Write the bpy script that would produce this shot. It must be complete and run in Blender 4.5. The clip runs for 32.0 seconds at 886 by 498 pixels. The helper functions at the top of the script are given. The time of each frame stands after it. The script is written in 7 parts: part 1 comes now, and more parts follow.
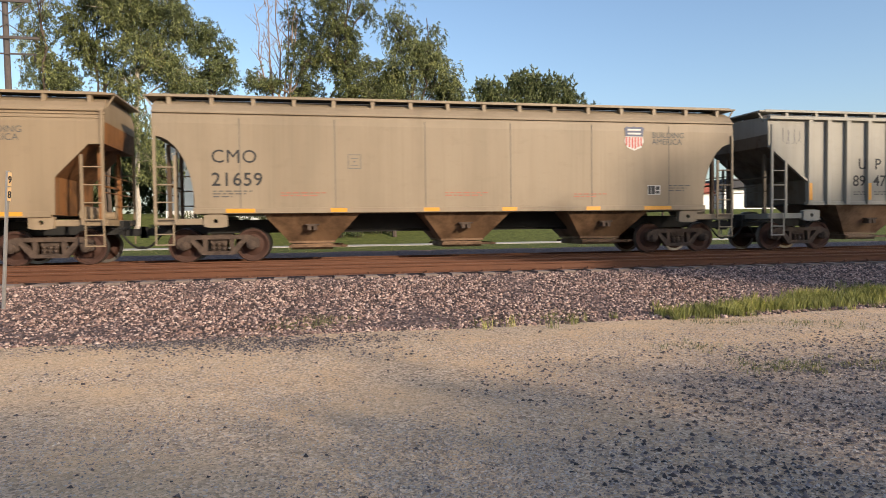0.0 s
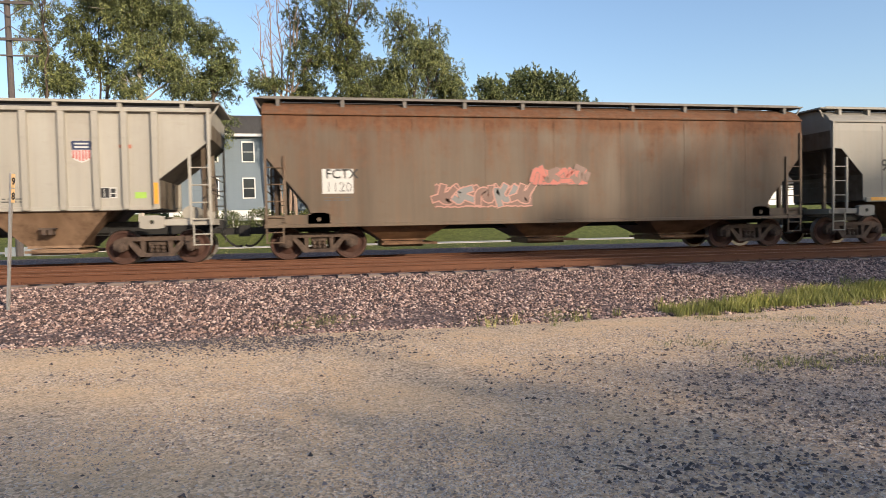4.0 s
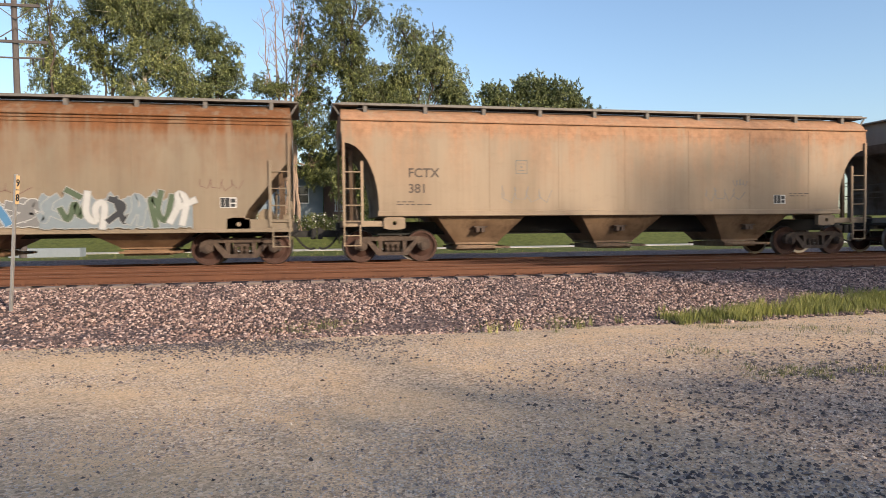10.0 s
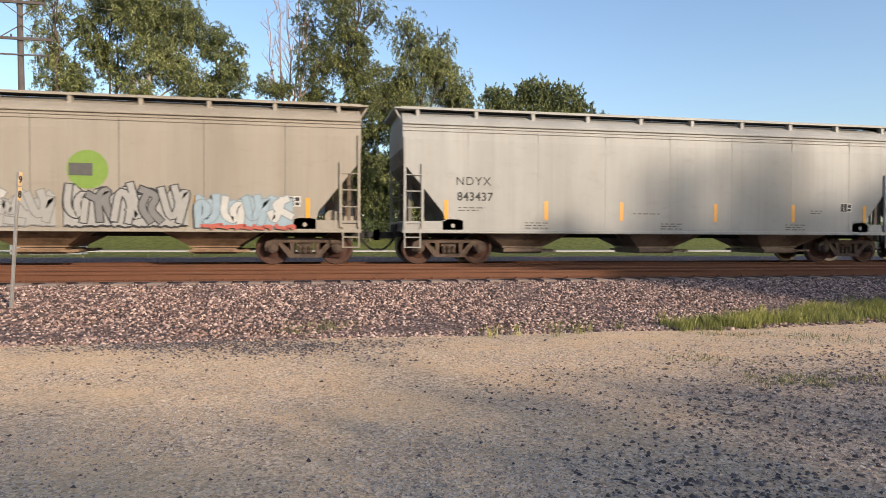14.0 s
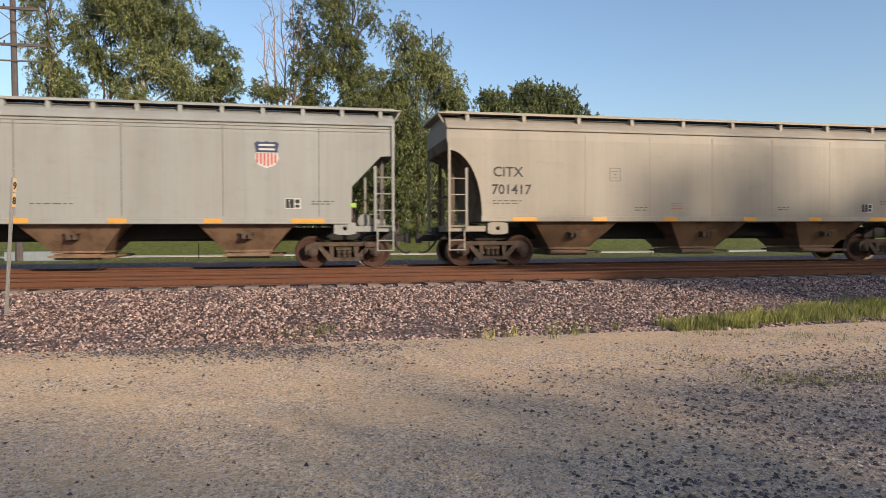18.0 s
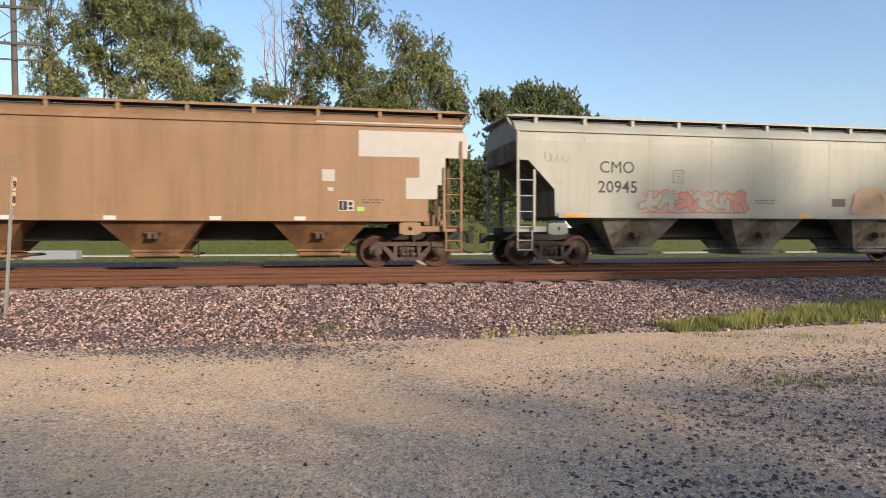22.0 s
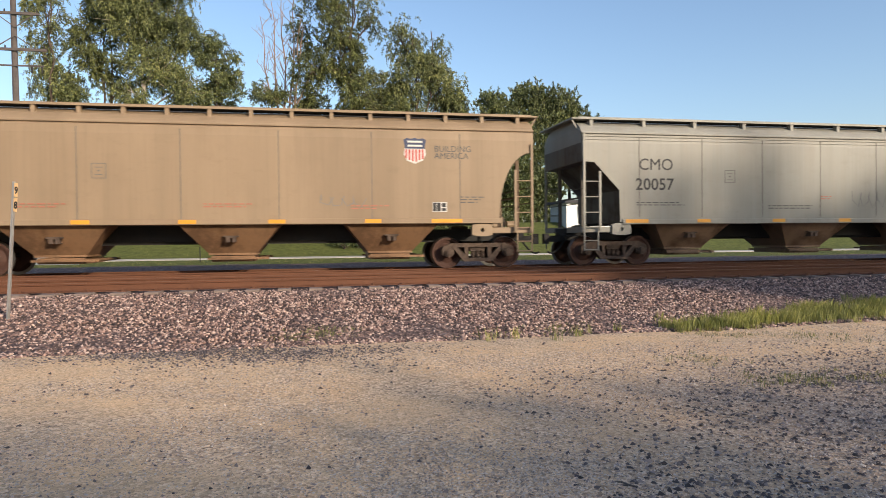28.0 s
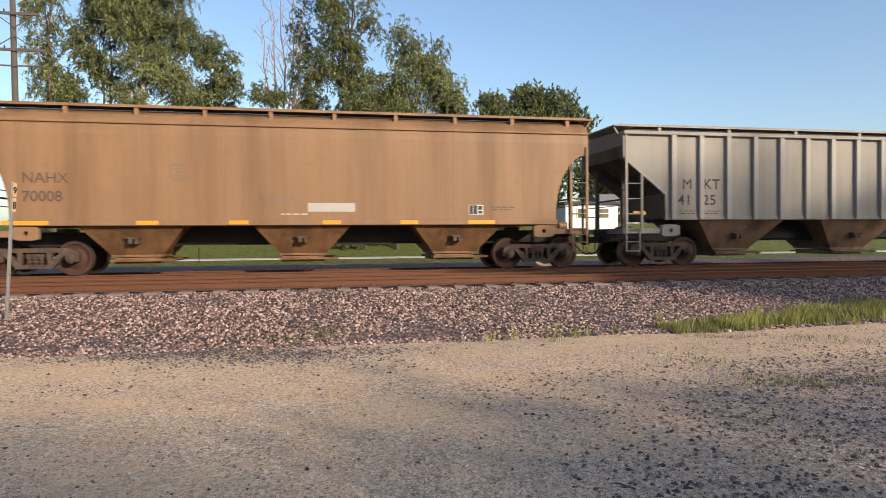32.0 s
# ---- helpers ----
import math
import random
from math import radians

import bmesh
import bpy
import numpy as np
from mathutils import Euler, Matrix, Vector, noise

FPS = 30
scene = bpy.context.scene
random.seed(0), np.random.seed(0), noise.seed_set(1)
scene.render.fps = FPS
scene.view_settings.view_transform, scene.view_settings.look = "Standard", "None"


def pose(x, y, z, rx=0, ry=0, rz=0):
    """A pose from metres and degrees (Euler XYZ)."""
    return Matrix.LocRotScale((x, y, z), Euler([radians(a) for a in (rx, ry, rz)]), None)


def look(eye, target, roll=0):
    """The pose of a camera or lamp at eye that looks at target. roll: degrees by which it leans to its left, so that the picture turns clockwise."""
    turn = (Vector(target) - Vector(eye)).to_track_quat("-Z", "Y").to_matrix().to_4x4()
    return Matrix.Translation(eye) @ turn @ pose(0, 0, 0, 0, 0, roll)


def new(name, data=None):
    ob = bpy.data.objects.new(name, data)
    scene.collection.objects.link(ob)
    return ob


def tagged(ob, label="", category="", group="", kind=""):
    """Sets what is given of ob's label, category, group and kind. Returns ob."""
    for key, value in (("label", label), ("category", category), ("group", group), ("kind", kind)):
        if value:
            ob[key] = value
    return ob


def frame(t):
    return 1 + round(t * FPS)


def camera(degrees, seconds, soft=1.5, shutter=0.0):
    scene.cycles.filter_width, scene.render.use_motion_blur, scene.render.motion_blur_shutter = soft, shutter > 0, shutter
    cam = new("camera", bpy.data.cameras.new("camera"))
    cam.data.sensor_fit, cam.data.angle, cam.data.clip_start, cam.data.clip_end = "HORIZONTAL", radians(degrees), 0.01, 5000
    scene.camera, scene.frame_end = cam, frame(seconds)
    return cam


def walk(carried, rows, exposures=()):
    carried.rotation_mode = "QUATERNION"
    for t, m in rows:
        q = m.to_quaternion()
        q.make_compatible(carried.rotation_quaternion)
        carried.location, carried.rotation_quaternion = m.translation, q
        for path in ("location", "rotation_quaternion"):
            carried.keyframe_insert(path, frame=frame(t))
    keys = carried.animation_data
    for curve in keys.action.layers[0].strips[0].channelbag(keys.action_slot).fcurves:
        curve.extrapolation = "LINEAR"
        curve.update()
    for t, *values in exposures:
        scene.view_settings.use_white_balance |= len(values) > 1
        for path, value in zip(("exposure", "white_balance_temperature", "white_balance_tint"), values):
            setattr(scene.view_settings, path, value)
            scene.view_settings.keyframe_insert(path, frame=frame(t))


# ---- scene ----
# Camera: hand-held beside the double track, hardly moving, turning by a degree or so.
cam = camera(66.75, 32.0, soft=0.5, shutter=0.1)
EYE = (0.0, -20.38, 0.906)
AIM = [
    (0, -11.737, -1.937, -0.704), (0.5, -11.774, -1.958, -0.760), (1, -11.768, -1.976, -0.730), (1.5, -11.771, -2.002, -0.572),
    (2, -11.755, -2.029, -0.978), (2.5, -11.762, -2.022, -0.948), (3, -11.688, -2.058, -1.055), (3.5, -11.512, -2.060, -1.212),
    (5.5, -11.423, -2.076, -0.581), (6, -11.438, -2.039, -0.614), (6.5, -11.435, -2.003, -0.667), (7, -11.414, -1.946, -0.636),
    (7.5, -11.393, -1.879, -0.350), (8, -11.356, -1.838, -0.426), (8.5, -11.358, -1.762, -0.388), (9, -11.322, -1.698, -0.451),
    (9.5, -11.305, -1.632, -0.581), (10, -11.277, -1.595, -0.563), (10.5, -11.296, -1.542, -0.278), (11, -11.245, -1.516, -0.049),
    (11.5, -11.231, -1.493, -0.267), (12, -11.228, -1.474, -0.285), (12.5, -11.232, -1.442, -0.356), (13, -11.201, -1.429, -0.287),
    (13.5, -11.203, -1.388, 0.058), (14, -11.188, -1.359, 0.282), (14.5, -11.184, -1.329, -0.044), (16.5, -11.392, -1.198, 0.101),
    (17, -11.401, -1.168, 0.219), (17.5, -11.491, -1.165, -0.212), (18, -11.511, -1.129, -0.227), (18.5, -11.567, -1.134, -0.307),
    (19, -11.592, -1.115, -0.069), (19.5, -11.589, -1.122, 0.094), (20, -11.603, -1.131, -0.188), (20.5, -11.591, -1.132, -0.201),
    (21, -11.575, -1.125, -0.195), (21.5, -11.583, -1.133, -0.252), (22, -11.537, -1.103, -0.028), (22.5, -11.546, -1.104, -0.320),
    (23, -11.542, -1.095, -0.268), (23.5, -11.525, -1.094, -0.363), (24, -11.532, -1.081, -0.370), (24.5, -11.542, -1.071, -0.103),
    (25, -11.506, -1.057, -0.201), (25.5, -11.495, -1.051, -0.440), (27.5, -11.395, -0.975, -0.369), (28, -11.422, -0.961, -0.553),
    (28.5, -11.419, -0.936, -0.565), (29, -11.411, -0.935, -0.545), (29.5, -11.402, -0.933, -0.260), (30, -11.388, -0.924, -0.322),
    (30.5, -11.423, -0.924, -0.587), (31, -11.459, -0.910, -0.552), (31.5, -11.488, -0.882, -0.517), (32, -11.500, -0.855, -0.425),
]

# how the clip brightens and darkens by itself
GAIN = [(0, -0.09), (1, -0.05), (2, 0.0), (3, 0.0), (6, 0.06), (8, 0.10), (9, -0.08), (10, 0.05), (11, 0.06), (12, -0.02), (13, 0.08), (14.2, 0.0), (16.8, -0.34), (18, -0.20), (19, -0.28), (20, -0.08), (21, -0.03), (22, 0.02), (23, -0.08), (24, -0.12), (25, -0.05), (29, -0.05), (32, -0.05)]
walk(cam, [(t, pose(*EYE, 90 + pitch, 0, yaw) @ pose(0, 0, 0, 0, 0, roll)) for t, yaw, pitch, roll in AIM],
     exposures=[(t, 0.38 + e, 6500, 12) for t, e in GAIN])

# How far the train has rolled towards -x, in metres.
TRAIN = [(0, 0.00), (1, 17.58), (2, 35.11), (3, 52.75), (3.5, 61.48), (5.5, 96.81), (6, 105.63), (7, 123.32), (7.5, 132.18), (8, 140.99), (9, 158.70), (10, 176.43), (11, 194.11), (12, 211.85), (13, 229.52), (14, 247.33), (14.5, 256.10), (16.5, 291.55), (17, 300.46), (18, 318.11), (19, 335.82), (20, 353.50), (21, 371.16), (22, 388.84), (23, 406.41), (24, 424.06), (25, 441.57), (25.5, 450.45), (27.5, 486.30), (28, 494.40), (29, 512.00), (30, 529.60), (31, 547.20), (32, 564.80)]

# ---- light ----
SUN_AZ, SUN_EL = 148.0, 18.0          # degrees clockwise from +y, degrees up
world = bpy.data.worlds.new("sky")
scene.world = world
world.use_nodes = True
wn = world.node_tree
sky = wn.nodes.new("ShaderNodeTexSky")
sky.sky_type = "NISHITA"
sky.sun_disc = False
sky.sun_elevation, sky.sun_rotation = radians(SUN_EL), radians(SUN_AZ)
sky.air_density, sky.dust_density, sky.ozone_density = 1.0, 1.6, 2.2
wn.nodes["Background"].inputs["Strength"].default_value = 0.176
wn.links.new(sky.outputs[0], wn.nodes["Background"].inputs["Color"])
sun = new("sun", bpy.data.lights.new("sun", "SUN"))
sun.data.energy, sun.data.angle, sun.data.color = 4.3, radians(0.8), (1.0, 0.84, 0.64)
to_sun = Vector((math.sin(radians(SUN_AZ)) * math.cos(radians(SUN_EL)), math.cos(radians(SUN_AZ)) * math.cos(radians(SUN_EL)), math.sin(radians(SUN_EL))))
sun.matrix_world = look(to_sun * 50, (0, 0, 0))


# ---- materials ----
def material(name):
    mat = bpy.data.materials.new(name)
    mat.use_nodes = True
    nt = mat.node_tree
    return mat, nt, nt.nodes["Principled BSDF"]


def link(nt, a, b):
    nt.links.new(a, b)


def coords(nt, scale=(1, 1, 1), shift=(0, 0, 0), source="Object"):
    tc, mp = nt.nodes.new("ShaderNodeTexCoord"), nt.nodes.new("ShaderNodeMapping")
    mp.inputs["Scale"].default_value, mp.inputs["Location"].default_value = scale, shift
    link(nt, tc.outputs[source], mp.inputs["Vector"])
    return mp.outputs[0]


def noise_of(nt, vec, scale, detail=4, rough=0.6):
    nd = nt.nodes.new("ShaderNodeTexNoise")
    nd.inputs["Scale"].default_value, nd.inputs["Detail"].default_value, nd.inputs["Roughness"].default_value = scale, detail, rough
    link(nt, vec, nd.inputs["Vector"])
    return nd.outputs["Fac"]


def ramp(nt, fac, stops):
    nd = nt.nodes.new("ShaderNodeValToRGB")
    els = nd.color_ramp.elements
    while len(els) < len(stops):
        els.new(0.5)
    for el, (p, c) in zip(els, stops):
        el.position, el.color = p, (c if len(c) == 4 else (*c, 1)) if isinstance(c, (tuple, list)) else (c, c, c, 1)
    link(nt, fac, nd.inputs["Fac"])
    return nd.outputs["Color"]


def mix(nt, fac, a, b, mode="MIX"):
    nd = nt.nodes.new("ShaderNodeMix")
    nd.data_type, nd.blend_type = "RGBA", mode
    for sock, val in ((nd.inputs[0], fac), (nd.inputs[6], a), (nd.inputs[7], b)):
        if isinstance(val, bpy.types.NodeSocket):
            link(nt, val, sock)
        else:
            sock.default_value = val if isinstance(val, float) else (*val, 1) if len(val) == 3 else val
    return nd.outputs[2]


def calc(nt, op, a, b=0.0):
    nd = nt.nodes.new("ShaderNodeMath")
    nd.operation, nd.use_clamp = op, True
    for sock, val in ((nd.inputs[0], a), (nd.inputs[1], b)):
        if isinstance(val, bpy.types.NodeSocket):
            link(nt, val, sock)
        else:
            sock.default_value = val
    return nd.outputs[0]


def bump(nt, bsdf, height, strength, dist=0.01):
    nd = nt.nodes.new("ShaderNodeBump")
    nd.inputs["Strength"].default_value, nd.inputs["Distance"].default_value = strength, dist
    link(nt, height, nd.inputs["Height"])
    link(nt, nd.outputs[0], bsdf.inputs["Normal"])


def simple(name, col, rough=0.6, metal=0.0, vary=0.25, scale=3.0, bumps=0.0, other=None):
    """Plain surface with two scales of variation and a little relief."""
    mat, nt, b = material(name)
    v = coords(nt)
    big, small = noise_of(nt, v, scale, 3), noise_of(nt, v, scale * 9, 5)
    dark = tuple(c * (1 - vary) for c in col)
    c1 = mix(nt, ramp(nt, big, [(0.3, 0.0), (0.7, 1.0)]), dark, other or tuple(min(1, c * (1 + vary)) for c in col))
    c2 = mix(nt, 0.5, c1, ramp(nt, small, [(0.25, tuple(c * (1 - vary) for c in col)), (0.75, tuple(min(1, c * (1 + vary * 0.6)) for c in col))]))
    link(nt, c2, b.inputs["Base Color"])
    b.inputs["Roughness"].default_value, b.inputs["Metallic"].default_value = rough, metal
    if bumps:
        bump(nt, b, small, bumps)
    return mat


def car_paint(name, col, rust_col=(0.30, 0.13, 0.05), rust=0.2, streak=0.4, top=0.0, grime=0.35, seed=0.0, rough=0.55, eaves=1.3):
    """Weathered car paint: fading, dusty streaks running down, rust patches, rust along the top where top is given."""
    fade = (0.51, 0.475, 0.43) if max(col) - min(col) > 0.26 * max(col) else (0.51, 0.51, 0.505)
    col = tuple(c * f for c, f in zip(col, fade))
    mat, nt, b = material(name)
    v = coords(nt, shift=(seed * 13.7, seed * 5.1, 0))
    down = coords(nt, scale=(2.6, 2.6, 0.16), shift=(seed * 7.3, 0, seed))
    panel = coords(nt, scale=(0.5, 0.4, 0.12), shift=(seed * 3.1, 0, seed))
    fine, cloud, run, pan = noise_of(nt, v, 14, 6, 0.7), noise_of(nt, v, 0.9, 5, 0.65), noise_of(nt, down, 1.6, 6, 0.7), noise_of(nt, panel, 1.3, 2)
    faded = mix(nt, ramp(nt, pan, [(0.35, 0.0), (0.65, 1.0)]), tuple(c * 0.93 for c in col), tuple(min(1, c * 1.06) for c in col))
    dusty = mix(nt, calc(nt, "MULTIPLY", ramp(nt, run, [(0.42, 0.0), (0.75, 1.0)]), grime), faded, tuple(0.55 * c + 0.35 * d for c, d in zip(col, (0.34, 0.24, 0.15))))
    thin = coords(nt, scale=(9.0, 9.0, 0.22), shift=(seed * 2.3, 0, seed * 1.9))
    drip = noise_of(nt, thin, 1.3, 4, 0.65)
    dusty = mix(nt, calc(nt, "MULTIPLY", ramp(nt, drip, [(0.50, 0.0), (0.72, 1.0)]), 0.06 + 0.32 * grime), dusty, tuple(0.55 * c for c in col))
    dusty = mix(nt, calc(nt, "MULTIPLY", ramp(nt, noise_of(nt, v, 0.42, 5, 0.7), [(0.48, 0.0), (0.66, 1.0)]), 0.36), dusty, tuple(0.72 * c + 0.10 * d for c, d in zip(col, (0.30, 0.20, 0.12))))
    bay = noise_of(nt, coords(nt, scale=(1.0, 1.0, 0.10), shift=(seed * 9.1, 0, seed * 0.7)), 1.1, 3, 0.55)
    dusty = mix(nt, 1.0, dusty, ramp(nt, bay, [(0.34, tuple(1 - (0.05 + 0.9 * min(rust, 0.25)) * q for q in (0.9, 0.97, 1.05))), (0.5, (1.0, 1.0, 1.0)), (0.66, (1.04 + 0.2 * min(rust, 0.25),) * 3)]), "MULTIPLY")
    smear = noise_of(nt, coords(nt, scale=(0.6, 0.6, 1.3), shift=(seed * 5.7, 0, seed * 3.3)), 2.2, 6, 0.72)
    dusty = mix(nt, calc(nt, "MULTIPLY", ramp(nt, smear, [(0.55, 0.0), (0.70, 1.0)]), 0.10 + 0.4 * grime), dusty, tuple(0.50 * c + 0.12 * d for c, d in zip(col, (0.34, 0.20, 0.11))))
    sep = nt.nodes.new("ShaderNodeSeparateXYZ")
    link(nt, coords(nt), sep.inputs[0])
    high = nt.nodes.new("ShaderNodeMapRange")
    high.inputs[1].default_value, high.inputs[2].default_value = 1.9, 3.6
    link(nt, sep.outputs[2], high.inputs[0])
    blot = ramp(nt, cloud, [(0.65 - 0.3 * rust, 0.0), (0.76 - 0.27 * rust, 1.0)])
    runs = calc(nt, "MULTIPLY", ramp(nt, run, [(0.60 - 0.25 * streak, 0.0), (0.80 - 0.2 * streak, 1.0)]), streak)
    uppers = calc(nt, "MULTIPLY", calc(nt, "MULTIPLY", high.outputs[0], top), calc(nt, "MULTIPLY", ramp(nt, noise_of(nt, coords(nt, scale=(1.15, 1.15, 0.42), shift=(seed * 4.4, 0, seed * 2.2)), 1.25, 4, 0.65), [(0.39, 0.0), (0.57, 1.0)]), ramp(nt, run, [(0.36, 0.40), (0.58, 1.0)])))
    eave = nt.nodes.new("ShaderNodeMapRange")
    eave.inputs[1].default_value, eave.inputs[2].default_value = 3.45, 3.80
    link(nt, sep.outputs[2], eave.inputs[0])
    uppers = calc(nt, "ADD", uppers, calc(nt, "MULTIPLY", calc(nt, "MULTIPLY", eave.outputs[0], min(1.0, top * eaves)), ramp(nt, run, [(0.34, 0.25), (0.55, 1.0)])))
    mask = calc(nt, "ADD", calc(nt, "MULTIPLY", blot, rust), calc(nt, "ADD", calc(nt, "MULTIPLY", runs, blot if rust < 0.15 else 0.8), uppers))
    rusty = mix(nt, ramp(nt, noise_of(nt, v, 5.0, 6, 0.65), [(0.3, 0.0), (0.7, 1.0)]), tuple(c * 0.66 for c in rust_col), tuple(c * 1.05 for c in rust_col))
    colour = mix(nt, mask, dusty, rusty)
    speck = mix(nt, calc(nt, "MULTIPLY", ramp(nt, fine, [(0.62, 0.0), (0.72, 1.0)]), 0.12), colour, (0.10, 0.07, 0.05))
    link(nt, speck, b.inputs["Base Color"])
    link(nt, calc(nt, "ADD", calc(nt, "MULTIPLY", mask, 0.3), rough), b.inputs["Roughness"])
    b.inputs["Specular IOR Level"].default_value = 0.3
    bump(nt, b, noise_of(nt, panel, 3, 3), 0.25, 0.03)
    return mat


BLACK = simple("black_steel", (0.012, 0.011, 0.010), 0.75, 0.0, 0.4, 4)
TRUCK = simple("dusty_cast_steel", (0.045, 0.028, 0.020), 0.85, 0.0, 0.5, 5, 0.4, (0.165, 0.112, 0.080))
WHEEL = simple("rusty_wheel_steel", (0.058, 0.024, 0.015), 0.75, 0.2, 0.35, 6, 0.2)
TREAD = simple("polished_tread", (0.30, 0.28, 0.26), 0.45, 1.0, 0.1, 8)
LETTER = simple("black_lettering", (0.014, 0.014, 0.015), 0.6, 0.0, 0.3, 9)
GREYLET = simple("faded_grey_lettering", (0.075, 0.072, 0.068), 0.6, 0.0, 0.3, 9)
REDLET = simple("faded_red_lettering", (0.36, 0.12, 0.075), 0.6, 0.0, 0.3, 9)
GREYSTEEL = simple("weathered_grey_steel", (0.15, 0.135, 0.12), 0.7, 0.1, 0.35, 5, 0.3)
SEAM = simple("grimy_weld_seam", (0.125, 0.112, 0.098), 0.8, 0.0, 0.3, 2)
STENCIL = simple("worn_stencil", (0.13, 0.12, 0.105), 0.6, 0.0, 0.3, 9)
RUSTPOST = simple("rust_red_post", (0.25, 0.075, 0.03), 0.8, 0.0, 0.4, 3, 0.3)
ORANGE = simple("orange_reflective_sheet", (0.62, 0.28, 0.025), 0.35, 0.0, 0.12, 9)
WHITE = simple("white_paint", (0.50, 0.485, 0.455), 0.55, 0.0, 0.1, 5)
GREEN = simple("lime_sticker", (0.28, 0.45, 0.07), 0.5, 0.0, 0.1, 9)
REDP = simple("red_paint", (0.42, 0.06, 0.045), 0.55, 0.0, 0.15, 9)
BLUEP = simple("navy_paint", (0.022, 0.034, 0.085), 0.5, 0.0, 0.15, 9)
RAILM = simple("rusty_rail", (0.115, 0.044, 0.020), 0.8, 0.1, 0.22, 2.5, 0.2)
RAILTOP = simple("worn_rail_head", (0.20, 0.105, 0.062), 0.5, 0.4, 0.2, 4)
TIE = simple("weathered_tie", (0.20, 0.152, 0.128), 0.9, 0.0, 0.3, 5, 0.5)
BARK = simple("bark", (0.085, 0.062, 0.048), 0.9, 0.0, 0.4, 6, 0.8)
PALEBARK = simple("pale_bark", (0.40, 0.35, 0.29), 0.9, 0.0, 0.35, 5, 0.6)
POLEWOOD = simple("weathered_pole_wood", (0.085, 0.072, 0.068), 0.9, 0.0, 0.35, 4, 0.6)


def leaf_material(name, a, b_, c):
    mat, nt, b = material(name)
    geo = nt.nodes.new("ShaderNodeNewGeometry")
    col = ramp(nt, geo.outputs["Random Per Island"], [(0.0, a), (0.5, b_), (1.0, c)])
    # clump-sized noise paints lit and shaded masses into the leaf colour
    col = mix(nt, 1.0, col, ramp(nt, noise_of(nt, coords(nt), 0.45, 4, 0.6), [(0.35, (0.45, 0.50, 0.45)), (0.62, (1.15, 1.1, 0.95))]), "MULTIPLY")
    link(nt, col, b.inputs["Base Color"])
    b.inputs["Roughness"].default_value = 0.55
    b.inputs["Subsurface Weight"].default_value = 0.0
    return mat


LEAF_OLIVE = leaf_material("olive_leaves", (0.022, 0.032, 0.011), (0.092, 0.112, 0.036), (0.25, 0.27, 0.095))
LEAF_WILLOW = leaf_material("willow_leaves", (0.026, 0.038, 0.015), (0.115, 0.138, 0.052), (0.30, 0.325, 0.13))
LEAF_MID = leaf_material("mid_green_leaves", (0.03, 0.045, 0.018), (0.10, 0.13, 0.05), (0.24, 0.26, 0.11))
LEAF_DARK = leaf_material("dark_leaves", (0.04, 0.06, 0.022), (0.075, 0.10, 0.033), (0.13, 0.15, 0.052))
GRASS_TUFT = leaf_material("roadside_grass", (0.19, 0.21, 0.045), (0.30, 0.31, 0.075), (0.46, 0.42, 0.15))
BLOOM = leaf_material("flowering_bush", (0.05, 0.075, 0.02), (0.09, 0.11, 0.035), (0.16, 0.17, 0.06))


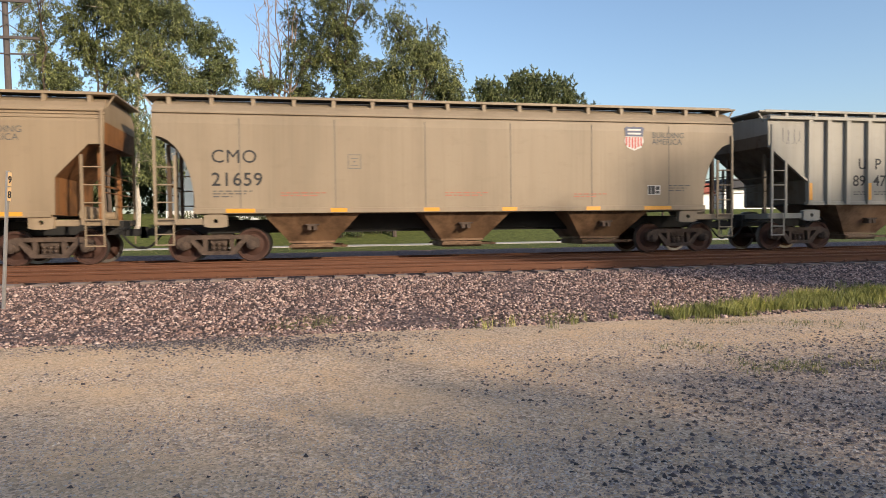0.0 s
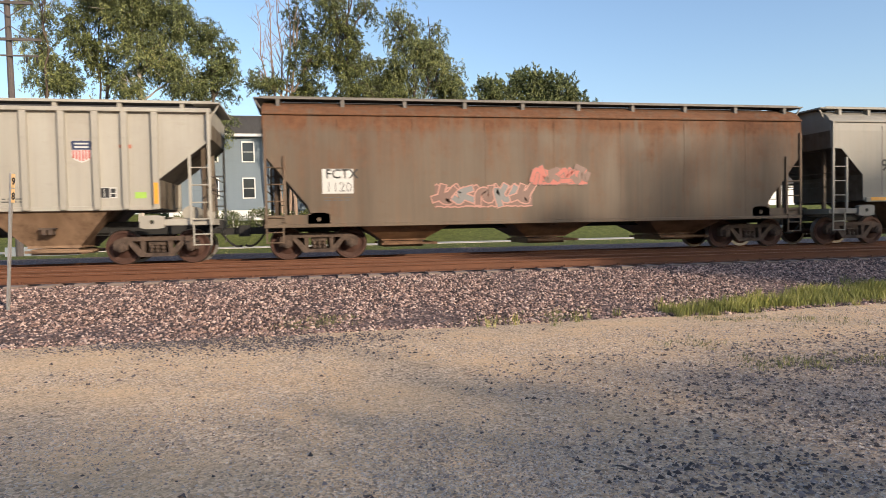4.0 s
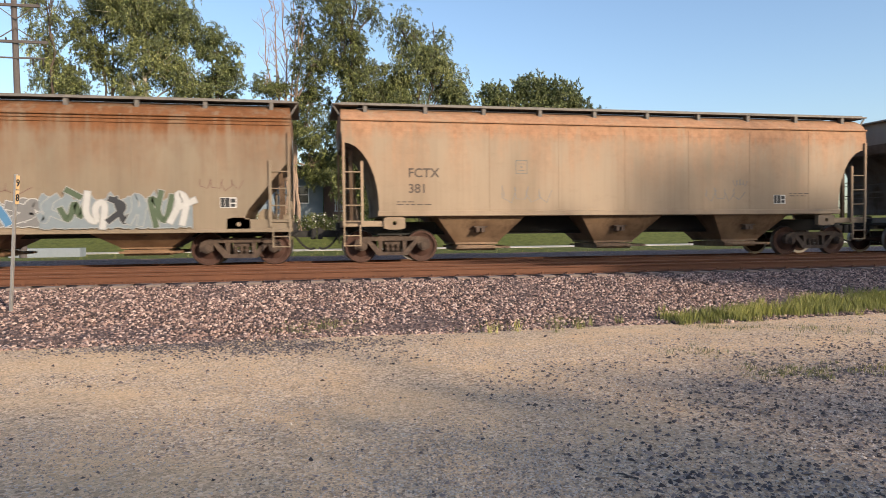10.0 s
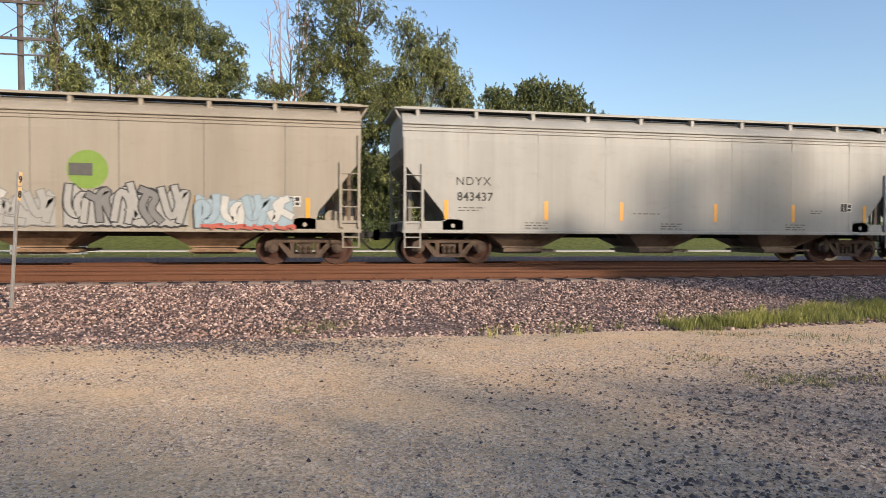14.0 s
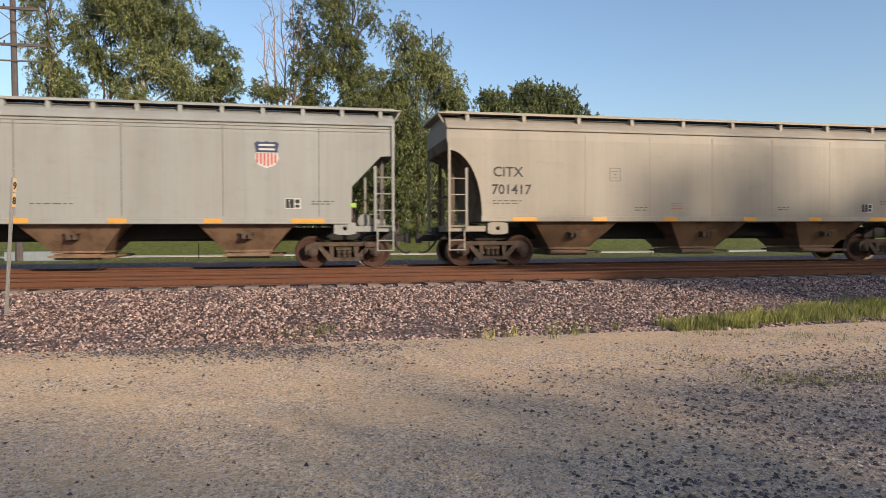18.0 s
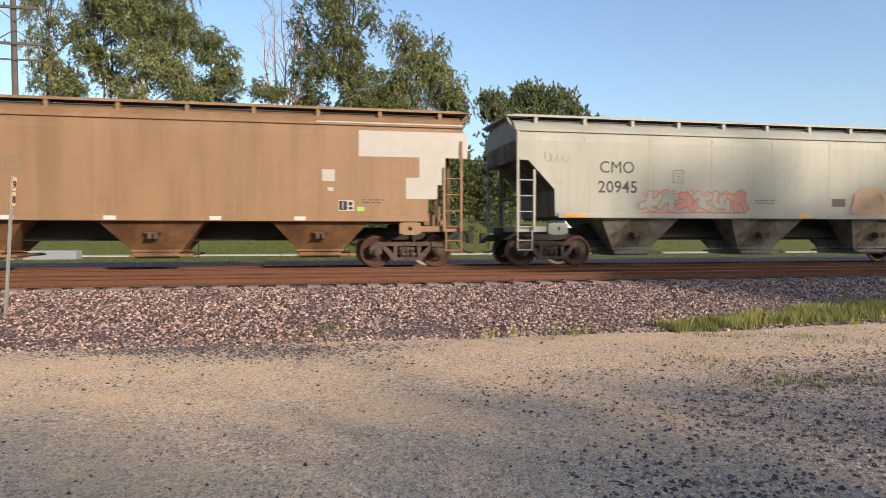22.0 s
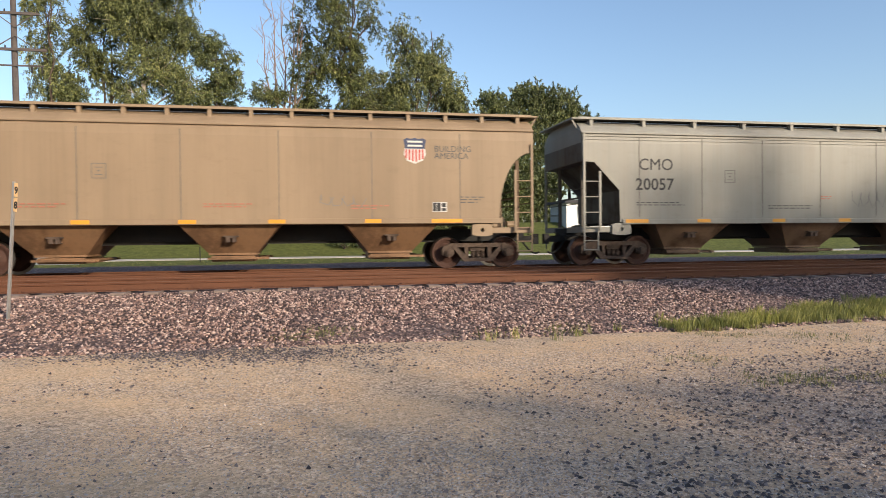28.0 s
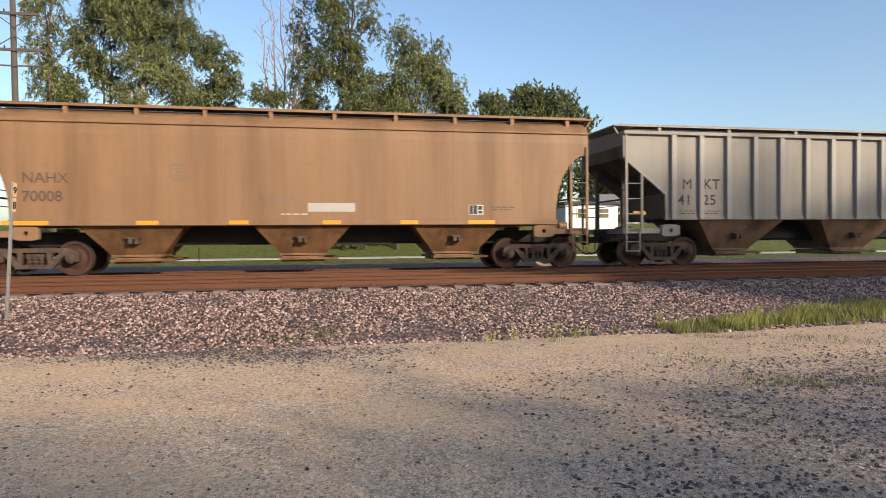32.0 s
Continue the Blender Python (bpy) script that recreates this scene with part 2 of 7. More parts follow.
def ground_material():
    """Dusty gravel lot: tan dust, grey gravel patches, small pebbles."""
    mat, nt, b = material("gravel_lot")
    v = coords(nt)
    long = coords(nt, scale=(0.35, 1.0, 1.0))
    patch, mid, grit = noise_of(nt, long, 0.55, 5, 0.62), noise_of(nt, v, 5.5, 6, 0.7), noise_of(nt, v, 60, 4, 0.75)
    base = ramp(nt, patch, [(0.32, (0.52, 0.355, 0.215)), (0.46, (0.75, 0.475, 0.25)), (0.60, (0.81, 0.53, 0.285)), (0.75, (0.60, 0.42, 0.265))])
    two = mix(nt, calc(nt, "MULTIPLY", ramp(nt, mid, [(0.35, 0.0), (0.7, 1.0)]), 0.55), base, (0.78, 0.58, 0.37))
    vor = nt.nodes.new("ShaderNodeTexVoronoi")
    vor.inputs["Scale"].default_value, vor.inputs["Randomness"].default_value = 40, 1
    link(nt, v, vor.inputs["Vector"])
    peb = ramp(nt, vor.outputs["Color"], [(0.0, (0.07, 0.052, 0.045)), (0.28, (0.42, 0.30, 0.205)), (0.65, (0.72, 0.53, 0.355)), (1.0, (0.92, 0.76, 0.57))])
    gravelly = ramp(nt, noise_of(nt, v, 1.1, 5, 0.7), [(0.34, 0.25), (0.62, 0.90)])
    three = mix(nt, gravelly, two, peb)
    four = mix(nt, calc(nt, "MULTIPLY", ramp(nt, grit, [(0.54, 0.0), (0.66, 1.0)]), 0.70), three, (0.12, 0.09, 0.072))
    sepp = nt.nodes.new("ShaderNodeSeparateXYZ")
    wob = nt.nodes.new("ShaderNodeTexNoise")
    wob.inputs["Scale"].default_value, wob.inputs["Detail"].default_value = 0.7, 5
    link(nt, v, wob.inputs["Vector"])
    shift = nt.nodes.new("ShaderNodeVectorMath")
    shift.operation = "MULTIPLY_ADD"
    link(nt, wob.outputs["Color"], shift.inputs[0])
    shift.inputs[1].default_value = (3.0, 2.5, 0)
    link(nt, v, shift.inputs[2])
    spill = nt.nodes.new("ShaderNodeSeparateXYZ")
    link(nt, shift.outputs[0], spill.inputs[0])
    reach = [nt.nodes.new("ShaderNodeMapRange") for _ in range(2)]
    for nd, axis, lo, hi in ((reach[0], 0, 2.6, 6.4), (reach[1], 1, -11.4, -13.0)):
        nd.inputs[1].default_value, nd.inputs[2].default_value = lo, hi
        link(nt, spill.outputs[axis], nd.inputs[0])
    dark_peb = ramp(nt, vor.outputs["Color"], [(0.0, (0.05, 0.04, 0.04)), (0.5, (0.20, 0.155, 0.14)), (1.0, (0.50, 0.42, 0.36))])
    four = mix(nt, calc(nt, "MULTIPLY", calc(nt, "MULTIPLY", reach[0].outputs[0], reach[1].outputs[0]), 0.62), four, dark_peb)
    link(nt, v, sepp.inputs[0])
    edge = nt.nodes.new("ShaderNodeMapRange")
    edge.inputs[1].default_value, edge.inputs[2].default_value = 7.0, 10.0
    link(nt, sepp.outputs[1], edge.inputs[0])
    grass = ramp(nt, noise_of(nt, v, 2.5, 6, 0.7), [(0.3, (0.055, 0.070, 0.020)), (0.7, (0.135, 0.148, 0.042))])
    five = mix(nt, edge.outputs[0], four, grass)
    link(nt, five, b.inputs["Base Color"])
    b.inputs["Roughness"].default_value = 0.95
    b.inputs["Specular IOR Level"].default_value = 0.15
    bump(nt, b, calc(nt, "ADD", calc(nt, "MULTIPLY", vor.outputs["Distance"], 0.6), calc(nt, "MULTIPLY", grit, 0.4)), 0.9, 0.014)
    return mat


def stone_material(name, stops):
    mat, nt, b = material(name)
    geo = nt.nodes.new("ShaderNodeNewGeometry")
    col = ramp(nt, geo.outputs["Random Per Island"], stops)
    col = mix(nt, 0.08, col, ramp(nt, noise_of(nt, coords(nt), 22, 4), [(0.3, stops[0][1]), (0.7, stops[-1][1])]))
    link(nt, col, b.inputs["Base Color"])
    b.inputs["Roughness"].default_value = 0.85
    return mat


# near-black stops put the shadow between stones into the rock colour
BALLAST = stone_material("ballast_rock", [(0.0, (0.014, 0.009, 0.010)), (0.28, (0.055, 0.034, 0.032)), (0.5, (0.19, 0.112, 0.093)), (0.78, (0.38, 0.25, 0.202)), (1.0, (0.63, 0.47, 0.39))])
DARKSTONE = stone_material("dark_stone", [(0.0, (0.03, 0.024, 0.024)), (0.6, (0.11, 0.085, 0.08)), (1.0, (0.34, 0.27, 0.24))])
PALESTONE = stone_material("pale_gravel", [(0.0, (0.16, 0.125, 0.105)), (0.5, (0.42, 0.33, 0.26)), (1.0, (0.64, 0.54, 0.45))])


# ---- mesh building ----
class Solid:
    """Collects boxes, beams, cylinders and extruded outlines into one mesh."""

    def __init__(self):
        self.v, self.f, self.m = [], [], []

    def add(self, verts, faces, slot=0):
        n = len(self.v)
        self.v += [tuple(p) for p in verts]
        self.f += [tuple(i + n for i in fc) for fc in faces]
        self.m += [slot] * len(faces)
        return self

    def box(self, x0, x1, y0, y1, z0, z1, slot=0):
        return self.add([(x0, y0, z0), (x1, y0, z0), (x1, y1, z0), (x0, y1, z0), (x0, y0, z1), (x1, y0, z1), (x1, y1, z1), (x0, y1, z1)],
                        [(0, 3, 2, 1), (4, 5, 6, 7), (0, 1, 5, 4), (1, 2, 6, 5), (2, 3, 7, 6), (3, 0, 4, 7)], slot)

    def soft_box(self, x0, x1, y0, y1, z0, z1, b=0.02):
        """A box with chamfered edges along x."""
        prof = [(y0 + b, z0), (y1 - b, z0), (y1, z0 + b), (y1, z1 - b), (y1 - b, z1), (y0 + b, z1), (y0, z1 - b), (y0, z0 + b)]
        vs = [(x0, y, z) for y, z in prof] + [(x1, y, z) for y, z in prof]
        fs = [(i, i + 8, (i + 1) % 8 + 8, (i + 1) % 8) for i in range(8)] + [tuple(range(8)), tuple(range(15, 7, -1))]
        return self.add(vs, [tuple(reversed(q)) for q in fs])

    def beam(self, p, q, w, h, slot=0):
        p, q = Vector(p), Vector(q)
        d = (q - p).normalized()
        side = d.cross(Vector((0, 0, 1)))
        side = side.normalized() if side.length > 1e-3 else Vector((1, 0, 0))
        up = side.cross(d)
        vs = [c + side * a * w / 2 + up * b * h / 2 for c in (p, q) for a, b in ((-1, -1), (1, -1), (1, 1), (-1, 1))]
        return self.add(vs, [(0, 1, 2, 3), (7, 6, 5, 4), (0, 4, 5, 1), (1, 5, 6, 2), (2, 6, 7, 3), (3, 7, 4, 0)], slot)

    def tube(self, p, q, r0, r1=None, n=8, slot=0, caps=True):
        p, q = Vector(p), Vector(q)
        r1 = r0 if r1 is None else r1
        d = (q - p).normalized()
        a = d.orthogonal().normalized()
        b = d.cross(a)
        vs = [c + (a * math.cos(k * math.tau / n) + b * math.sin(k * math.tau / n)) * r for c, r in ((p, r0), (q, r1)) for k in range(n)]
        fs = [(k, (k + 1) % n, n + (k + 1) % n, n + k) for k in range(n)]
        if caps:
            fs += [tuple(range(n - 1, -1, -1)), tuple(range(n, 2 * n))]
        return self.add(vs, fs, slot)

    def path(self, pts, r, n=6, slot=0):
        for p, q in zip(pts, pts[1:]):
            self.tube(p, q, r, r, n, slot)
        return self

    def hose(self, pts, r, n=6):
        """One bent tube whose rings are joined."""
        pts = [Vector(p) for p in pts]
        vs = []
        for i, p in enumerate(pts):
            d = (pts[min(i + 1, len(pts) - 1)] - pts[max(i - 1, 0)]).normalized()
            a = d.cross(Vector((0, 1, 0))).normalized()
            vs += [p + (a * math.cos(k * math.tau / n) + Vector((0, 1, 0)) * math.sin(k * math.tau / n)) * r for k in range(n)]
        fs = [(i * n + k, i * n + (k + 1) % n, (i + 1) * n + (k + 1) % n, (i + 1) * n + k) for i in range(len(pts) - 1) for k in range(n)]
        return self.add(vs, fs + [tuple(range(n)), tuple(range(len(vs) - 1, len(vs) - n - 1, -1))])

    def plate(self, outline, y0, y1, slot=0):
        """An outline of (x, z) extruded from y0 to y1."""
        n = len(outline)
        vs = [(x, y0, z) for x, z in outline] + [(x, y1, z) for x, z in outline]
        fs = [tuple(range(n)), tuple(range(2 * n - 1, n - 1, -1))] + [(k + n, (k + 1) % n + n, (k + 1) % n, k) for k in range(n)]
        return self.add(vs, fs, slot)

    def lathe(self, prof, n=24, slot=0, centre=(0, 0, 0)):
        """A profile of (r, y) turned about the y axis."""
        cx, cy, cz = centre
        vs = [(cx + r * math.cos(k * math.tau / n), cy + y, cz + r * math.sin(k * math.tau / n)) for r, y in prof for k in range(n)]
        fs = [(i * n + k, i * n + (k + 1) % n, (i + 1) * n + (k + 1) % n, (i + 1) * n + k) for i in range(len(prof) - 1) for k in range(n)]
        return self.add(vs, fs, slot)

    def mesh(self, name, mats=(None,)):
        me = bpy.data.meshes.new(name)
        me.from_pydata([tuple(p) for p in self.v], [], self.f)
        for mt in mats:
            me.materials.append(mt)
        if len(mats) > 1:
            me.polygons.foreach_set("material_index", self.m)
        bm = bmesh.new()
        bm.from_mesh(me)
        bmesh.ops.recalc_face_normals(bm, faces=bm.faces)
        bm.to_mesh(me)
        bm.free()
        return me


CACHE = {}


def shared(key, make):
    """One mesh for all parts that are alike; its colour sits on the object."""
    if key not in CACHE:
        CACHE[key] = make()
    return CACHE[key]


def part(name, data, mat, parent, label="", at=None):
    me = data.mesh(name) if isinstance(data, Solid) else data
    ob = new(name, me)
    if mat is not None:
        ob.material_slots[0].link = "OBJECT"
        ob.material_slots[0].material = mat
    ob.parent = parent
    if at is not None:
        ob.matrix_basis = at
    if label:
        tagged(ob, label)
    return ob


def thing(name, label, category, group="", at=None, kind=""):
    ob = new(name)
    ob.empty_display_size = 0.2
    if at is not None:
        ob.matrix_basis = at
    return tagged(ob, label, category, group, kind)


def text_mesh(body, size, spacing=1.0):
    key = ("text", body, size, spacing)
    if key not in CACHE:
        cu = bpy.data.curves.new("lettering", "FONT")
        cu.body, cu.size, cu.extrude, cu.space_character, cu.resolution_u = body, size, 0.002, spacing, 3
        cu.offset = 0.0 if "M" in body or "W" in body or "N" in body else 0.005
        tmp = bpy.data.objects.new("lettering", cu)
        me = bpy.data.meshes.new_from_object(tmp)
        bpy.data.objects.remove(tmp)
        me.materials.clear()
        me.materials.append(None)
        CACHE[key] = me
    return CACHE[key]


def lettering(body, size, x, z, y, mat, parent, spacing=1.0):
    """Writing on a face that looks towards -y, from its lower left corner."""
    return part("lettering", text_mesh(body, size, spacing), mat, parent, at=pose(x, y, z, 90, 0, 0))


# ---- hopper cars ----
ZS, ZE, TC = 1.31, 4.0, 13.9          # side sill, eave, distance of the truck centres
HALF = TC / 2 + 1.55
POSTS = [-7.01, -6.31, -5.59, -4.78, -3.94, -3.11, -2.30, -1.37, -0.44, 0.49, 1.42, 2.36, 3.18, 3.98, 4.86, 5.65, 6.35, 7.09]


def end_levels(kind, half, zs):
    """Heights of the hull and how far its ends reach at each."""
    if kind == "arc":
        levels = [(ZS, half - 1.02)] + [(1.5 + 1.86 * math.sin(a), half - 1.03 + 0.97 * (1 - math.cos(a)) ) for a in [k * math.pi / 18 for k in range(10)]]
        return levels + [(3.4, half - 0.03), (3.7, half)]
    if kind == "rib":
        return [(1.50, half - 1.42), (2.26, half - 1.40), (3.32, half - 0.02), (3.7, half)]
    if kind == "deep":
        return [(0.93, half), (1.24, half), (1.25, half - 1.24), (1.5, half - 1.15), (2.85, half - 0.05), (3.3, half)]
    return [(zs, half - 1.22), (2.28, half - 1.20), (3.12, half - 0.40), (3.14, half - 0.02), (3.7, half)]


def slope_sheet(kind, half, zs, m):
    """Stained sheet over the sloping end of the hull, between its two sides."""
    lv = end_levels(kind, half, zs)[2 if kind == "deep" else 0:]
    y = (1.50 if kind == "rib" else 1.60) - 0.03
    vs = [(m * (x + d), s, z) for d in (0.006, 0.0) for z, x in lv for s in (-y, y)]
    n, k = len(lv), 2 * len(lv)
    fs = []
    for i in range(n - 1):
        q = (2 * i, 2 * i + 1, 2 * i + 3, 2 * i + 2)
        fs += [q, tuple(j + k for j in reversed(q))]
    return Solid().add(vs, fs)


def car_body(kind, half, zs, drop=0.0):
    """Hull of the car: rings of four corners from the sill to the roof, with the slope of its ends."""
    levels = end_levels(kind, half, zs)
    w = 1.50 if kind == "rib" else 1.60
    rings = [(z, x, w) for z, x in levels]
    if kind == "rib":
        rings += [(4.18 - drop, half, w), (4.26 - drop, half, 1.2), (4.30 - drop, half, 0.6)]
    else:
        rings += [(3.55 + 0.0, half, 1.598)] if levels[-1][0] < 3.55 else []
        rings += [(ZE, half, 1.57), (4.10, half, 1.51), (4.23, half - 0.01, 1.38), (4.34, half - 0.02, 1.17), (4.41, half - 0.03, 0.9), (4.43, half - 0.03, 0.5)]
    s = Solid()
    vs, fs = [], []
    for z, x, y in rings:
        vs += [(-x, -y, z), (x, -y, z), (x, y, z), (-x, y, z)]
    for i in range(len(rings) - 1):
        for k in range(4):
            fs.append((4 * i + k, 4 * i + (k + 1) % 4, 4 * i + 4 + (k + 1) % 4, 4 * i + 4 + k))
    n = 4 * (len(rings) - 1)
    fs += [(3, 2, 1, 0), (n, n + 1, n + 2, n + 3)]
    return s.add(vs, fs)


def hopper(zt, a=1.28):
    """One discharge bay below the sill, round its own middle."""
    bt, zb = 0.62, 0.50
    s = Solid()
    yt, yb = 1.50, 0.84
    s.add([(-a, -yt, zt), (a, -yt, zt), (a, yt, zt), (-a, yt, zt), (-bt, -yb, zb), (bt, -yb, zb), (bt, yb, zb), (-bt, yb, zb)],
          [(0, 1, 2, 3), (7, 6, 5, 4), (0, 4, 5, 1), (1, 5, 6, 2), (2, 6, 7, 3), (3, 7, 4, 0)])
    s.box(-bt - 0.03, bt + 0.03, -yb - 0.03, yb + 0.03, zb - 0.02, zb + 0.05)
    return s


def outlet_gate():
    s = Solid()
    s.box(-0.58, 0.58, -0.86, 0.86, 0.30, 0.46)
    s.box(-0.66, 0.98, -1.06, -0.94, 0.36, 0.42)
    s.box(-0.66, 0.98, 0.94, 1.06, 0.36, 0.42)
    s.tube((0.86, -1.1, 0.39), (0.86, 1.1, 0.39), 0.045, n=6)
    return s


def hopper_plate():
    """Small vibrator bracket on the hopper's slope."""
    s = Solid()
    s.plate([(-0.2, 1.02), (-0.2, 0.98), (-0.13, 0.98), (-0.13, 0.84), (-0.03, 0.84), (-0.03, 0.96), (0.03, 0.96), (0.03, 0.84), (0.13, 0.84), (0.13, 0.98), (0.2, 0.98), (0.2, 1.02)], -1.36, -1.1)
    return s


def side_frame():
    s = Solid()
    y0, y1 = -0.09, 0.09
    s.plate([(-1.10, 0.50), (-1.06, 0.64), (-0.80, 0.74), (0.80, 0.74), (1.06, 0.64), (1.10, 0.50), (0.98, 0.52), (0.80, 0.62), (-0.80, 0.62), (-0.98, 0.52)], y0, y1)
    for m in (-1, 1):
        s.plate([(m * 0.80, 0.66), (m * 0.66, 0.66), (m * 0.34, 0.34), (m * 0.34, 0.22), (m * 0.44, 0.20)][::m], y0, y1)
        s.plate([(m * 0.42, 0.70), (m * 0.28, 0.70), (m * 0.30, 0.26), (m * 0.38, 0.26)][::m], y0 + 0.02, y1 - 0.02)
        s.plate([(m * 1.08, 0.60), (m * 0.72, 0.62), (m * 0.74, 0.40), (m * 0.80, 0.36), (m * 0.84, 0.56), (m * 0.96, 0.56), (m * 1.0, 0.36), (m * 1.08, 0.40)][::m], y0, y1)
    s.plate([(-0.44, 0.20), (0.44, 0.20), (0.36, 0.30), (-0.36, 0.30)], y0 - 0.02, y1 + 0.02)
    return s


def spring():
    """Coil spring as a ribbed column."""
    prof = [(0.03, 0.30)]
    for k in range(6):
        z = 0.305 + k * 0.037
        prof += [(0.045, z), (0.07, z + 0.008), (0.07, z + 0.024), (0.045, z + 0.032)]
    s = Solid()
    n = 8
    s.add([(r * math.cos(k * math.tau / n), r * math.sin(k * math.tau / n), z) for r, z in prof for k in range(n)],
          [(i * n + k, i * n + (k + 1) % n, (i + 1) * n + (k + 1) % n, (i + 1) * n + k) for i in range(len(prof) - 1) for k in range(n)])
    return s


def bearing():
    s = Solid()
    s.tube((0, -0.16, 0), (0, 0.12, 0), 0.125, n=12)
    s.tube((0, -0.20, 0), (0, -0.16, 0), 0.085, n=12)
    for k in range(3):
        a = k * math.tau / 3
        s.tube((0.05 * math.cos(a), -0.215, 0.05 * math.sin(a)), (0.05 * math.cos(a), -0.2, 0.05 * math.sin(a)), 0.014, n=6)
    return s


def wheelset():
    s = Solid()
    for m in (-1, 1):
        s.lathe([(0.09, -0.86 * -m), (0.16, 0.84 * m), (0.30, 0.78 * m), (0.385, 0.80 * m), (0.385, 0.835 * m), (0.455, 0.835 * m)] if m < 0 else
                [(0.09, 0.86), (0.16, 0.84), (0.30, 0.78), (0.385, 0.80), (0.385, 0.835), (0.455, 0.835)], 28)
        s.lathe([(0.455, 0.835 * m), (0.460, 0.77 * m), (0.485, 0.73 * m), (0.485, 0.70 * m), (0.40, 0.70 * m)], 28, 1)
        s.lathe([(0.40, 0.70 * m), (0.30, 0.74 * m), (0.14, 0.70 * m), (0.09, 0.66 * m)], 28)
        for k in range(2):
            a = k * math.pi + 0.4
            s.box(0.22 * math.cos(a) - 0.03, 0.22 * math.cos(a) + 0.03, 0.80 * m - 0.012, 0.80 * m + 0.03, 0.22 * math.sin(a) - 0.03, 0.22 * math.sin(a) + 0.03)
    s.tube((0, -1.0, 0), (0, 1.0, 0), 0.08, n=10)
    return s


def coupler(m):
    s = Solid()
    s.box(min(m * 0.0, m * 0.55), max(m * 0.0, m * 0.55), -0.10, 0.10, 0.74, 0.94)
    s.plate([(m * 0.50, 0.68), (m * 0.66, 0.68), (m * 0.66, 1.0), (m * 0.50, 1.0)][::m], -0.16, 0.05)
    s.plate([(m * 0.50, 0.72), (m * 0.60, 0.72), (m * 0.60, 0.96), (m * 0.50, 0.96)][::m], 0.05, 0.18)
    return s


def air_hose(m):
    s = Solid()
    pts = [(m * (0.0 + 0.62 * t), -0.32, 0.86 - 0.46 * math.sin(math.pi * t * 0.62)) for t in [k / 9 for k in range(10)]]
    return s.hose(pts, 0.03, 6)


def uncoupling_lever(m):
    s = Solid()
    return s.path([(m * 0.05, -1.45, 0.95), (m * 0.18, -1.3, 0.92), (m * 0.22, -0.4, 0.98), (m * 0.34, -0.15, 1.04)], 0.016, 5)


def ladder_stiles(m, kind):
    """Two stiles at one corner; m is the end, -1 or 1; x from the car's end inwards."""
    s = Solid()
    tall = 4.0 if kind in ("rib", "diag") else 3.6
    for x, zt in ((0.06, tall), (0.56, 2.85)):
        s.box(-m * x - 0.035, -m * x + 0.035, -0.03, 0.03, 1.05, zt)
    for x in (0.06, 0.5):
        s.box(-m * x - 0.018, -m * x + 0.018, -0.015, 0.015, 0.48, 1.08)
    return s


def rung(m, w):
    s = Solid()
    s.tube((-m * 0.04, 0, 0), (-m * w, 0, 0), 0.019, n=6)
    return s


def end_platform(m, kind):
    s = Solid()
    y = 1.52
    s.soft_box(min(-m * 0.0, -m * 1.35), max(-m * 0.0, -m * 1.35), -y, -y + 0.14, 1.02, 1.19, 0.015)
    s.soft_box(min(-m * 0.0, -m * 1.35), max(-m * 0.0, -m * 1.35), y - 0.14, y, 1.02, 1.19, 0.015)
    s.box(min(-m * 0.0, -m * 0.14), max(-m * 0.0, -m * 0.14), -y + 0.14, y - 0.14, 1.02, 1.19)
    s.box(min(-m * 0.2, -m * 0.5), max(-m * 0.2, -m * 0.5), -y + 0.14, y - 0.14, 1.10, 1.14)
    return s


def end_posts(m, kind):
    s = Solid()
    for y in (-0.95, 0.95):
        s.box(-m * 0.30 - 0.05, -m * 0.30 + 0.05, y - 0.05, y + 0.05, 1.1, 3.2)
    s.beam((-m * 0.30, -0.95, 2.1), (-m * 0.30, 0.95, 2.1), 0.05, 0.05)
    s.beam((-m * 0.10, -1.5, 2.35), (-m * 0.10, 1.5, 2.35), 0.025, 0.025)
    s.beam((-m * 0.10, -1.5, 1.9), (-m * 0.10, 1.5, 1.9), 0.025, 0.025)
    return s


def bracket(m):
    """Jacking bracket below the sill, with a pulling hole on its face."""
    n = 14
    hole = [(0.06 * math.cos(k * math.tau / n), 1.12 + 0.06 * math.sin(k * math.tau / n)) for k in range(n)]
    rim = []
    for k in range(n):
        a = k * math.tau / n
        q = 1 / max(abs(math.cos(a)) / 0.30, abs(math.sin(a)) / 0.18)
        rim.append((q * math.cos(a), 1.12 + q * math.sin(a)))
    s = Solid()
    y0, y1 = m * 1.60, m * 1.44
    vs = [(x, y, z) for y in (y0, y1) for ring in (rim, hole) for x, z in ring]
    fs = []
    for k in range(n):
        l = (k + 1) % n
        fs += [(k, l, n + l, n + k), (2 * n + k, 2 * n + l, 3 * n + l, 3 * n + k), (k, l, 2 * n + l, 2 * n + k), (n + k, n + l, 3 * n + l, 3 * n + k)]
    return s.add(vs, fs)


SHIELD = [(-0.34, 0.40), (-0.26, 0.46), (-0.10, 0.44), (0, 0.47), (0.10, 0.44), (0.26, 0.46), (0.34, 0.40), (0.30, 0.22), (0.305, 0.15)]


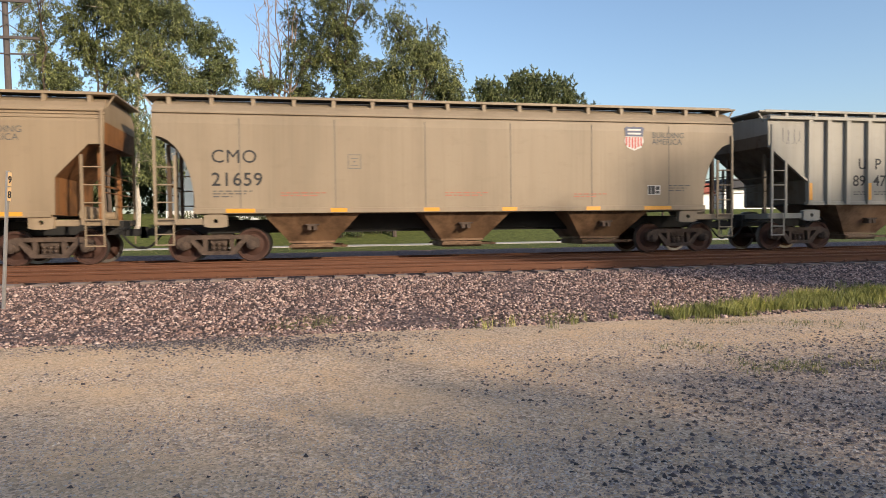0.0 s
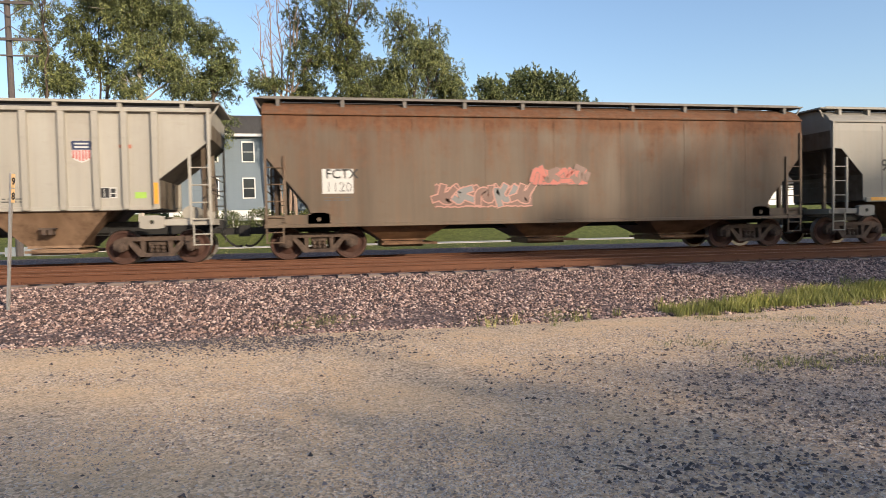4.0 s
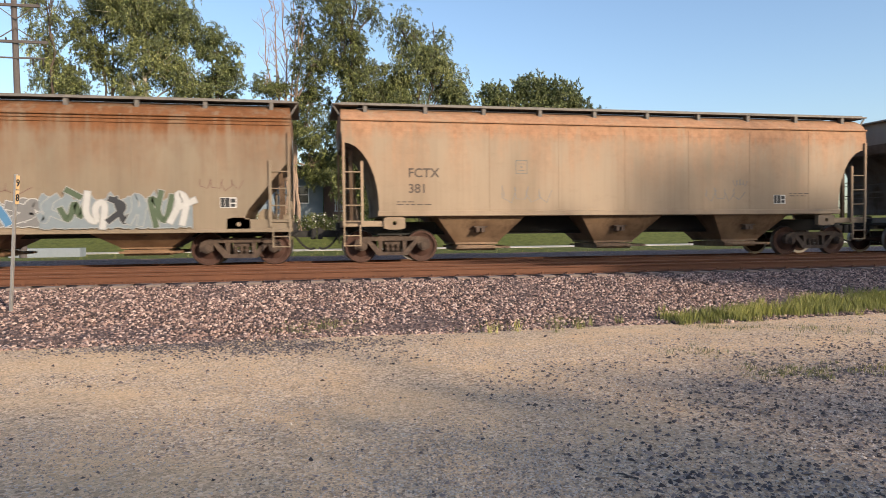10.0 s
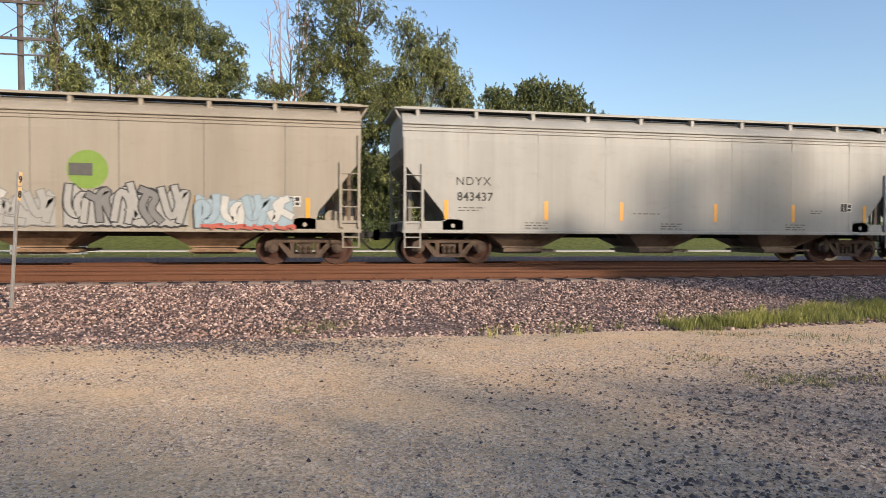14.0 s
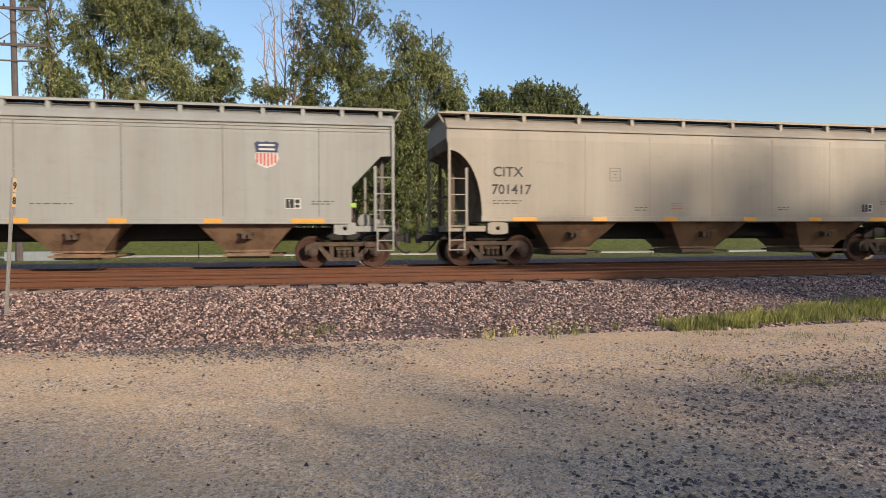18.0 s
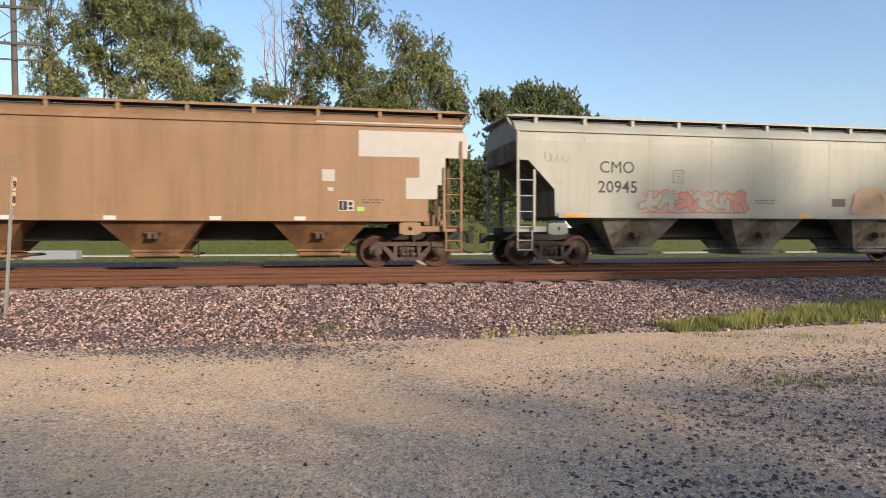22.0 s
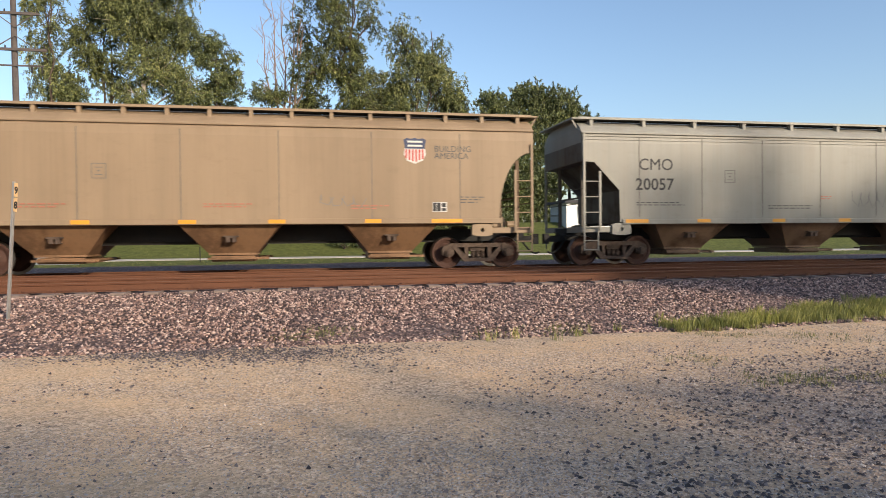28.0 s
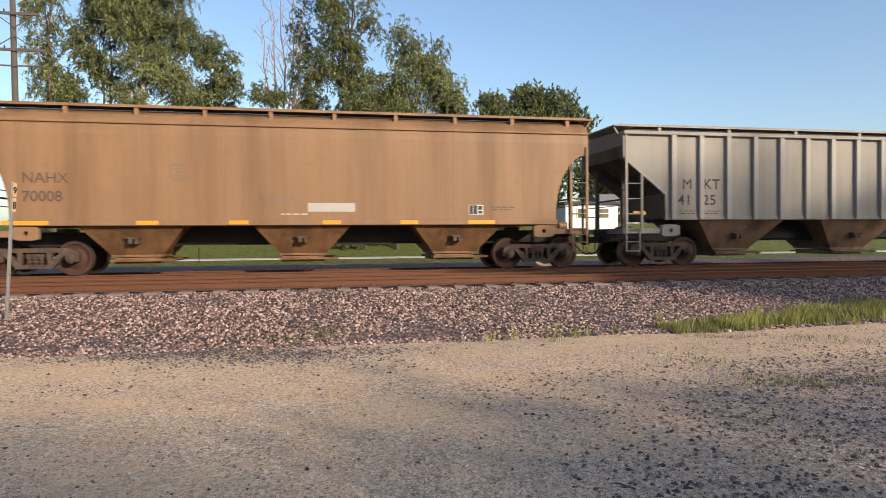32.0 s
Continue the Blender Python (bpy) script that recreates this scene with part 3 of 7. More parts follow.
def emblem(parent, x, y, z, sc):
    """Shield with a dark top, two white bars and upright red stripes."""
    base = part("emblem", shared("shield", lambda: Solid().plate(SHIELD + [(0.33, -0.02), (0.24, -0.20), (0, -0.30), (-0.24, -0.20), (-0.33, -0.02), (-0.305, 0.15), (-0.30, 0.22)], -0.003, 0.0).mesh("emblem")),
                WHITE, parent, "shield with dark blue top and red stripes", at=pose(x, y, z) @ Matrix.Diagonal((sc, 1, sc, 1)))
    part("emblem_top", shared("shield top", lambda: Solid().plate(SHIELD + [(-0.305, 0.15), (-0.30, 0.22)], -0.007, -0.003).mesh("emblem_top")), BLUEP, base)
    for zz in (0.33, 0.21):
        part("bar", shared(("shield bar", zz), lambda: Solid().box(-0.22, 0.22, -0.011, -0.007, zz, zz + 0.055).mesh("bar")), WHITE, base)
    for k in range(6):
        xx = -0.29 + k * 0.1
        part("stripe", shared(("stripe", k), lambda: Solid().box(xx, xx + 0.055, -0.007, -0.003, -0.25 + abs(xx + 0.03) * 0.42, 0.13).mesh("stripe")), REDP, base)


def stencil_plate():
    """White panel with a black box pattern, all painted on one sheet."""
    s = Solid()
    s.box(-0.21, 0.21, -0.004, 0.0, -0.14, 0.14, 0)
    s.box(-0.195, 0.03, -0.008, -0.004, -0.125, 0.125, 1)
    s.box(0.06, 0.18, -0.008, -0.004, 0.0, 0.11, 1)
    s.box(0.06, 0.18, -0.008, -0.004, -0.11, -0.03, 1)
    s.box(-0.10, -0.085, -0.010, -0.008, -0.11, 0.11, 0)
    return s


def bars(widths, pitch=0.075, h=0.028):
    """Lines of small writing too fine to read."""
    s = Solid()
    for i, w in enumerate(widths):
        x = 0.0
        k = 0
        while x < w:
            d = min(w - x, 0.09 + 0.11 * ((i * 7 + k * 5) % 4) / 3)
            s.box(x, x + d, -0.003, 0.0, -i * pitch, -i * pitch + h)
            x += d + 0.05
            k += 1
    return s


def ribbon(s, pts, w, y, slot=0):
    """A flat painted stroke along points (x, z), mitred where it bends."""
    left, right = [], []
    n = len(pts)
    for i in range(n):
        (x0, z0), (x1, z1) = pts[max(0, i - 1)], pts[min(n - 1, i + 1)]
        d = math.hypot(x1 - x0, z1 - z0) or 1e-6
        tx, tz = (x1 - x0) / d, (z1 - z0) / d
        e = (-w * 0.4 if i == 0 else w * 0.4 if i == n - 1 else 0.0)
        x, z = pts[i][0] + tx * e, pts[i][1] + tz * e
        left.append((x - tz * w / 2, y, z + tx * w / 2))
        right.append((x + tz * w / 2, y, z - tx * w / 2))
    s.add(left + right, [(i, i + 1, n + i + 1, n + i) for i in range(n - 1)], slot)


GLYPHS = [[[(-0.9, -0.7), (-0.2, 0.2), (-0.5, 0.9), (0.4, 0.5), (0.1, -0.8)], [(-0.2, 0.0), (0.9, 0.4)]],
          [[(-0.7, 0.9), (0.2, 0.3), (-0.6, -0.4), (0.7, -0.9)], [(0.1, 0.9), (0.8, 0.1), (0.5, -0.5)]],
          [[(-0.9, 0.1), (-0.3, 0.9), (0.1, -0.6), (0.6, 0.7), (0.9, -0.2)], [(-0.5, -0.9), (0.4, -0.7)]],
          [[(-0.6, -0.9), (-0.7, 0.3), (0.3, 0.8), (-0.1, -0.2), (0.8, -0.6), (0.6, 0.9)]],
          [[(-0.9, 0.7), (-0.4, -0.8), (0.3, -0.1), (0.0, 0.9)], [(0.3, -0.9), (0.9, 0.8), (0.2, 0.2)]],
          [[(-0.8, -0.5), (0.8, 0.2), (-0.5, 0.7)], [(-0.1, 0.6), (0.5, -0.9), (0.9, -0.4)]]]


def graffiti(parent, x0, x1, z0, z1, fills, line, y, seed, count=6, stroke=0.045, filled=True):
    """Spray-painted interlaced strokes that nobody could read: a thick dark stroke with a lighter one on it."""
    rnd = random.Random(seed)
    step = (x1 - x0) / count
    tall = z1 - z0
    fat = min(step, tall) * 0.27
    if filled and tall > 0.3:
        cols = 9 * count
        tops = [z1 - tall * (0.03 + 0.20 * abs(math.sin(i * math.pi / 9 + seed)) + 0.10 * rnd.random()) for i in range(cols + 1)]
        lows = [z0 + tall * (0.02 + 0.06 * rnd.random()) for i in range(cols + 1)]
        for name, grow, lay, tone in (("graffiti_outline", stroke * 0.8, y - 0.0012, line), ("graffiti_fill", 0.0, y - 0.0020, fills[0])):
            back = Solid()
            xx = [x0 + (x1 - x0) * i / cols for i in range(cols + 1)]
            back.add([(xx[i], lay, lows[i] - grow) for i in range(cols + 1)] + [(xx[i], lay, tops[i] + grow) for i in range(cols + 1)],
                     [(i, i + 1, cols + 2 + i, cols + 1 + i) for i in range(cols)])
            part(name, back, tone, parent, "sprayed ground colour behind the strokes")
    for k in range(count):
        cx, cz = x0 + step * (k + 0.5), (z0 + z1) / 2 + rnd.uniform(-0.05, 0.05) * tall
        lean, big = rnd.uniform(-0.2, 0.25), rnd.uniform(0.88, 1.08)
        flip, turn = rnd.choice((-1, 1)), rnd.choice((-1, 1))
        glyph = [[(flip * px * 1.25, turn * pz) for px, pz in poly] for poly in GLYPHS[rnd.randrange(len(GLYPHS))]]
        lines = []
        for poly in glyph:
            pts = [(cx + (px * 0.46 * step + lean * pz * 0.3 * step + rnd.uniform(-0.05, 0.05) * step) * big, cz + pz * (tall * 0.5 - fat * 0.5) * big + rnd.uniform(-0.04, 0.04) * tall) for px, pz in poly]
            for _ in range(2):
                if len(pts) > 2:
                    pts = [pts[0]] + [(a[0] * (1 - f) + b[0] * f, a[1] * (1 - f) + b[1] * f) for a, b in zip(pts, pts[1:]) for f in (0.25, 0.75)] + [pts[-1]]
            lines.append(pts)
        lay = y - 0.0045 - 0.0012 * k
        for i, pts in enumerate(lines):
            dark, light = Solid(), Solid()
            ribbon(dark, pts, fat + 2 * stroke * 0.75 if filled else stroke, lay - 0.0001 * i)
            out = part("graffiti_stroke", dark, line, parent, "spray-painted stroke with an outline" if filled else "thin sprayed stroke")
            if filled:
                ribbon(light, pts, fat, lay - 0.0007 - 0.0001 * i)
                part("graffiti_fill", light, fills[k % len(fills)], out)
            else:
                again = Solid()
                ribbon(again, [(px + fat * 0.8, pz + fat * 0.35) for px, pz in pts], stroke, lay - 0.0004 - 0.0001 * i)
                part("graffiti_stroke", again, line, parent, "thin sprayed stroke")


def scrawl(parent, x, z, w, h, mat, y, seed, n=16):
    """One loose sprayed line."""
    rnd = random.Random(seed)
    pts = []
    for k in range(n):
        a = k * 1.7
        pts.append((x + w * k / n + math.cos(a) * w * 0.07 + rnd.uniform(-0.02, 0.02) * w, z + math.sin(a) * h * 0.5 + rnd.uniform(-0.15, 0.15) * h))
    s = Solid()
    ribbon(s, pts, 0.022, y)
    part("graffiti_outline", s, mat, parent, "thin sprayed scrawl")


def build_truck(car, x):
    me = shared("bolster", lambda: Solid().box(-0.22, 0.22, -1.0, 1.0, 0.50, 0.70).box(-0.3, 0.3, -0.3, 0.3, 0.66, 0.80).mesh("truck"))
    tr = part("truck", me, TRUCK, car, "dusty cast-steel freight truck", at=pose(x, 0, 0))
    fr = shared("frame", lambda: side_frame().mesh("side_frame"))
    for m in (-1, 1):
        part("side_frame", fr, TRUCK, tr, at=pose(0, 1.0 * m, 0))
        for k in (-1, 0, 1):
            part("spring", shared("spring", lambda: spring().mesh("spring")), TRUCK, tr, at=pose(0.145 * k, 1.0 * m, 0))
        for k in (-1, 1):
            part("bearing", shared("bearing", lambda: bearing().mesh("bearing")), TRUCK, tr, at=pose(0.889 * k, 1.0 * m, 0.457, 0, 0, 0 if m < 0 else 180))
    ws = shared("wheelset", lambda: wheelset().mesh("wheelset", (WHEEL, TREAD)))
    return [part("wheelset", ws, None, tr, "rusty wheels with bright treads", at=pose(0.889 * k, 0, 0.457)) for k in (-1, 1)]


WHEELSETS = []          # (car number, wheelset, place on its truck)
CARS = []               # (empty, place of its middle at the start)


def build_car(number, spec):
    kind, mid, col = spec["kind"], spec["mid"], spec["col"]
    half, reach, drop = spec.get("half", HALF), spec.get("trucks", TC / 2), spec.get("drop", 0.0)
    car = thing("hopper_car", spec["label"], "freight car", "hopper cars of the train")
    CARS.append((car, mid))
    rust = spec.get("rust", 0.15)
    rust_col = tuple(c * (1.0 if kind == "rib" else 0.62 if spec.get("top", 0) > 0.5 else 0.85) for c in spec.get("rust_col", (0.30, 0.13, 0.055)))
    paint = car_paint("car_paint", col, rust_col, rust, spec.get("streak", 0.25), spec.get("top", 0.0), spec.get("grime", 0.35), number * 1.37, eaves=0.0 if kind == "rib" else 1.3)
    posts_paint = car_paint("post_paint", spec["post_col"], rust_col, rust, 0.2, 0, 0.35, number * 3.1) if "post_col" in spec else paint
    dirt = spec.get("dirt", 0.7)
    low = car_paint("hopper_paint", tuple(c * (1 - dirt) + d * dirt for c, d in zip(col, (0.36, 0.175, 0.078))), (0.055, 0.027, 0.014), 0.55, 0.4, 0, 0.6, number * 2.11 + 5)
    fit_paint = paint
    walkway = paint if spec.get("top", 0.0) == 0 else GREYSTEEL
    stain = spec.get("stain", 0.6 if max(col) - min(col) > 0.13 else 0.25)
    # rust tone: sunlit orange at stain 1.0, otherwise darkened for the ends' shade
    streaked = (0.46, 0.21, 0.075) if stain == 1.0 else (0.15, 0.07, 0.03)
    # body colour is halved too, painting in the shade between cars
    sheet = car_paint("stained_shaded_end_sheet", tuple(c * (1 - stain) + d * stain for c, d in zip(tuple(0.5 * c for c in col), streaked)), (0.05, 0.028, 0.016), 0.5, 0.5, 0, 0.5, number * 1.7 + 9)
    w = 1.50 if kind == "rib" else 1.60
    face = -w - 0.004
    zs = spec.get("zs") or {"arc": ZS, "diag": 1.55, "rib": 1.50, "deep": 0.93}[kind]
    # hull
    body = part("body", shared(("body", kind, zs, half, drop), lambda: car_body(kind, half, zs, drop).mesh("body")), paint, car)
    for m in (-1, 1):
        part("slope_sheet", shared(("slope", kind, zs, m, half), lambda: slope_sheet(kind, half, zs, m).mesh("slope_sheet")), sheet, car, "dust and rust stained end sheet with shade painted in")
    # edges
    def long_strip(x, y0, y1, z0, z1):
        return Solid().soft_box(-x, x, y0, y1, z0, z1, 0.012).mesh("strip")
    for m in (-1, 1):
        if kind == "arc":
            part("side_sill", shared((kind, "sill", m, half), lambda: long_strip(half - 1.0, *sorted((m * 1.55, m * 1.66)), ZS, 1.46)), paint, car)
        elif kind == "diag":
            part("side_sill", shared((kind, "sill", m, zs, half), lambda: long_strip(half - 1.3, *sorted((m * 1.55, m * 1.65)), zs - 0.06, zs + 0.09)), paint, car)
        elif kind == "rib":
            part("side_sill", shared((kind, "sill", m, half), lambda: long_strip(half - 1.4, *sorted((m * 1.45, m * 1.54)), 1.44, 1.56)), paint, car)
        else:
            part("side_sill", shared((kind, "sill", m, half), lambda: long_strip(half, *sorted((m * 1.56, m * 1.64)), 0.90, 1.0)), paint, car)
        if kind == "rib":
            part("top_chord", shared((kind, "chord", m, half), lambda: long_strip(half, *sorted((m * 1.46, m * 1.63)), 4.16, 4.27)), paint, car, at=pose(0, 0, -drop))
        else:
            part("top_chord", shared((kind, "chord", m, half), lambda: long_strip(half, *sorted((m * 1.5, m * 1.632)), 3.965, 4.02)), paint, car)
            if spec.get("ridges"):
                for q in range(2):
                    part("top_rib", shared((kind, "ridge", m, q, half), lambda: long_strip(half, *sorted((m * 1.5, m * 1.612)), 3.78 + 0.10 * q, 3.80 + 0.10 * q)), paint, car)
    # upright posts or panel seams
    if kind == "rib":
        post = shared(("side_post", drop), lambda: Solid().box(-0.075, 0.075, -1.62, -1.49, 1.47, 4.2 - drop).mesh("side_post"))
        xs = POSTS if spec.get("posts", 18) > 16 else [-6.84 + 0.94 * k for k in range(15)]
        for x in xs:
            rusted = spec.get("rusty_post") == x
            part("side_post", post, RUSTPOST if rusted else posts_paint, car, "rust-red side post" if rusted else "", at=pose(x, 0, 0))
        def far_posts():
            s = Solid()
            for x in xs:
                s.box(x - 0.075, x + 0.075, 1.49, 1.62, 1.47, 4.2 - drop)
            return s.mesh("far_posts")
        part("side_post", shared(("far posts", len(xs), drop), far_posts), paint, car)
    else:
        seams = spec.get("seams", 7)
        sw, sy = (0.010, -1.606) if "seams" in spec else (0.011, -1.606)
        sm = shared(("seam", kind, zs, sw), lambda: Solid().plate([(-sw, zs + 0.15), (sw, zs + 0.15), (sw, 3.86), (-sw, 3.86)], sy, -1.59).mesh("seam"))
        for k in range(seams):
            part("panel_seam", sm, SEAM if "seams" in spec else paint, car, at=pose(-6.3 + 12.6 * k / (seams - 1), 0, 0))
    if kind == "rib":
        for m in (-1, 1):
            part("end_flange", shared(("flange", m, half), lambda: Solid().beam((m * (half - 1.42), -1.53, 2.22), (m * (half - 0.02), -1.53, 3.32), 0.10, 0.07).mesh("end_flange")), posts_paint, car)
    # roof gear
    gap = spec.get("gap", 1.08)
    count = int((2 * half - 0.5) / gap) + 1
    first = -(count - 1) * gap / 2
    for m in (-1, 1):
        up = shared(("support", m), lambda: Solid().box(-0.05, 0.05, *sorted((m * 1.20, m * 1.38)), 4.06, 4.44).mesh("board_support"))
        for k in range(count):
            part("board_support", up, walkway, car, at=pose(first + k * gap, 0, -drop))
    for m in (-1, 1):
        # board is dark for its shaded underside; the lit edge is a separate strip
        part("running_board", shared(("board", m, half), lambda: Solid().box(-half - 0.02, half + 0.02, *sorted((m * 0.85, m * 1.40)), 4.44, 4.49).mesh("running_board")), spec.get("board") or BOARD, car, "grating walkway along the roof edge, its underside's shade painted in", at=pose(0, 0, -drop))
        part("board_edge", shared(("board edge", m, half), lambda: Solid().box(-half - 0.02, half + 0.02, *sorted((m * 1.402, m * 1.415)), 4.425, 4.495).mesh("board_edge")), walkway, car, at=pose(0, 0, -drop))
        part("end_board", shared(("end board", m, half), lambda: Solid().box(*sorted((m * (half - 0.5), m * (half + 0.22))), -1.4, 1.4, 4.43, 4.47).beam((m * (half + 0.2), -1.3, 4.44), (m * (half - 0.05), -1.3, 4.05), 0.04, 0.04).mesh("end_board")), walkway, car, at=pose(0, 0, -drop))
    # hatch covers take the dark colour as the shadow below the boards
    part("hatch_cover", shared(("hatch", half), lambda: Solid().soft_box(-half + 0.5, half - 0.5, -0.40, 0.40, 4.24, 4.53, 0.06).mesh("hatch_cover")), BOARD, car, "trough hatch covers along the roof, coloured dark for shade", at=pose(0, 0, -drop))
    # underside
    part("center_sill", shared(("center sill", half), lambda: Solid().box(-half - 0.1, half + 0.1, -0.38, 0.38, 0.78, 1.16).mesh("center_sill")), BLACK, car)
    # black block added to stand for the dark void between the hoppers
    part("dark_void_block", shared(("dark_void_block", zs), lambda: Solid().soft_box(-5.6, 5.6, -0.44, 0.44, 0.80, zs + 0.05, 0.06).mesh("dark_void_block")), BLACK, car)
    zt = zs + 0.02
    for x in (-4.42, -0.03, 4.36):
        hp = part("hopper", shared(("hopper", zt, kind == "rib"), lambda: hopper(zt, 1.58 if kind == "rib" else 1.34).mesh("hopper")), low, car, "dust-stained discharge hopper", at=pose(x, 0, 0))
        part("outlet_gate", shared("gate", lambda: outlet_gate().mesh("outlet_gate")), low, hp)
        part("bracket", shared("hplate", lambda: hopper_plate().mesh("bracket")), TRUCK, hp)
    # ends
    for m in (-1, 1):
        part("end_platform", shared(("platform", m), lambda: end_platform(m, kind).mesh("end_platform")), paint, car, at=pose(m * half, 0, 0))
        # end posts share the sheet's shade-darkened colour
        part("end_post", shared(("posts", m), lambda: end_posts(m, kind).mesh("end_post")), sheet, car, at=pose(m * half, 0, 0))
        for side in (-1, 1):
            lad = part("ladder", shared(("stiles", m, kind in ("rib", "diag")), lambda: ladder_stiles(m, kind).mesh("ladder")), fit_paint, car, at=pose(m * half, side * 1.63, 0))
            for z in (1.18, 1.62, 2.08, 2.54):
                part("rung", shared(("rung", m, 0.58), lambda: rung(m, 0.58).mesh("rung")), fit_paint, lad, at=pose(0, 0, z))
            if side < 0:
                for z in (0.50, 0.78):
                    part("rung", shared(("rung", m, 0.52), lambda: rung(m, 0.52).mesh("rung")), fit_paint, lad, at=pose(0, 0, z))
        for side in (-1, 1):
            part("bracket", shared(("jack", side), lambda: bracket(side).mesh("bracket")), paint, car, at=pose(m * reach, 0, 0))
        part("coupler", shared(("coupler", m), lambda: coupler(m).mesh("coupler")), BLACK, car, at=pose(m * half, 0, 0))
        part("air_hose", shared(("hose", m), lambda: air_hose(m).mesh("air_hose")), BLACK, car, at=pose(m * half, 0, 0))
        part("uncoupling_lever", shared(("lever", m), lambda: uncoupling_lever(m).mesh("uncoupling_lever")), BLACK, car, at=pose(m * half, 0, 0))
        for ws in build_truck(car, m * reach):
            WHEELSETS.append((number, ws))
    part("air_tank", shared("tank", lambda: Solid().tube((0.0, -0.55, 1.35), (0.0, 0.55, 1.35), 0.22, n=14).tube((0.35, -0.2, 1.3), (0.62, -0.2, 1.3), 0.11, n=10).mesh("air_tank")), fit_paint, car, at=pose(half - 0.75, 0, 0))
    # markings
    mark = {"arc": 1.335, "diag": zs + 0.16 if zs > 1.5 else zs - 0.02, "rib": 1.6, "deep": 1.30}[kind]
    my = -1.664 if kind == "arc" else -1.655 if kind == "diag" and zs <= 1.5 else -1.606
    for x, d in zip(spec.get("strips", ()), spec.get("strip_w", (0.75,) * 9)):
        tall = spec.get("upright")
        sz = (0.11, 0.55) if tall else (d, 0.105)
        yy = -1.625 if (tall and kind == "rib") else my
        part("reflector_strip", shared(("strip", sz), lambda: Solid().box(-sz[0] / 2, sz[0] / 2, -0.004, 0, 0, sz[1]).mesh("reflector_strip")), spec.get("strip_mat") or ORANGE, car, at=pose(x, yy, mark))
    if kind in ("arc", "diag") and spec.get("placard", True):
        def frame_of():
            s = Solid()
            for q in ((-0.18, 0.18, -0.20, -0.18), (-0.18, 0.18, 0.18, 0.20), (-0.18, -0.16, -0.18, 0.18), (0.16, 0.18, -0.18, 0.18), (-0.03, 0.03, -0.02, 0.02), (-0.10, 0.10, 0.08, 0.10), (-0.10, 0.10, -0.11, -0.09)):
                s.box(q[0], q[1], -0.003, 0.0, q[2], q[3])
            return s.mesh("placard")
        part("placard", shared("placard", frame_of), STENCIL, car, at=pose(*spec.get("placard_at", (-3.25, 0, 2.72))[:1], face - 0.003, spec.get("placard_at", (-3.25, 0, 2.72))[2]))
    for words, size, x, z, mat, *sp in spec.get("words", ()):
        lettering(words, size, x, z, face - 0.004, mat, car, *sp)
    if "shield" in spec:
        x, z, sc = spec["shield"]
        emblem(car, x, face - 0.002, z, sc)
    if "plate" in spec:
        x, z = spec["plate"]
        part("stencil_plate", shared("stencil", lambda: stencil_plate().mesh("stencil_plate", (WHITE, LETTER))), None, car, "white stencil panel with black boxes", at=pose(x, face - 0.003, z))
    for x, z, widths, mat in spec.get("fine", ()):
        part("fine_print", shared(("bars", tuple(widths)), lambda: bars(widths).mesh("fine_print")), mat, car, at=pose(x, face - 0.004, z))
    for x, z, bw, bh, mat in spec.get("patches", ()):
        part("painted_patch", shared(("patch", bw, bh), lambda: Solid().box(0, bw, -0.003, 0, 0, bh).mesh("painted_patch")), mat, car, at=pose(x, face - 0.003, z))
    return car


# ---- the train, car by car ----
TAN, GREY, PALE = (0.51, 0.43, 0.325), (0.46, 0.44, 0.39), (0.58, 0.55, 0.48)
# dark steel of walkways and hatch covers, with roof shade painted in
BOARD = simple("shaded_roof_steel", (0.045, 0.040, 0.036), 0.8, 0.2, 0.4, 20, 0.5)
RUSTPANEL = car_paint("rusty_panel", (0.36, 0.235, 0.14), (0.24, 0.11, 0.05), 0.5, 0.6, 0.2, 0.5, 3.3)
PRIMER = simple("pale_primer", (0.37, 0.35, 0.32), 0.6, 0, 0.08, 3)
FADEWHITE = simple("faded_white_spray", (0.33, 0.27, 0.22), 0.7, 0, 0.3, 9)
FADED = simple("faded_brown_lettering", (0.075, 0.054, 0.041), 0.7, 0, 0.3, 9)
SPRAYS = {k: simple("spray_" + k, c, 0.5, 0, 0.12, 6) for k, c in dict(silver=(0.27, 0.265, 0.25), white=(0.40, 0.39, 0.37), teal=(0.06, 0.14, 0.16), blue=(0.06, 0.16, 0.28), sky=(0.23, 0.30, 0.345), red=(0.35, 0.08, 0.055), orange=(0.48, 0.19, 0.07), mint=(0.235, 0.26, 0.225), black=(0.025, 0.025, 0.028), brown=(0.14, 0.075, 0.055), lime=(0.15, 0.235, 0.04), grey=(0.15, 0.145, 0.14), pink=(0.36, 0.17, 0.13), peach=(0.34, 0.25, 0.155), moss=(0.06, 0.085, 0.045), steel=(0.17, 0.20, 0.215)).items()}


def small_print(x=-7.0, mat=GREYLET):
    return [(x, 1.90, (1.0, 0.85, 0.5), mat)]


def slogan(x, z, mat=GREYLET):
    return [("BUILDING", 0.24, x, z + 0.2, mat), ("AMERICA", 0.24, x, z, mat)]


SIX = (-6.3, -3.7, -1.2, 1.1, 3.6, 6.1)
RED_FINE = [(-5.25, 1.85, (1.2, 1.0), REDLET), (-0.7, 1.85, (1.3, 1.1), REDLET), (3.2, 1.80, (1.1, 0.7), REDLET), (6.3, 2.05, (0.7, 0.6, 0.5), GREYLET)]
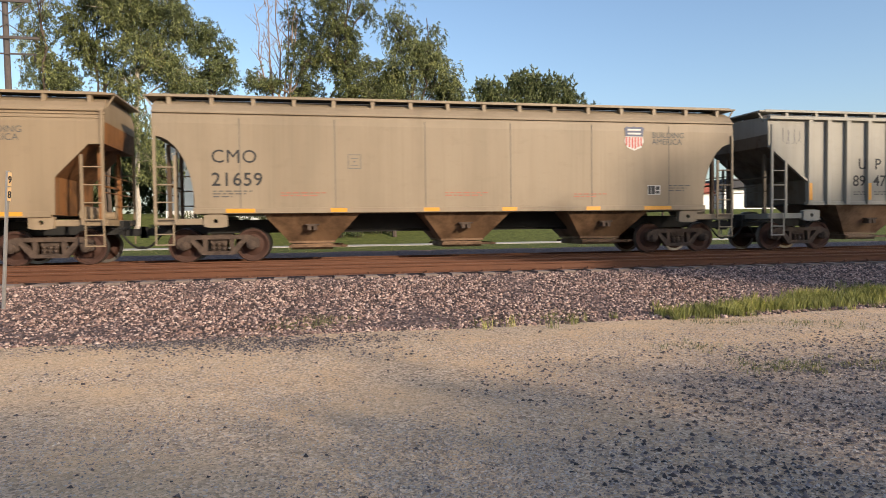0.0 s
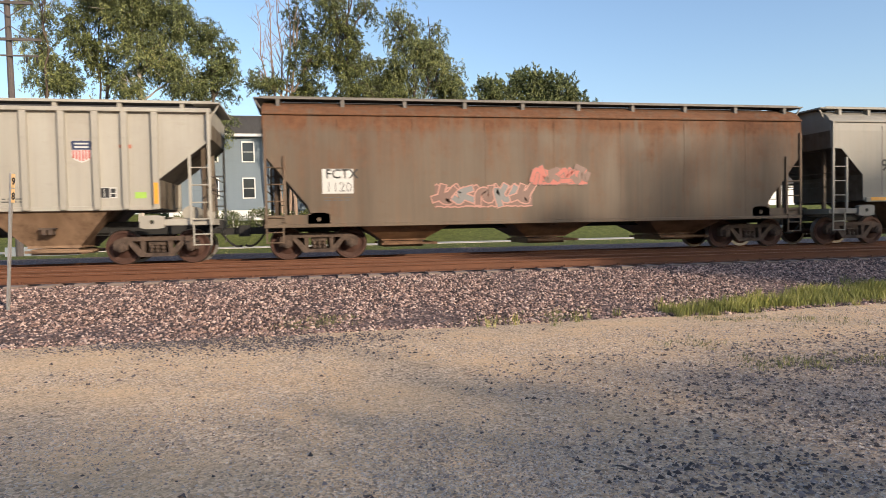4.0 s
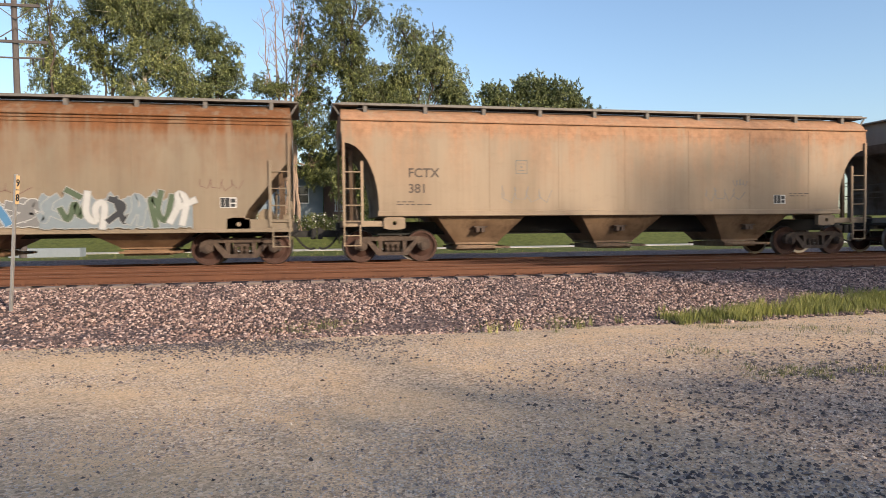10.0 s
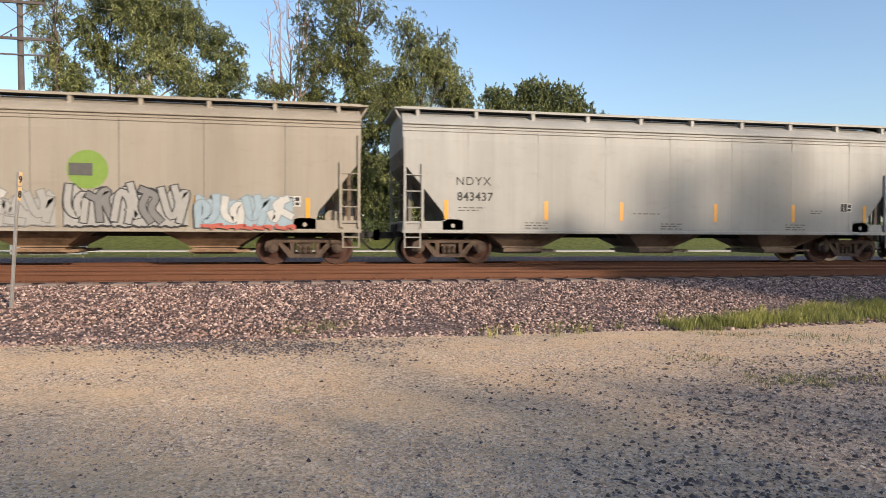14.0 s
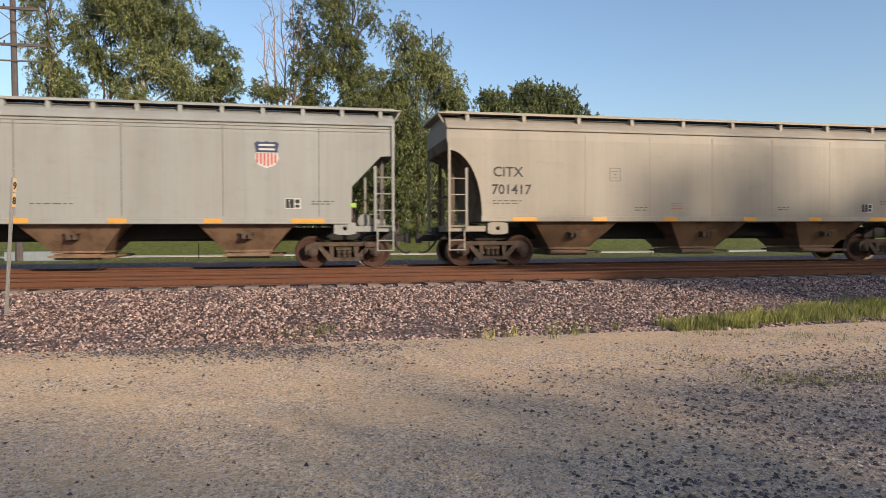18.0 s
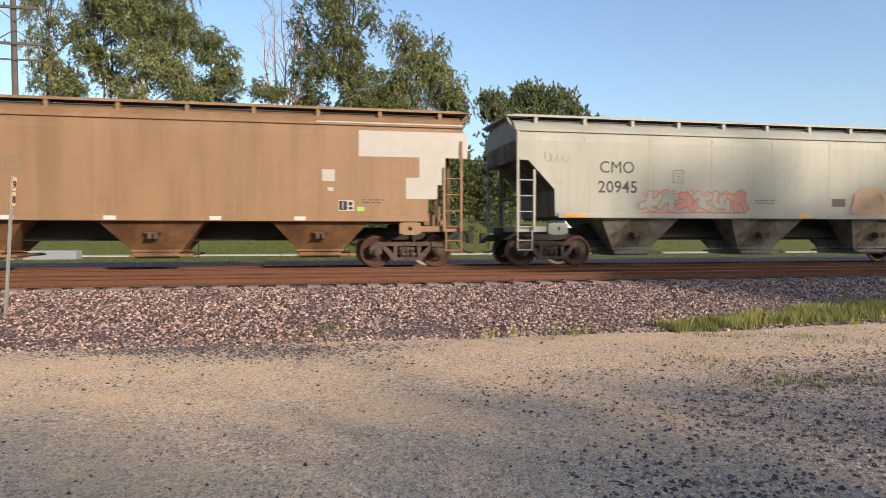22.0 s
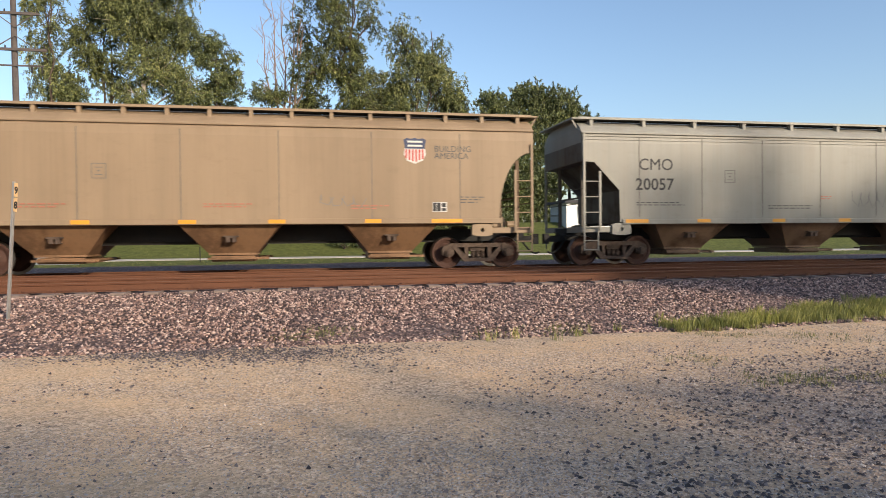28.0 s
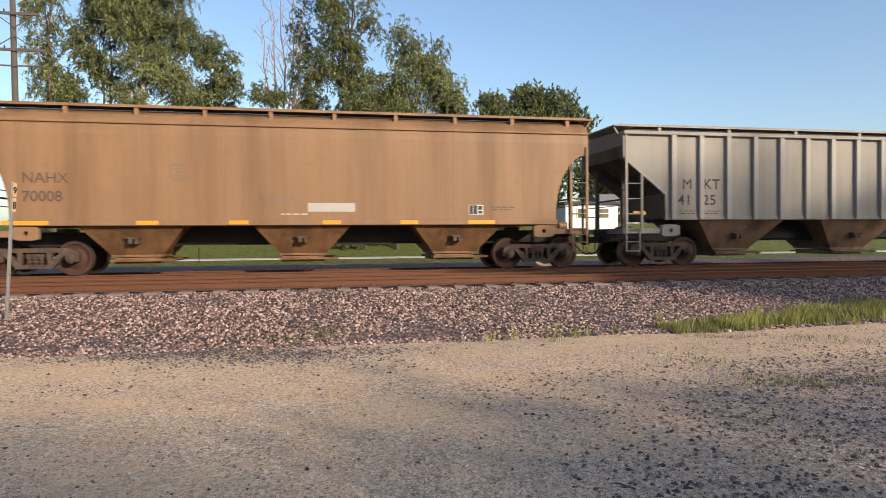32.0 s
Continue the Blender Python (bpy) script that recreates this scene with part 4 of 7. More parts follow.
UPF = [(-4.0, 1.98, (0.8, 0.7), GREYLET), (-2.0, 2.05, (0.5, 0.5, 0.45), REDLET), (0.5, 2.0, (0.7, 0.6), GREYLET), (2.4, 2.05, (0.5, 0.5, 0.45), REDLET), (5.0, 2.0, (0.7, 0.6, 0.5), GREYLET)]
W2 = (0.75, 0.45, 0.45, 0.45, 0.45, 0.9)
SPECS = [
    dict(kind="diag", zs=1.31, ridges=True, mid=-13.45, col=(0.50, 0.40, 0.28), rust=0.12, streak=0.2, stain=1.0, gap=1.08, label="tan covered hopper car with rust-stained ends", strips=SIX, strip_w=W2, plate=(5.8, 1.95), words=slogan(5.5, 3.2)),
    dict(kind="arc", mid=4.68, col=TAN, rust=0.05, streak=0.1, gap=1.08, label="tan covered hopper car with rounded end cut-outs", strips=(-6.3, -3.7, -1.1, 1.2, 3.8, 5.9), strip_w=W2, plate=(5.8, 1.93), shield=(5.15, 3.40, 0.95), words=[("CMO", 0.50, -7.04, 2.67, LETTER, 1.08), ("21659", 0.50, -7.04, 2.06, LETTER, 1.08)] + slogan(5.73, 3.31), fine=RED_FINE + small_print(), seams=6),
    dict(kind="rib", mid=22.98, col=PALE, rust=0.05, streak=0.12, gap=1.1, upright=True, label="pale grey ribbed hopper car with upright side posts", strips=(-7.01, -4.78, -2.30, 0.49, 3.98, 7.09), plate=(5.25, 1.78), shield=(0.03, 2.95, 0.9), words=[("U", 0.5, -5.14, 2.61, LETTER), ("P", 0.5, -4.50, 2.61, LETTER), ("89", 0.5, -5.34, 2.06, LETTER), ("47", 0.5, -4.55, 2.06, LETTER), ("5", 0.5, -3.72, 2.06, LETTER)], fine=[(-5.3, 1.85, (0.6, 0.5), GREYLET), (-4.5, 1.85, (0.6, 0.5), GREYLET), (-2.6, 2.6, (0.4, 0.4, 0.4), GREYLET)], scrawls=[(-8.0, 3.6, 0.9, 0.5), (7.4, 3.3, 0.9, 0.4)]),
    dict(kind="diag", zs=1.55, mid=41.2, half=8.41, trucks=7.04, col=(0.50, 0.475, 0.42), rust=0.03, streak=0.08, dirt=0.2, gap=1.85, seams=9, label="light grey smooth-sided hopper car with panel seams", strips=(-6.3, -3.9, -1.2, 1.1, 3.7, 6.2), strip_w=W2, plate=(4.55, 2.03), shield=(5.3, 2.98, 0.95), words=[("UP", 0.52, -5.57, 2.95, LETTER), ("92957", 0.52, -5.58, 2.30, LETTER, 1.02)] + slogan(5.8, 2.76), fine=UPF + [(-5.5, 2.12, (0.8, 0.75), GREYLET)]),
    dict(kind="rib", mid=59.36, drop=0.17, rusty_post=-4.78, col=(0.66, 0.62, 0.54), rust=0.06, streak=0.15, gap=1.55, upright=True, posts=17, rust_col=(0.40, 0.16, 0.08), label="chalky white ribbed hopper car with rusty posts", strips=(-7.01, -3.11, -0.44, 3.18, 7.09), plate=(5.9, 1.9), shield=(5.3, 2.9, 0.75), words=[("U", 0.46, -6.7, 2.6, LETTER), ("P", 0.46, -5.95, 2.6, LETTER), ("7", 0.46, -6.65, 2.1, LETTER), ("4", 0.46, -5.95, 2.1, LETTER), ("5", 0.46, -4.35, 2.1, LETTER), ("0", 0.46, -3.55, 2.1, LETTER)], fine=[(-6.7, 1.85, (0.6, 0.5), GREYLET), (3.4, 1.75, (0.6, 0.5), GREYLET)], patches=[(6.55, 1.75, 0.28, 0.16, GREEN), (6.2, 3.05, 0.3, 0.1, REDLET)]),
    dict(kind="deep", mid=77.47, half=8.3, trucks=6.85, col=(0.21, 0.165, 0.125), rust=0.35, streak=0.4, top=0.6, gap=1.75, dirt=0.7, rust_col=(0.24, 0.11, 0.055), label="dark brown rust-streaked hopper car with deep side sill", words=[("FCTX", 0.36, -6.65, 2.24, LETTER), ("1120", 0.36, -6.65, 1.88, LETTER)], patches=[(-6.74, 1.82, 0.85, 0.68, WHITE)], fine=[(-6.7, 1.7, (0.8, 0.7), GREYLET)], spray=[(-3.6, -0.7, 1.4, 2.1, ("brown", "grey"), "pink", 5, 0.05), (-0.7, 1.0, 2.0, 2.6, ("red", "brown"), "brown", 4, 0.03)]),
    dict(kind="diag", zs=1.45, mid=95.10, half=8.24, trucks=6.88, col=GREY, rust=0.02, streak=0.06, gap=1.1, seams=9, label="clean light grey smooth-sided hopper car", strips=(-6.4, -3.95, -1.65, 0.93, 3.55, 6.15), strip_w=W2, plate=(4.85, 1.95), shield=(4.55, 3.35, 1.0), words=[("UP", 0.54, -6.0, 3.0, LETTER), ("93589", 0.54, -6.35, 2.40, LETTER, 1.02)] + slogan(5.02, 3.19), fine=[(-2.6, 1.95, (0.7, 0.9, 0.8), REDLET), (1.1, 1.95, (0.7, 0.9, 0.8), REDLET), (5.3, 1.98, (0.6, 0.5), GREYLET), (-5.9, 2.2, (1.0, 0.8, 0.7), GREYLET)], patches=[(5.75, 1.74, 0.2, 0.12, GREEN), (6.0, 1.74, 0.25, 0.08, WHITE)]),
    dict(kind="arc", mid=113.10, half=8.47, trucks=6.98, col=(0.53, 0.385, 0.28), rust=0.22, streak=0.3, top=0.45, gap=1.85, dirt=0.6, upright=True, rust_col=(0.36, 0.16, 0.075), label="rust-washed tan hopper car with orange upright markers", strips=(-7.2, -5.06, -2.73, -0.38, 2.1), words=[("FCTX", 0.33, -6.72, 2.47, FADED), ("317", 0.33, -6.73, 2.02, FADED)], plate=(5.12, 1.78), patches=[(5.05, 1.96, 0.18, 0.14, GREEN)], fine=[(-7.3, 1.65, (0.5, 1.5), FADED)]),
    dict(kind="rib", mid=131.34, col=(0.60, 0.565, 0.50), rust=0.06, streak=0.15, top=0.95, gap=1.85, rust_col=(0.37, 0.165, 0.058), label="grey ribbed hopper car with rust stains running from the roof", strips=(-6.55, -3.45, -0.85, 1.85, 4.4, 6.6), strip_w=(0.46, 0.46, 0.46, 0.46, 0.46, 0.46), plate=(5.3, 1.82), words=[("CT", 0.38, -6.07, 2.57, LETTER), ("RN", 0.38, -5.28, 2.57, LETTER), ("10", 0.38, -6.05, 2.1, LETTER), ("07", 0.38, -5.25, 2.1, LETTER), ("01", 0.38, -4.45, 2.1, LETTER)], fine=[(-6.05, 1.85, (0.5, 0.45), GREYLET), (-5.25, 1.85, (0.5, 0.45), GREYLET), (5.75, 1.95, (0.4, 0.4), GREYLET)], scrawls=[(-8.1, 3.5, 1.0, 0.7), (-0.9, 1.95, 1.3, 0.3)]),
    dict(kind="arc", mid=149.73, half=8.48, trucks=7.12, col=(0.57, 0.51, 0.43), rust=0.02, streak=0.08, gap=1.6, ridges=True, seams=7, label="cream covered hopper car with ridged eaves", strips=SIX, strip_w=W2, strip_mat=ORANGE, plate=(6.1, 1.9), words=[("CEFX", 0.36, -6.27, 2.72, LETTER), ("352441", 0.36, -6.28, 2.28, LETTER)], fine=[(-6.25, 2.0, (0.9, 0.8), GREYLET), (0.6, 2.15, (1.0, 0.9, 0.9, 1.0), REDLET), (0.2, 2.65, (2.0,), GREYLET), (6.6, 1.9, (0.6, 0.5), GREYLET)]),
    dict(kind="deep", mid=167.74, half=8.25, trucks=6.85, col=(0.41, 0.345, 0.265), rust=0.10, streak=0.15, top=0.6, gap=1.72, ridges=True, dirt=0.65, rust_col=(0.30, 0.125, 0.05), label="rusty tan hopper car with graffiti along its side", words=[("FCTX", 0.36, -6.62, 2.36, FADED), ("1126", 0.36, -6.62, 1.94, FADED)], patches=[(-6.74, 1.68, 1.05, 0.98, PRIMER)], plate=(6.6, 1.7), spray=[(-6.0, -1.25, 1.0, 2.2, ("steel", "steel", "sky"), "white", 6, 0.06), (-1.2, -0.25, 1.0, 1.9, ("blue",), "white", 1, 0.03), (-0.25, 2.0, 1.05, 1.9, ("grey", "blue", "grey"), "white", 3, 0.03), (2.0, 5.7, 1.0, 2.05, ("steel", "moss", "white", "black"), "silver", 7, 0.03)], scrawls=[(-8.0, 3.1, 1.0, 0.5), (-0.6, 2.05, 2.4, 0.25), (5.8, 2.2, 1.2, 0.3)], scrawl_mat="brown"),
    dict(kind="arc", mid=185.77, half=8.43, trucks=6.97, col=(0.54, 0.43, 0.32), rust=0.16, streak=0.15, top=0.7, gap=1.72, dirt=0.45, rust_col=(0.60, 0.33, 0.19), label="faded peach hopper car with rust below the eaves", words=[("FCTX", 0.36, -6.58, 2.41, FADED), ("381", 0.36, -6.58, 1.97, FADED)], plate=(5.25, 1.78), fine=[(-6.9, 1.7, (0.5, 1.0), FADED), (5.6, 1.95, (0.7, 0.6), FADED)], scrawls=[(-3.9, 1.9, 1.6, 0.5), (2.6, 1.95, 1.4, 0.4), (3.6, 2.3, 0.5, 0.2)]),
    dict(kind="arc", mid=204.04, half=8.42, trucks=6.98, col=(0.48, 0.47, 0.435), rust=0.02, streak=0.06, gap=1.62, seams=6, label="light grey hopper car with rounded end cut-outs", strips=(-6.1, -3.83, -1.36, 1.23, 3.79, 5.88), strip_w=W2, plate=(5.45, 1.78), shield=(4.37, 3.08, 0.95), words=[("CHTT", 0.5, -6.46, 2.77, LETTER), ("720985", 0.5, -6.75, 2.13, LETTER, 1.04)] + slogan(4.93, 2.89), fine=[(-7.0, 1.85, (1.0, 0.9), GREYLET), (-2.8, 1.9, (0.5, 0.4, 0.5), REDLET), (2.6, 1.9, (0.4, 0.4, 0.4), REDLET), (6.3, 2.0, (0.7, 0.6, 0.5), GREYLET)], patches=[(5.75, 1.66, 0.2, 0.12, GREEN), (-5.8, 1.66, 0.25, 0.12, REDLET)]),
    dict(kind="rib", mid=222.31, drop=0.17, post_col=(0.44, 0.35, 0.26), col=(0.39, 0.26, 0.175), rust=0.25, streak=0.35, gap=1.75, upright=True, posts=18, rust_col=(0.22, 0.11, 0.06), dirt=0.6, label="grimy brown ribbed hopper car with painted-out letters", strips=(-7.01, -3.94, -0.44, 7.09), fine=[], patches=[(4.15, 1.65, 0.4, 0.3, PRIMER), (-8.1, 3.78, 0.7, 0.07, PRIMER)], scrawls=[(-3.6, 2.2, 0.8, 0.5), (-2.6, 2.0, 0.9, 0.5), (2.0, 2.1, 1.0, 0.6), (3.2, 1.9, 0.8, 0.5)]),
    dict(kind="deep", mid=240.37, half=8.35, trucks=6.82, col=(0.53, 0.475, 0.40), rust=0.05, streak=0.12, gap=1.72, ridges=True, seams=7, dirt=0.6, upright=True, label="beige hopper car covered in silver graffiti", strips=(-6.85, -2.5, 0.3, 2.8, 4.0, 6.9), plate=(6.5, 1.75), words=[("NDYX", 0.36, -6.66, 2.36, GREYLET), ("515058", 0.36, -6.66, 1.86, GREYLET)], patches=[(-6.78, 1.3, 1.45, 0.85, PRIMER)], disc=(1.35, 2.50, 0.5), spray=[(-6.2, -4.6, 0.98, 1.5, ("silver",), "grey", 3, 0.03), (-4.6, -2.6, 1.0, 2.1, ("silver", "grey"), "black", 3, 0.035), (-2.6, 0.6, 1.0, 2.0, ("silver", "silver", "white"), "grey", 5, 0.035), (0.8, 3.8, 1.0, 2.2, ("silver", "grey"), "black", 5, 0.045), (4.0, 6.5, 1.0, 2.0, ("sky", "white"), "steel", 4, 0.04), (4.2, 6.6, 0.97, 1.12, ("red",), "red", 4, 0.03)]),
    dict(kind="deep", mid=258.08, half=8.2, trucks=6.75, col=(0.57, 0.57, 0.55), rust=0.03, streak=0.06, gap=1.72, ridges=True, dirt=0.55, upright=True, label="pale grey hopper car with deep side sill", strips=(-6.95, -3.96, -1.58, 1.54, 4.27, 6.89), plate=(6.2, 1.78), words=[("NDYX", 0.34, -6.68, 2.28, LETTER, 1.15), ("843437", 0.34, -6.64, 1.84, LETTER, 1.05)], fine=[(-6.6, 1.62, (0.8, 0.6), GREYLET), (-4.6, 1.2, (0.7, 0.6, 0.7), GREYLET), (-0.3, 1.2, (0.7, 0.6, 0.7), GREYLET), (4.0, 1.2, (0.7, 0.6, 0.7), GREYLET), (-1.2, 1.5, (0.9,), GREYLET), (4.9, 1.65, (0.4, 0.4), GREYLET)]),
    dict(kind="deep", mid=275.94, half=8.25, trucks=6.8, col=(0.47, 0.45, 0.40), rust=0.03, streak=0.1, gap=1.72, dirt=0.6, seams=8, label="light grey hopper car with sprayed scrawls", words=[("UP", 0.42, -6.5, 2.5, LETTER), ("90982", 0.42, -6.53, 1.92, LETTER)], plate=(6.2, 1.78), spray=[(-6.9, -4.7, 1.3, 1.9, ("pink",), "red", 4, 0.04), (-4.6, -0.8, 1.3, 2.0, ("sky", "pink"), "white", 6, 0.05)], strips=(-6.8, 6.8), upright=True),
    dict(kind="arc", mid=293.96, col=(0.88, 0.765, 0.645), rust=0.55, streak=0.05, gap=1.72, dirt=0.35, rust_col=(0.52, 0.30, 0.15), label="cream hopper car with rust blooms and black scribbles", strips=(-3.87, -1.55, 1.55, 3.9), strip_w=(0.5,) * 4, words=[("NCUX", 0.36, -6.56, 2.39, LETTER), ("30559", 0.36, -6.56, 1.92, LETTER)], patches=[(-7.18, 1.74, 0.46, 0.17, ORANGE), (6.75, 1.82, 0.4, 0.16, ORANGE), (6.72, 1.66, 0.2, 0.14, GREEN), (5.05, 1.68, 0.34, 0.22, LETTER)], spray=[(-4.0, -2.3, 1.45, 2.15, ("silver",), "grey", 3, 0.018), (-2.2, -0.9, 1.45, 2.15, ("silver",), "grey", 2, 0.025), (-0.6, 1.0, 1.45, 2.15, ("silver",), "grey", 3, 0.025), (1.8, 3.5, 1.45, 2.15, ("silver",), "grey", 3, 0.025)], open_spray=True),
    dict(kind="diag", zs=1.30, mid=312.17, half=8.4, trucks=7.0, col=(0.52, 0.53, 0.51), rust=0.02, streak=0.06, gap=1.07, ridges=True, seams=6, label="light grey hopper car with angled end cut-outs", strips=(-6.2, -3.48, -1.15, 1.16, 3.52, 6.0), strip_w=W2, plate=(5.6, 1.8), shield=(4.92, 3.03, 0.95), words=[("CMO", 0.5, -6.45, 2.72, LETTER), ("20601", 0.5, -6.57, 2.18, LETTER, 1.02)], fine=[(-6.4, 1.9, (1.4, 1.5), GREYLET), (-0.9, 1.75, (1.0,), GREYLET), (-2.7, 1.36, (1.3,), LETTER), (6.1, 1.85, (0.6, 0.5), GREYLET)], patches=[(7.15, 1.7, 0.16, 0.12, GREEN)]),
    dict(kind="arc", mid=330.46, half=8.4, trucks=6.9, col=(0.57, 0.51, 0.43), rust=0.02, streak=0.1, gap=1.72, label="beige hopper car with rounded end cut-outs", strips=(-6.1, -3.76, -1.45, 1.27, 3.62, 6.1), strip_w=W2, plate=(5.6, 1.75), words=[("CITX", 0.40, -7.05, 2.62, LETTER), ("701417", 0.40, -7.09, 2.11, LETTER)], fine=[(-7.05, 1.9, (0.9, 0.8), GREYLET), (-2.6, 1.72, (0.4, 0.4), GREYLET), (-1.4, 1.85, (0.4, 0.4, 0.4), REDLET), (2.3, 1.75, (0.4, 0.4), GREYLET), (6.1, 1.95, (0.7, 0.5), GREYLET)], patches=[(6.5, 1.78, 0.25, 0.1, GREEN)]),
    dict(kind="rib", mid=348.70, col=(0.56, 0.50, 0.41), rust=0.15, streak=0.6, top=1.0, gap=1.1, posts=18, upright=True, rust_col=(0.35, 0.150, 0.045), dirt=0.45, label="grey ribbed hopper car heavily streaked with orange rust", strips=(-7.01, -0.44, 2.36, 4.86, 7.09), plate=(5.3, 1.85), words=[("CT", 0.37, -6.14, 2.54, LETTER), ("RN", 0.37, -5.40, 2.54, LETTER), ("10", 0.37, -6.12, 2.06, LETTER), ("02", 0.37, -5.40, 2.06, LETTER), ("79", 0.37, -4.60, 2.06, LETTER)], patches=[(-6.6, 1.6, 0.6, 0.6, PRIMER), (5.55, 2.05, 0.2, 0.14, GREEN)]),
    dict(kind="arc", mid=366.77, half=8.36, trucks=6.86, col=(0.47, 0.34, 0.25), rust=0.22, streak=0.5, top=0.9, gap=1.72, dirt=0.55, rust_col=(0.34, 0.135, 0.068), label="pinkish brown hopper car with rust runs on its upper half", words=[("FCTX", 0.34, -6.39, 2.43, FADED), ("412", 0.34, -6.41, 2.0, FADED)], plate=(5.1, 1.72), patches=[(4.6, 1.62, 0.2, 0.12, GREEN)], fine=[(-6.9, 1.65, (0.5, 0.9), FADED), (5.7, 1.9, (0.6, 0.5), FADED)]),
    dict(kind="arc", mid=384.89, half=8.37, trucks=6.84, col=(0.45, 0.295, 0.18), rust=0.15, streak=0.12, gap=1.72, dirt=0.6, rust_col=(0.30, 0.17, 0.10), label="brown hopper car with pale primer patches at one end", words=[("GACX", 0.36, -6.34, 2.46, FADED), ("6499", 0.36, -6.37, 2.0, FADED)], plate=(5.05, 1.75), patches=[(5.4, 3.12, 3.1, 0.72, PRIMER), (7.1, 2.35, 0.75, 0.78, PRIMER), (6.72, 1.95, 0.9, 0.6, PRIMER), (4.25, 4.03, 0.0001 + 4.1, 0.04, PRIMER), (4.4, 2.42, 0.34, 0.32, PRIMER), (4.55, 2.15, 0.15, 0.1, PRIMER), (5.35, 1.6, 0.2, 0.12, GREEN)], fine=[(-6.9, 1.65, (0.5, 0.9), FADED), (5.5, 1.9, (0.6, 0.5), FADED)], strips=(-5.4, -3.4, -1.0, 1.6, 3.8), strip_w=(0.3,) * 5, strip_mat=WHITE),
    dict(kind="diag", zs=1.50, mid=403.28, half=8.45, trucks=7.13, col=(0.60, 0.61, 0.54), rust=0.01, streak=0.05, gap=1.55, dirt=0.25, label="pale mint hopper car with pink and orange graffiti", strips=(-6.6, 1.2, 6.5), strip_w=(0.75, 0.45, 0.9), plate=(6.42, 2.02), shield=(5.5, 3.0, 0.95), words=[("CMO", 0.5, -5.85, 2.80, LETTER), ("20945", 0.5, -5.89, 2.21, LETTER, 1.04)] + slogan(6.02, 2.89), fine=[(-0.6, 2.0, (0.8, 0.7), GREYLET), (6.1, 2.2, (0.4, 0.3), GREYLET)], patches=[(2.2, 1.85, 0.5, 0.25, FADED), (7.0, 1.7, 0.3, 0.14, GREEN), (5.85, 1.78, 0.14, 0.1, REDLET)], spray=[(-4.45, -0.9, 1.6, 2.35, ("mint", "mint", "pink"), "red", 6, 0.05), (3.0, 5.6, 1.55, 2.55, ("peach",), "orange", 4, 0.04)], scrawls=[(-7.6, 3.2, 0.8, 0.3), (7.3, 3.2, 0.8, 0.2)]),
    dict(kind="diag", zs=1.45, mid=421.20, half=8.0, trucks=6.8, col=GREY, rust=0.02, streak=0.06, gap=1.1, seams=9, label="light grey smooth-sided hopper car with panel seams", strips=(-6.4, -4.0, -1.5, 0.85, 3.4, 5.95), strip_w=W2, plate=(4.95, 1.98), shield=(4.35, 3.38, 1.0), words=[("UP", 0.5, -5.92, 2.98, LETTER), ("93566", 0.5, -6.34, 2.42, LETTER, 1.02)] + slogan(4.85, 3.2), fine=[(-2.6, 1.95, (0.7, 0.9, 0.8), REDLET), (1.2, 1.95, (0.6, 0.7, 0.6), REDLET), (-5.9, 2.2, (1.0, 0.8, 0.7), GREYLET), (5.4, 1.95, (0.6, 0.5), GREYLET)], patches=[(4.5, 1.75, 0.2, 0.14, GREEN), (6.0, 1.8, 0.25, 0.08, WHITE), (6.7, 1.78, 0.15, 0.08, REDLET)]),
    dict(kind="arc", mid=438.82, half=8.28, trucks=6.75, col=(0.47, 0.355, 0.26), rust=0.50, streak=0.35, top=0.25, gap=1.72, dirt=0.5, rust_col=(0.36, 0.155, 0.07), label="orange-brown weathered hopper car with white scrawl", words=[("GCCX", 0.38, -6.31, 2.44, FADED), ("68020", 0.38, -6.34, 1.97, FADED), ("HOLLYWOOD", 0.40, 1.02, 1.56, FADEWHITE, 0.88)], plate=(4.85, 1.78), patches=[(5.2, 1.7, 0.18, 0.2, GREEN)], fine=[(-6.2, 1.75, (0.8, 0.7), REDLET), (5.5, 2.0, (0.7, 0.6), FADED)], strips=(-3.0, -0.4, 2.2, 4.2), strip_w=(0.3,) * 4, strip_mat=PRIMER, bands=[(-3.6, 2.75, 0.7), (-2.0, 2.7, 1.2), (-1.2, 3.1, 0.6)]),
    dict(kind="diag", zs=1.55, mid=456.78, half=8.06, trucks=6.9, col=(0.50, 0.475, 0.42), rust=0.02, streak=0.07, gap=1.85, seams=9, label="light grey smooth-sided hopper car with panel seams", strips=(-6.0, -3.6, -0.9, 1.35, 3.95, 6.3), strip_w=W2, plate=(4.6, 2.0), shield=(5.2, 3.0, 0.95), words=[("UP", 0.5, -5.2, 2.95, LETTER), ("92955", 0.5, -5.25, 2.34, LETTER, 1.02)] + slogan(5.75, 2.76), fine=UPF),
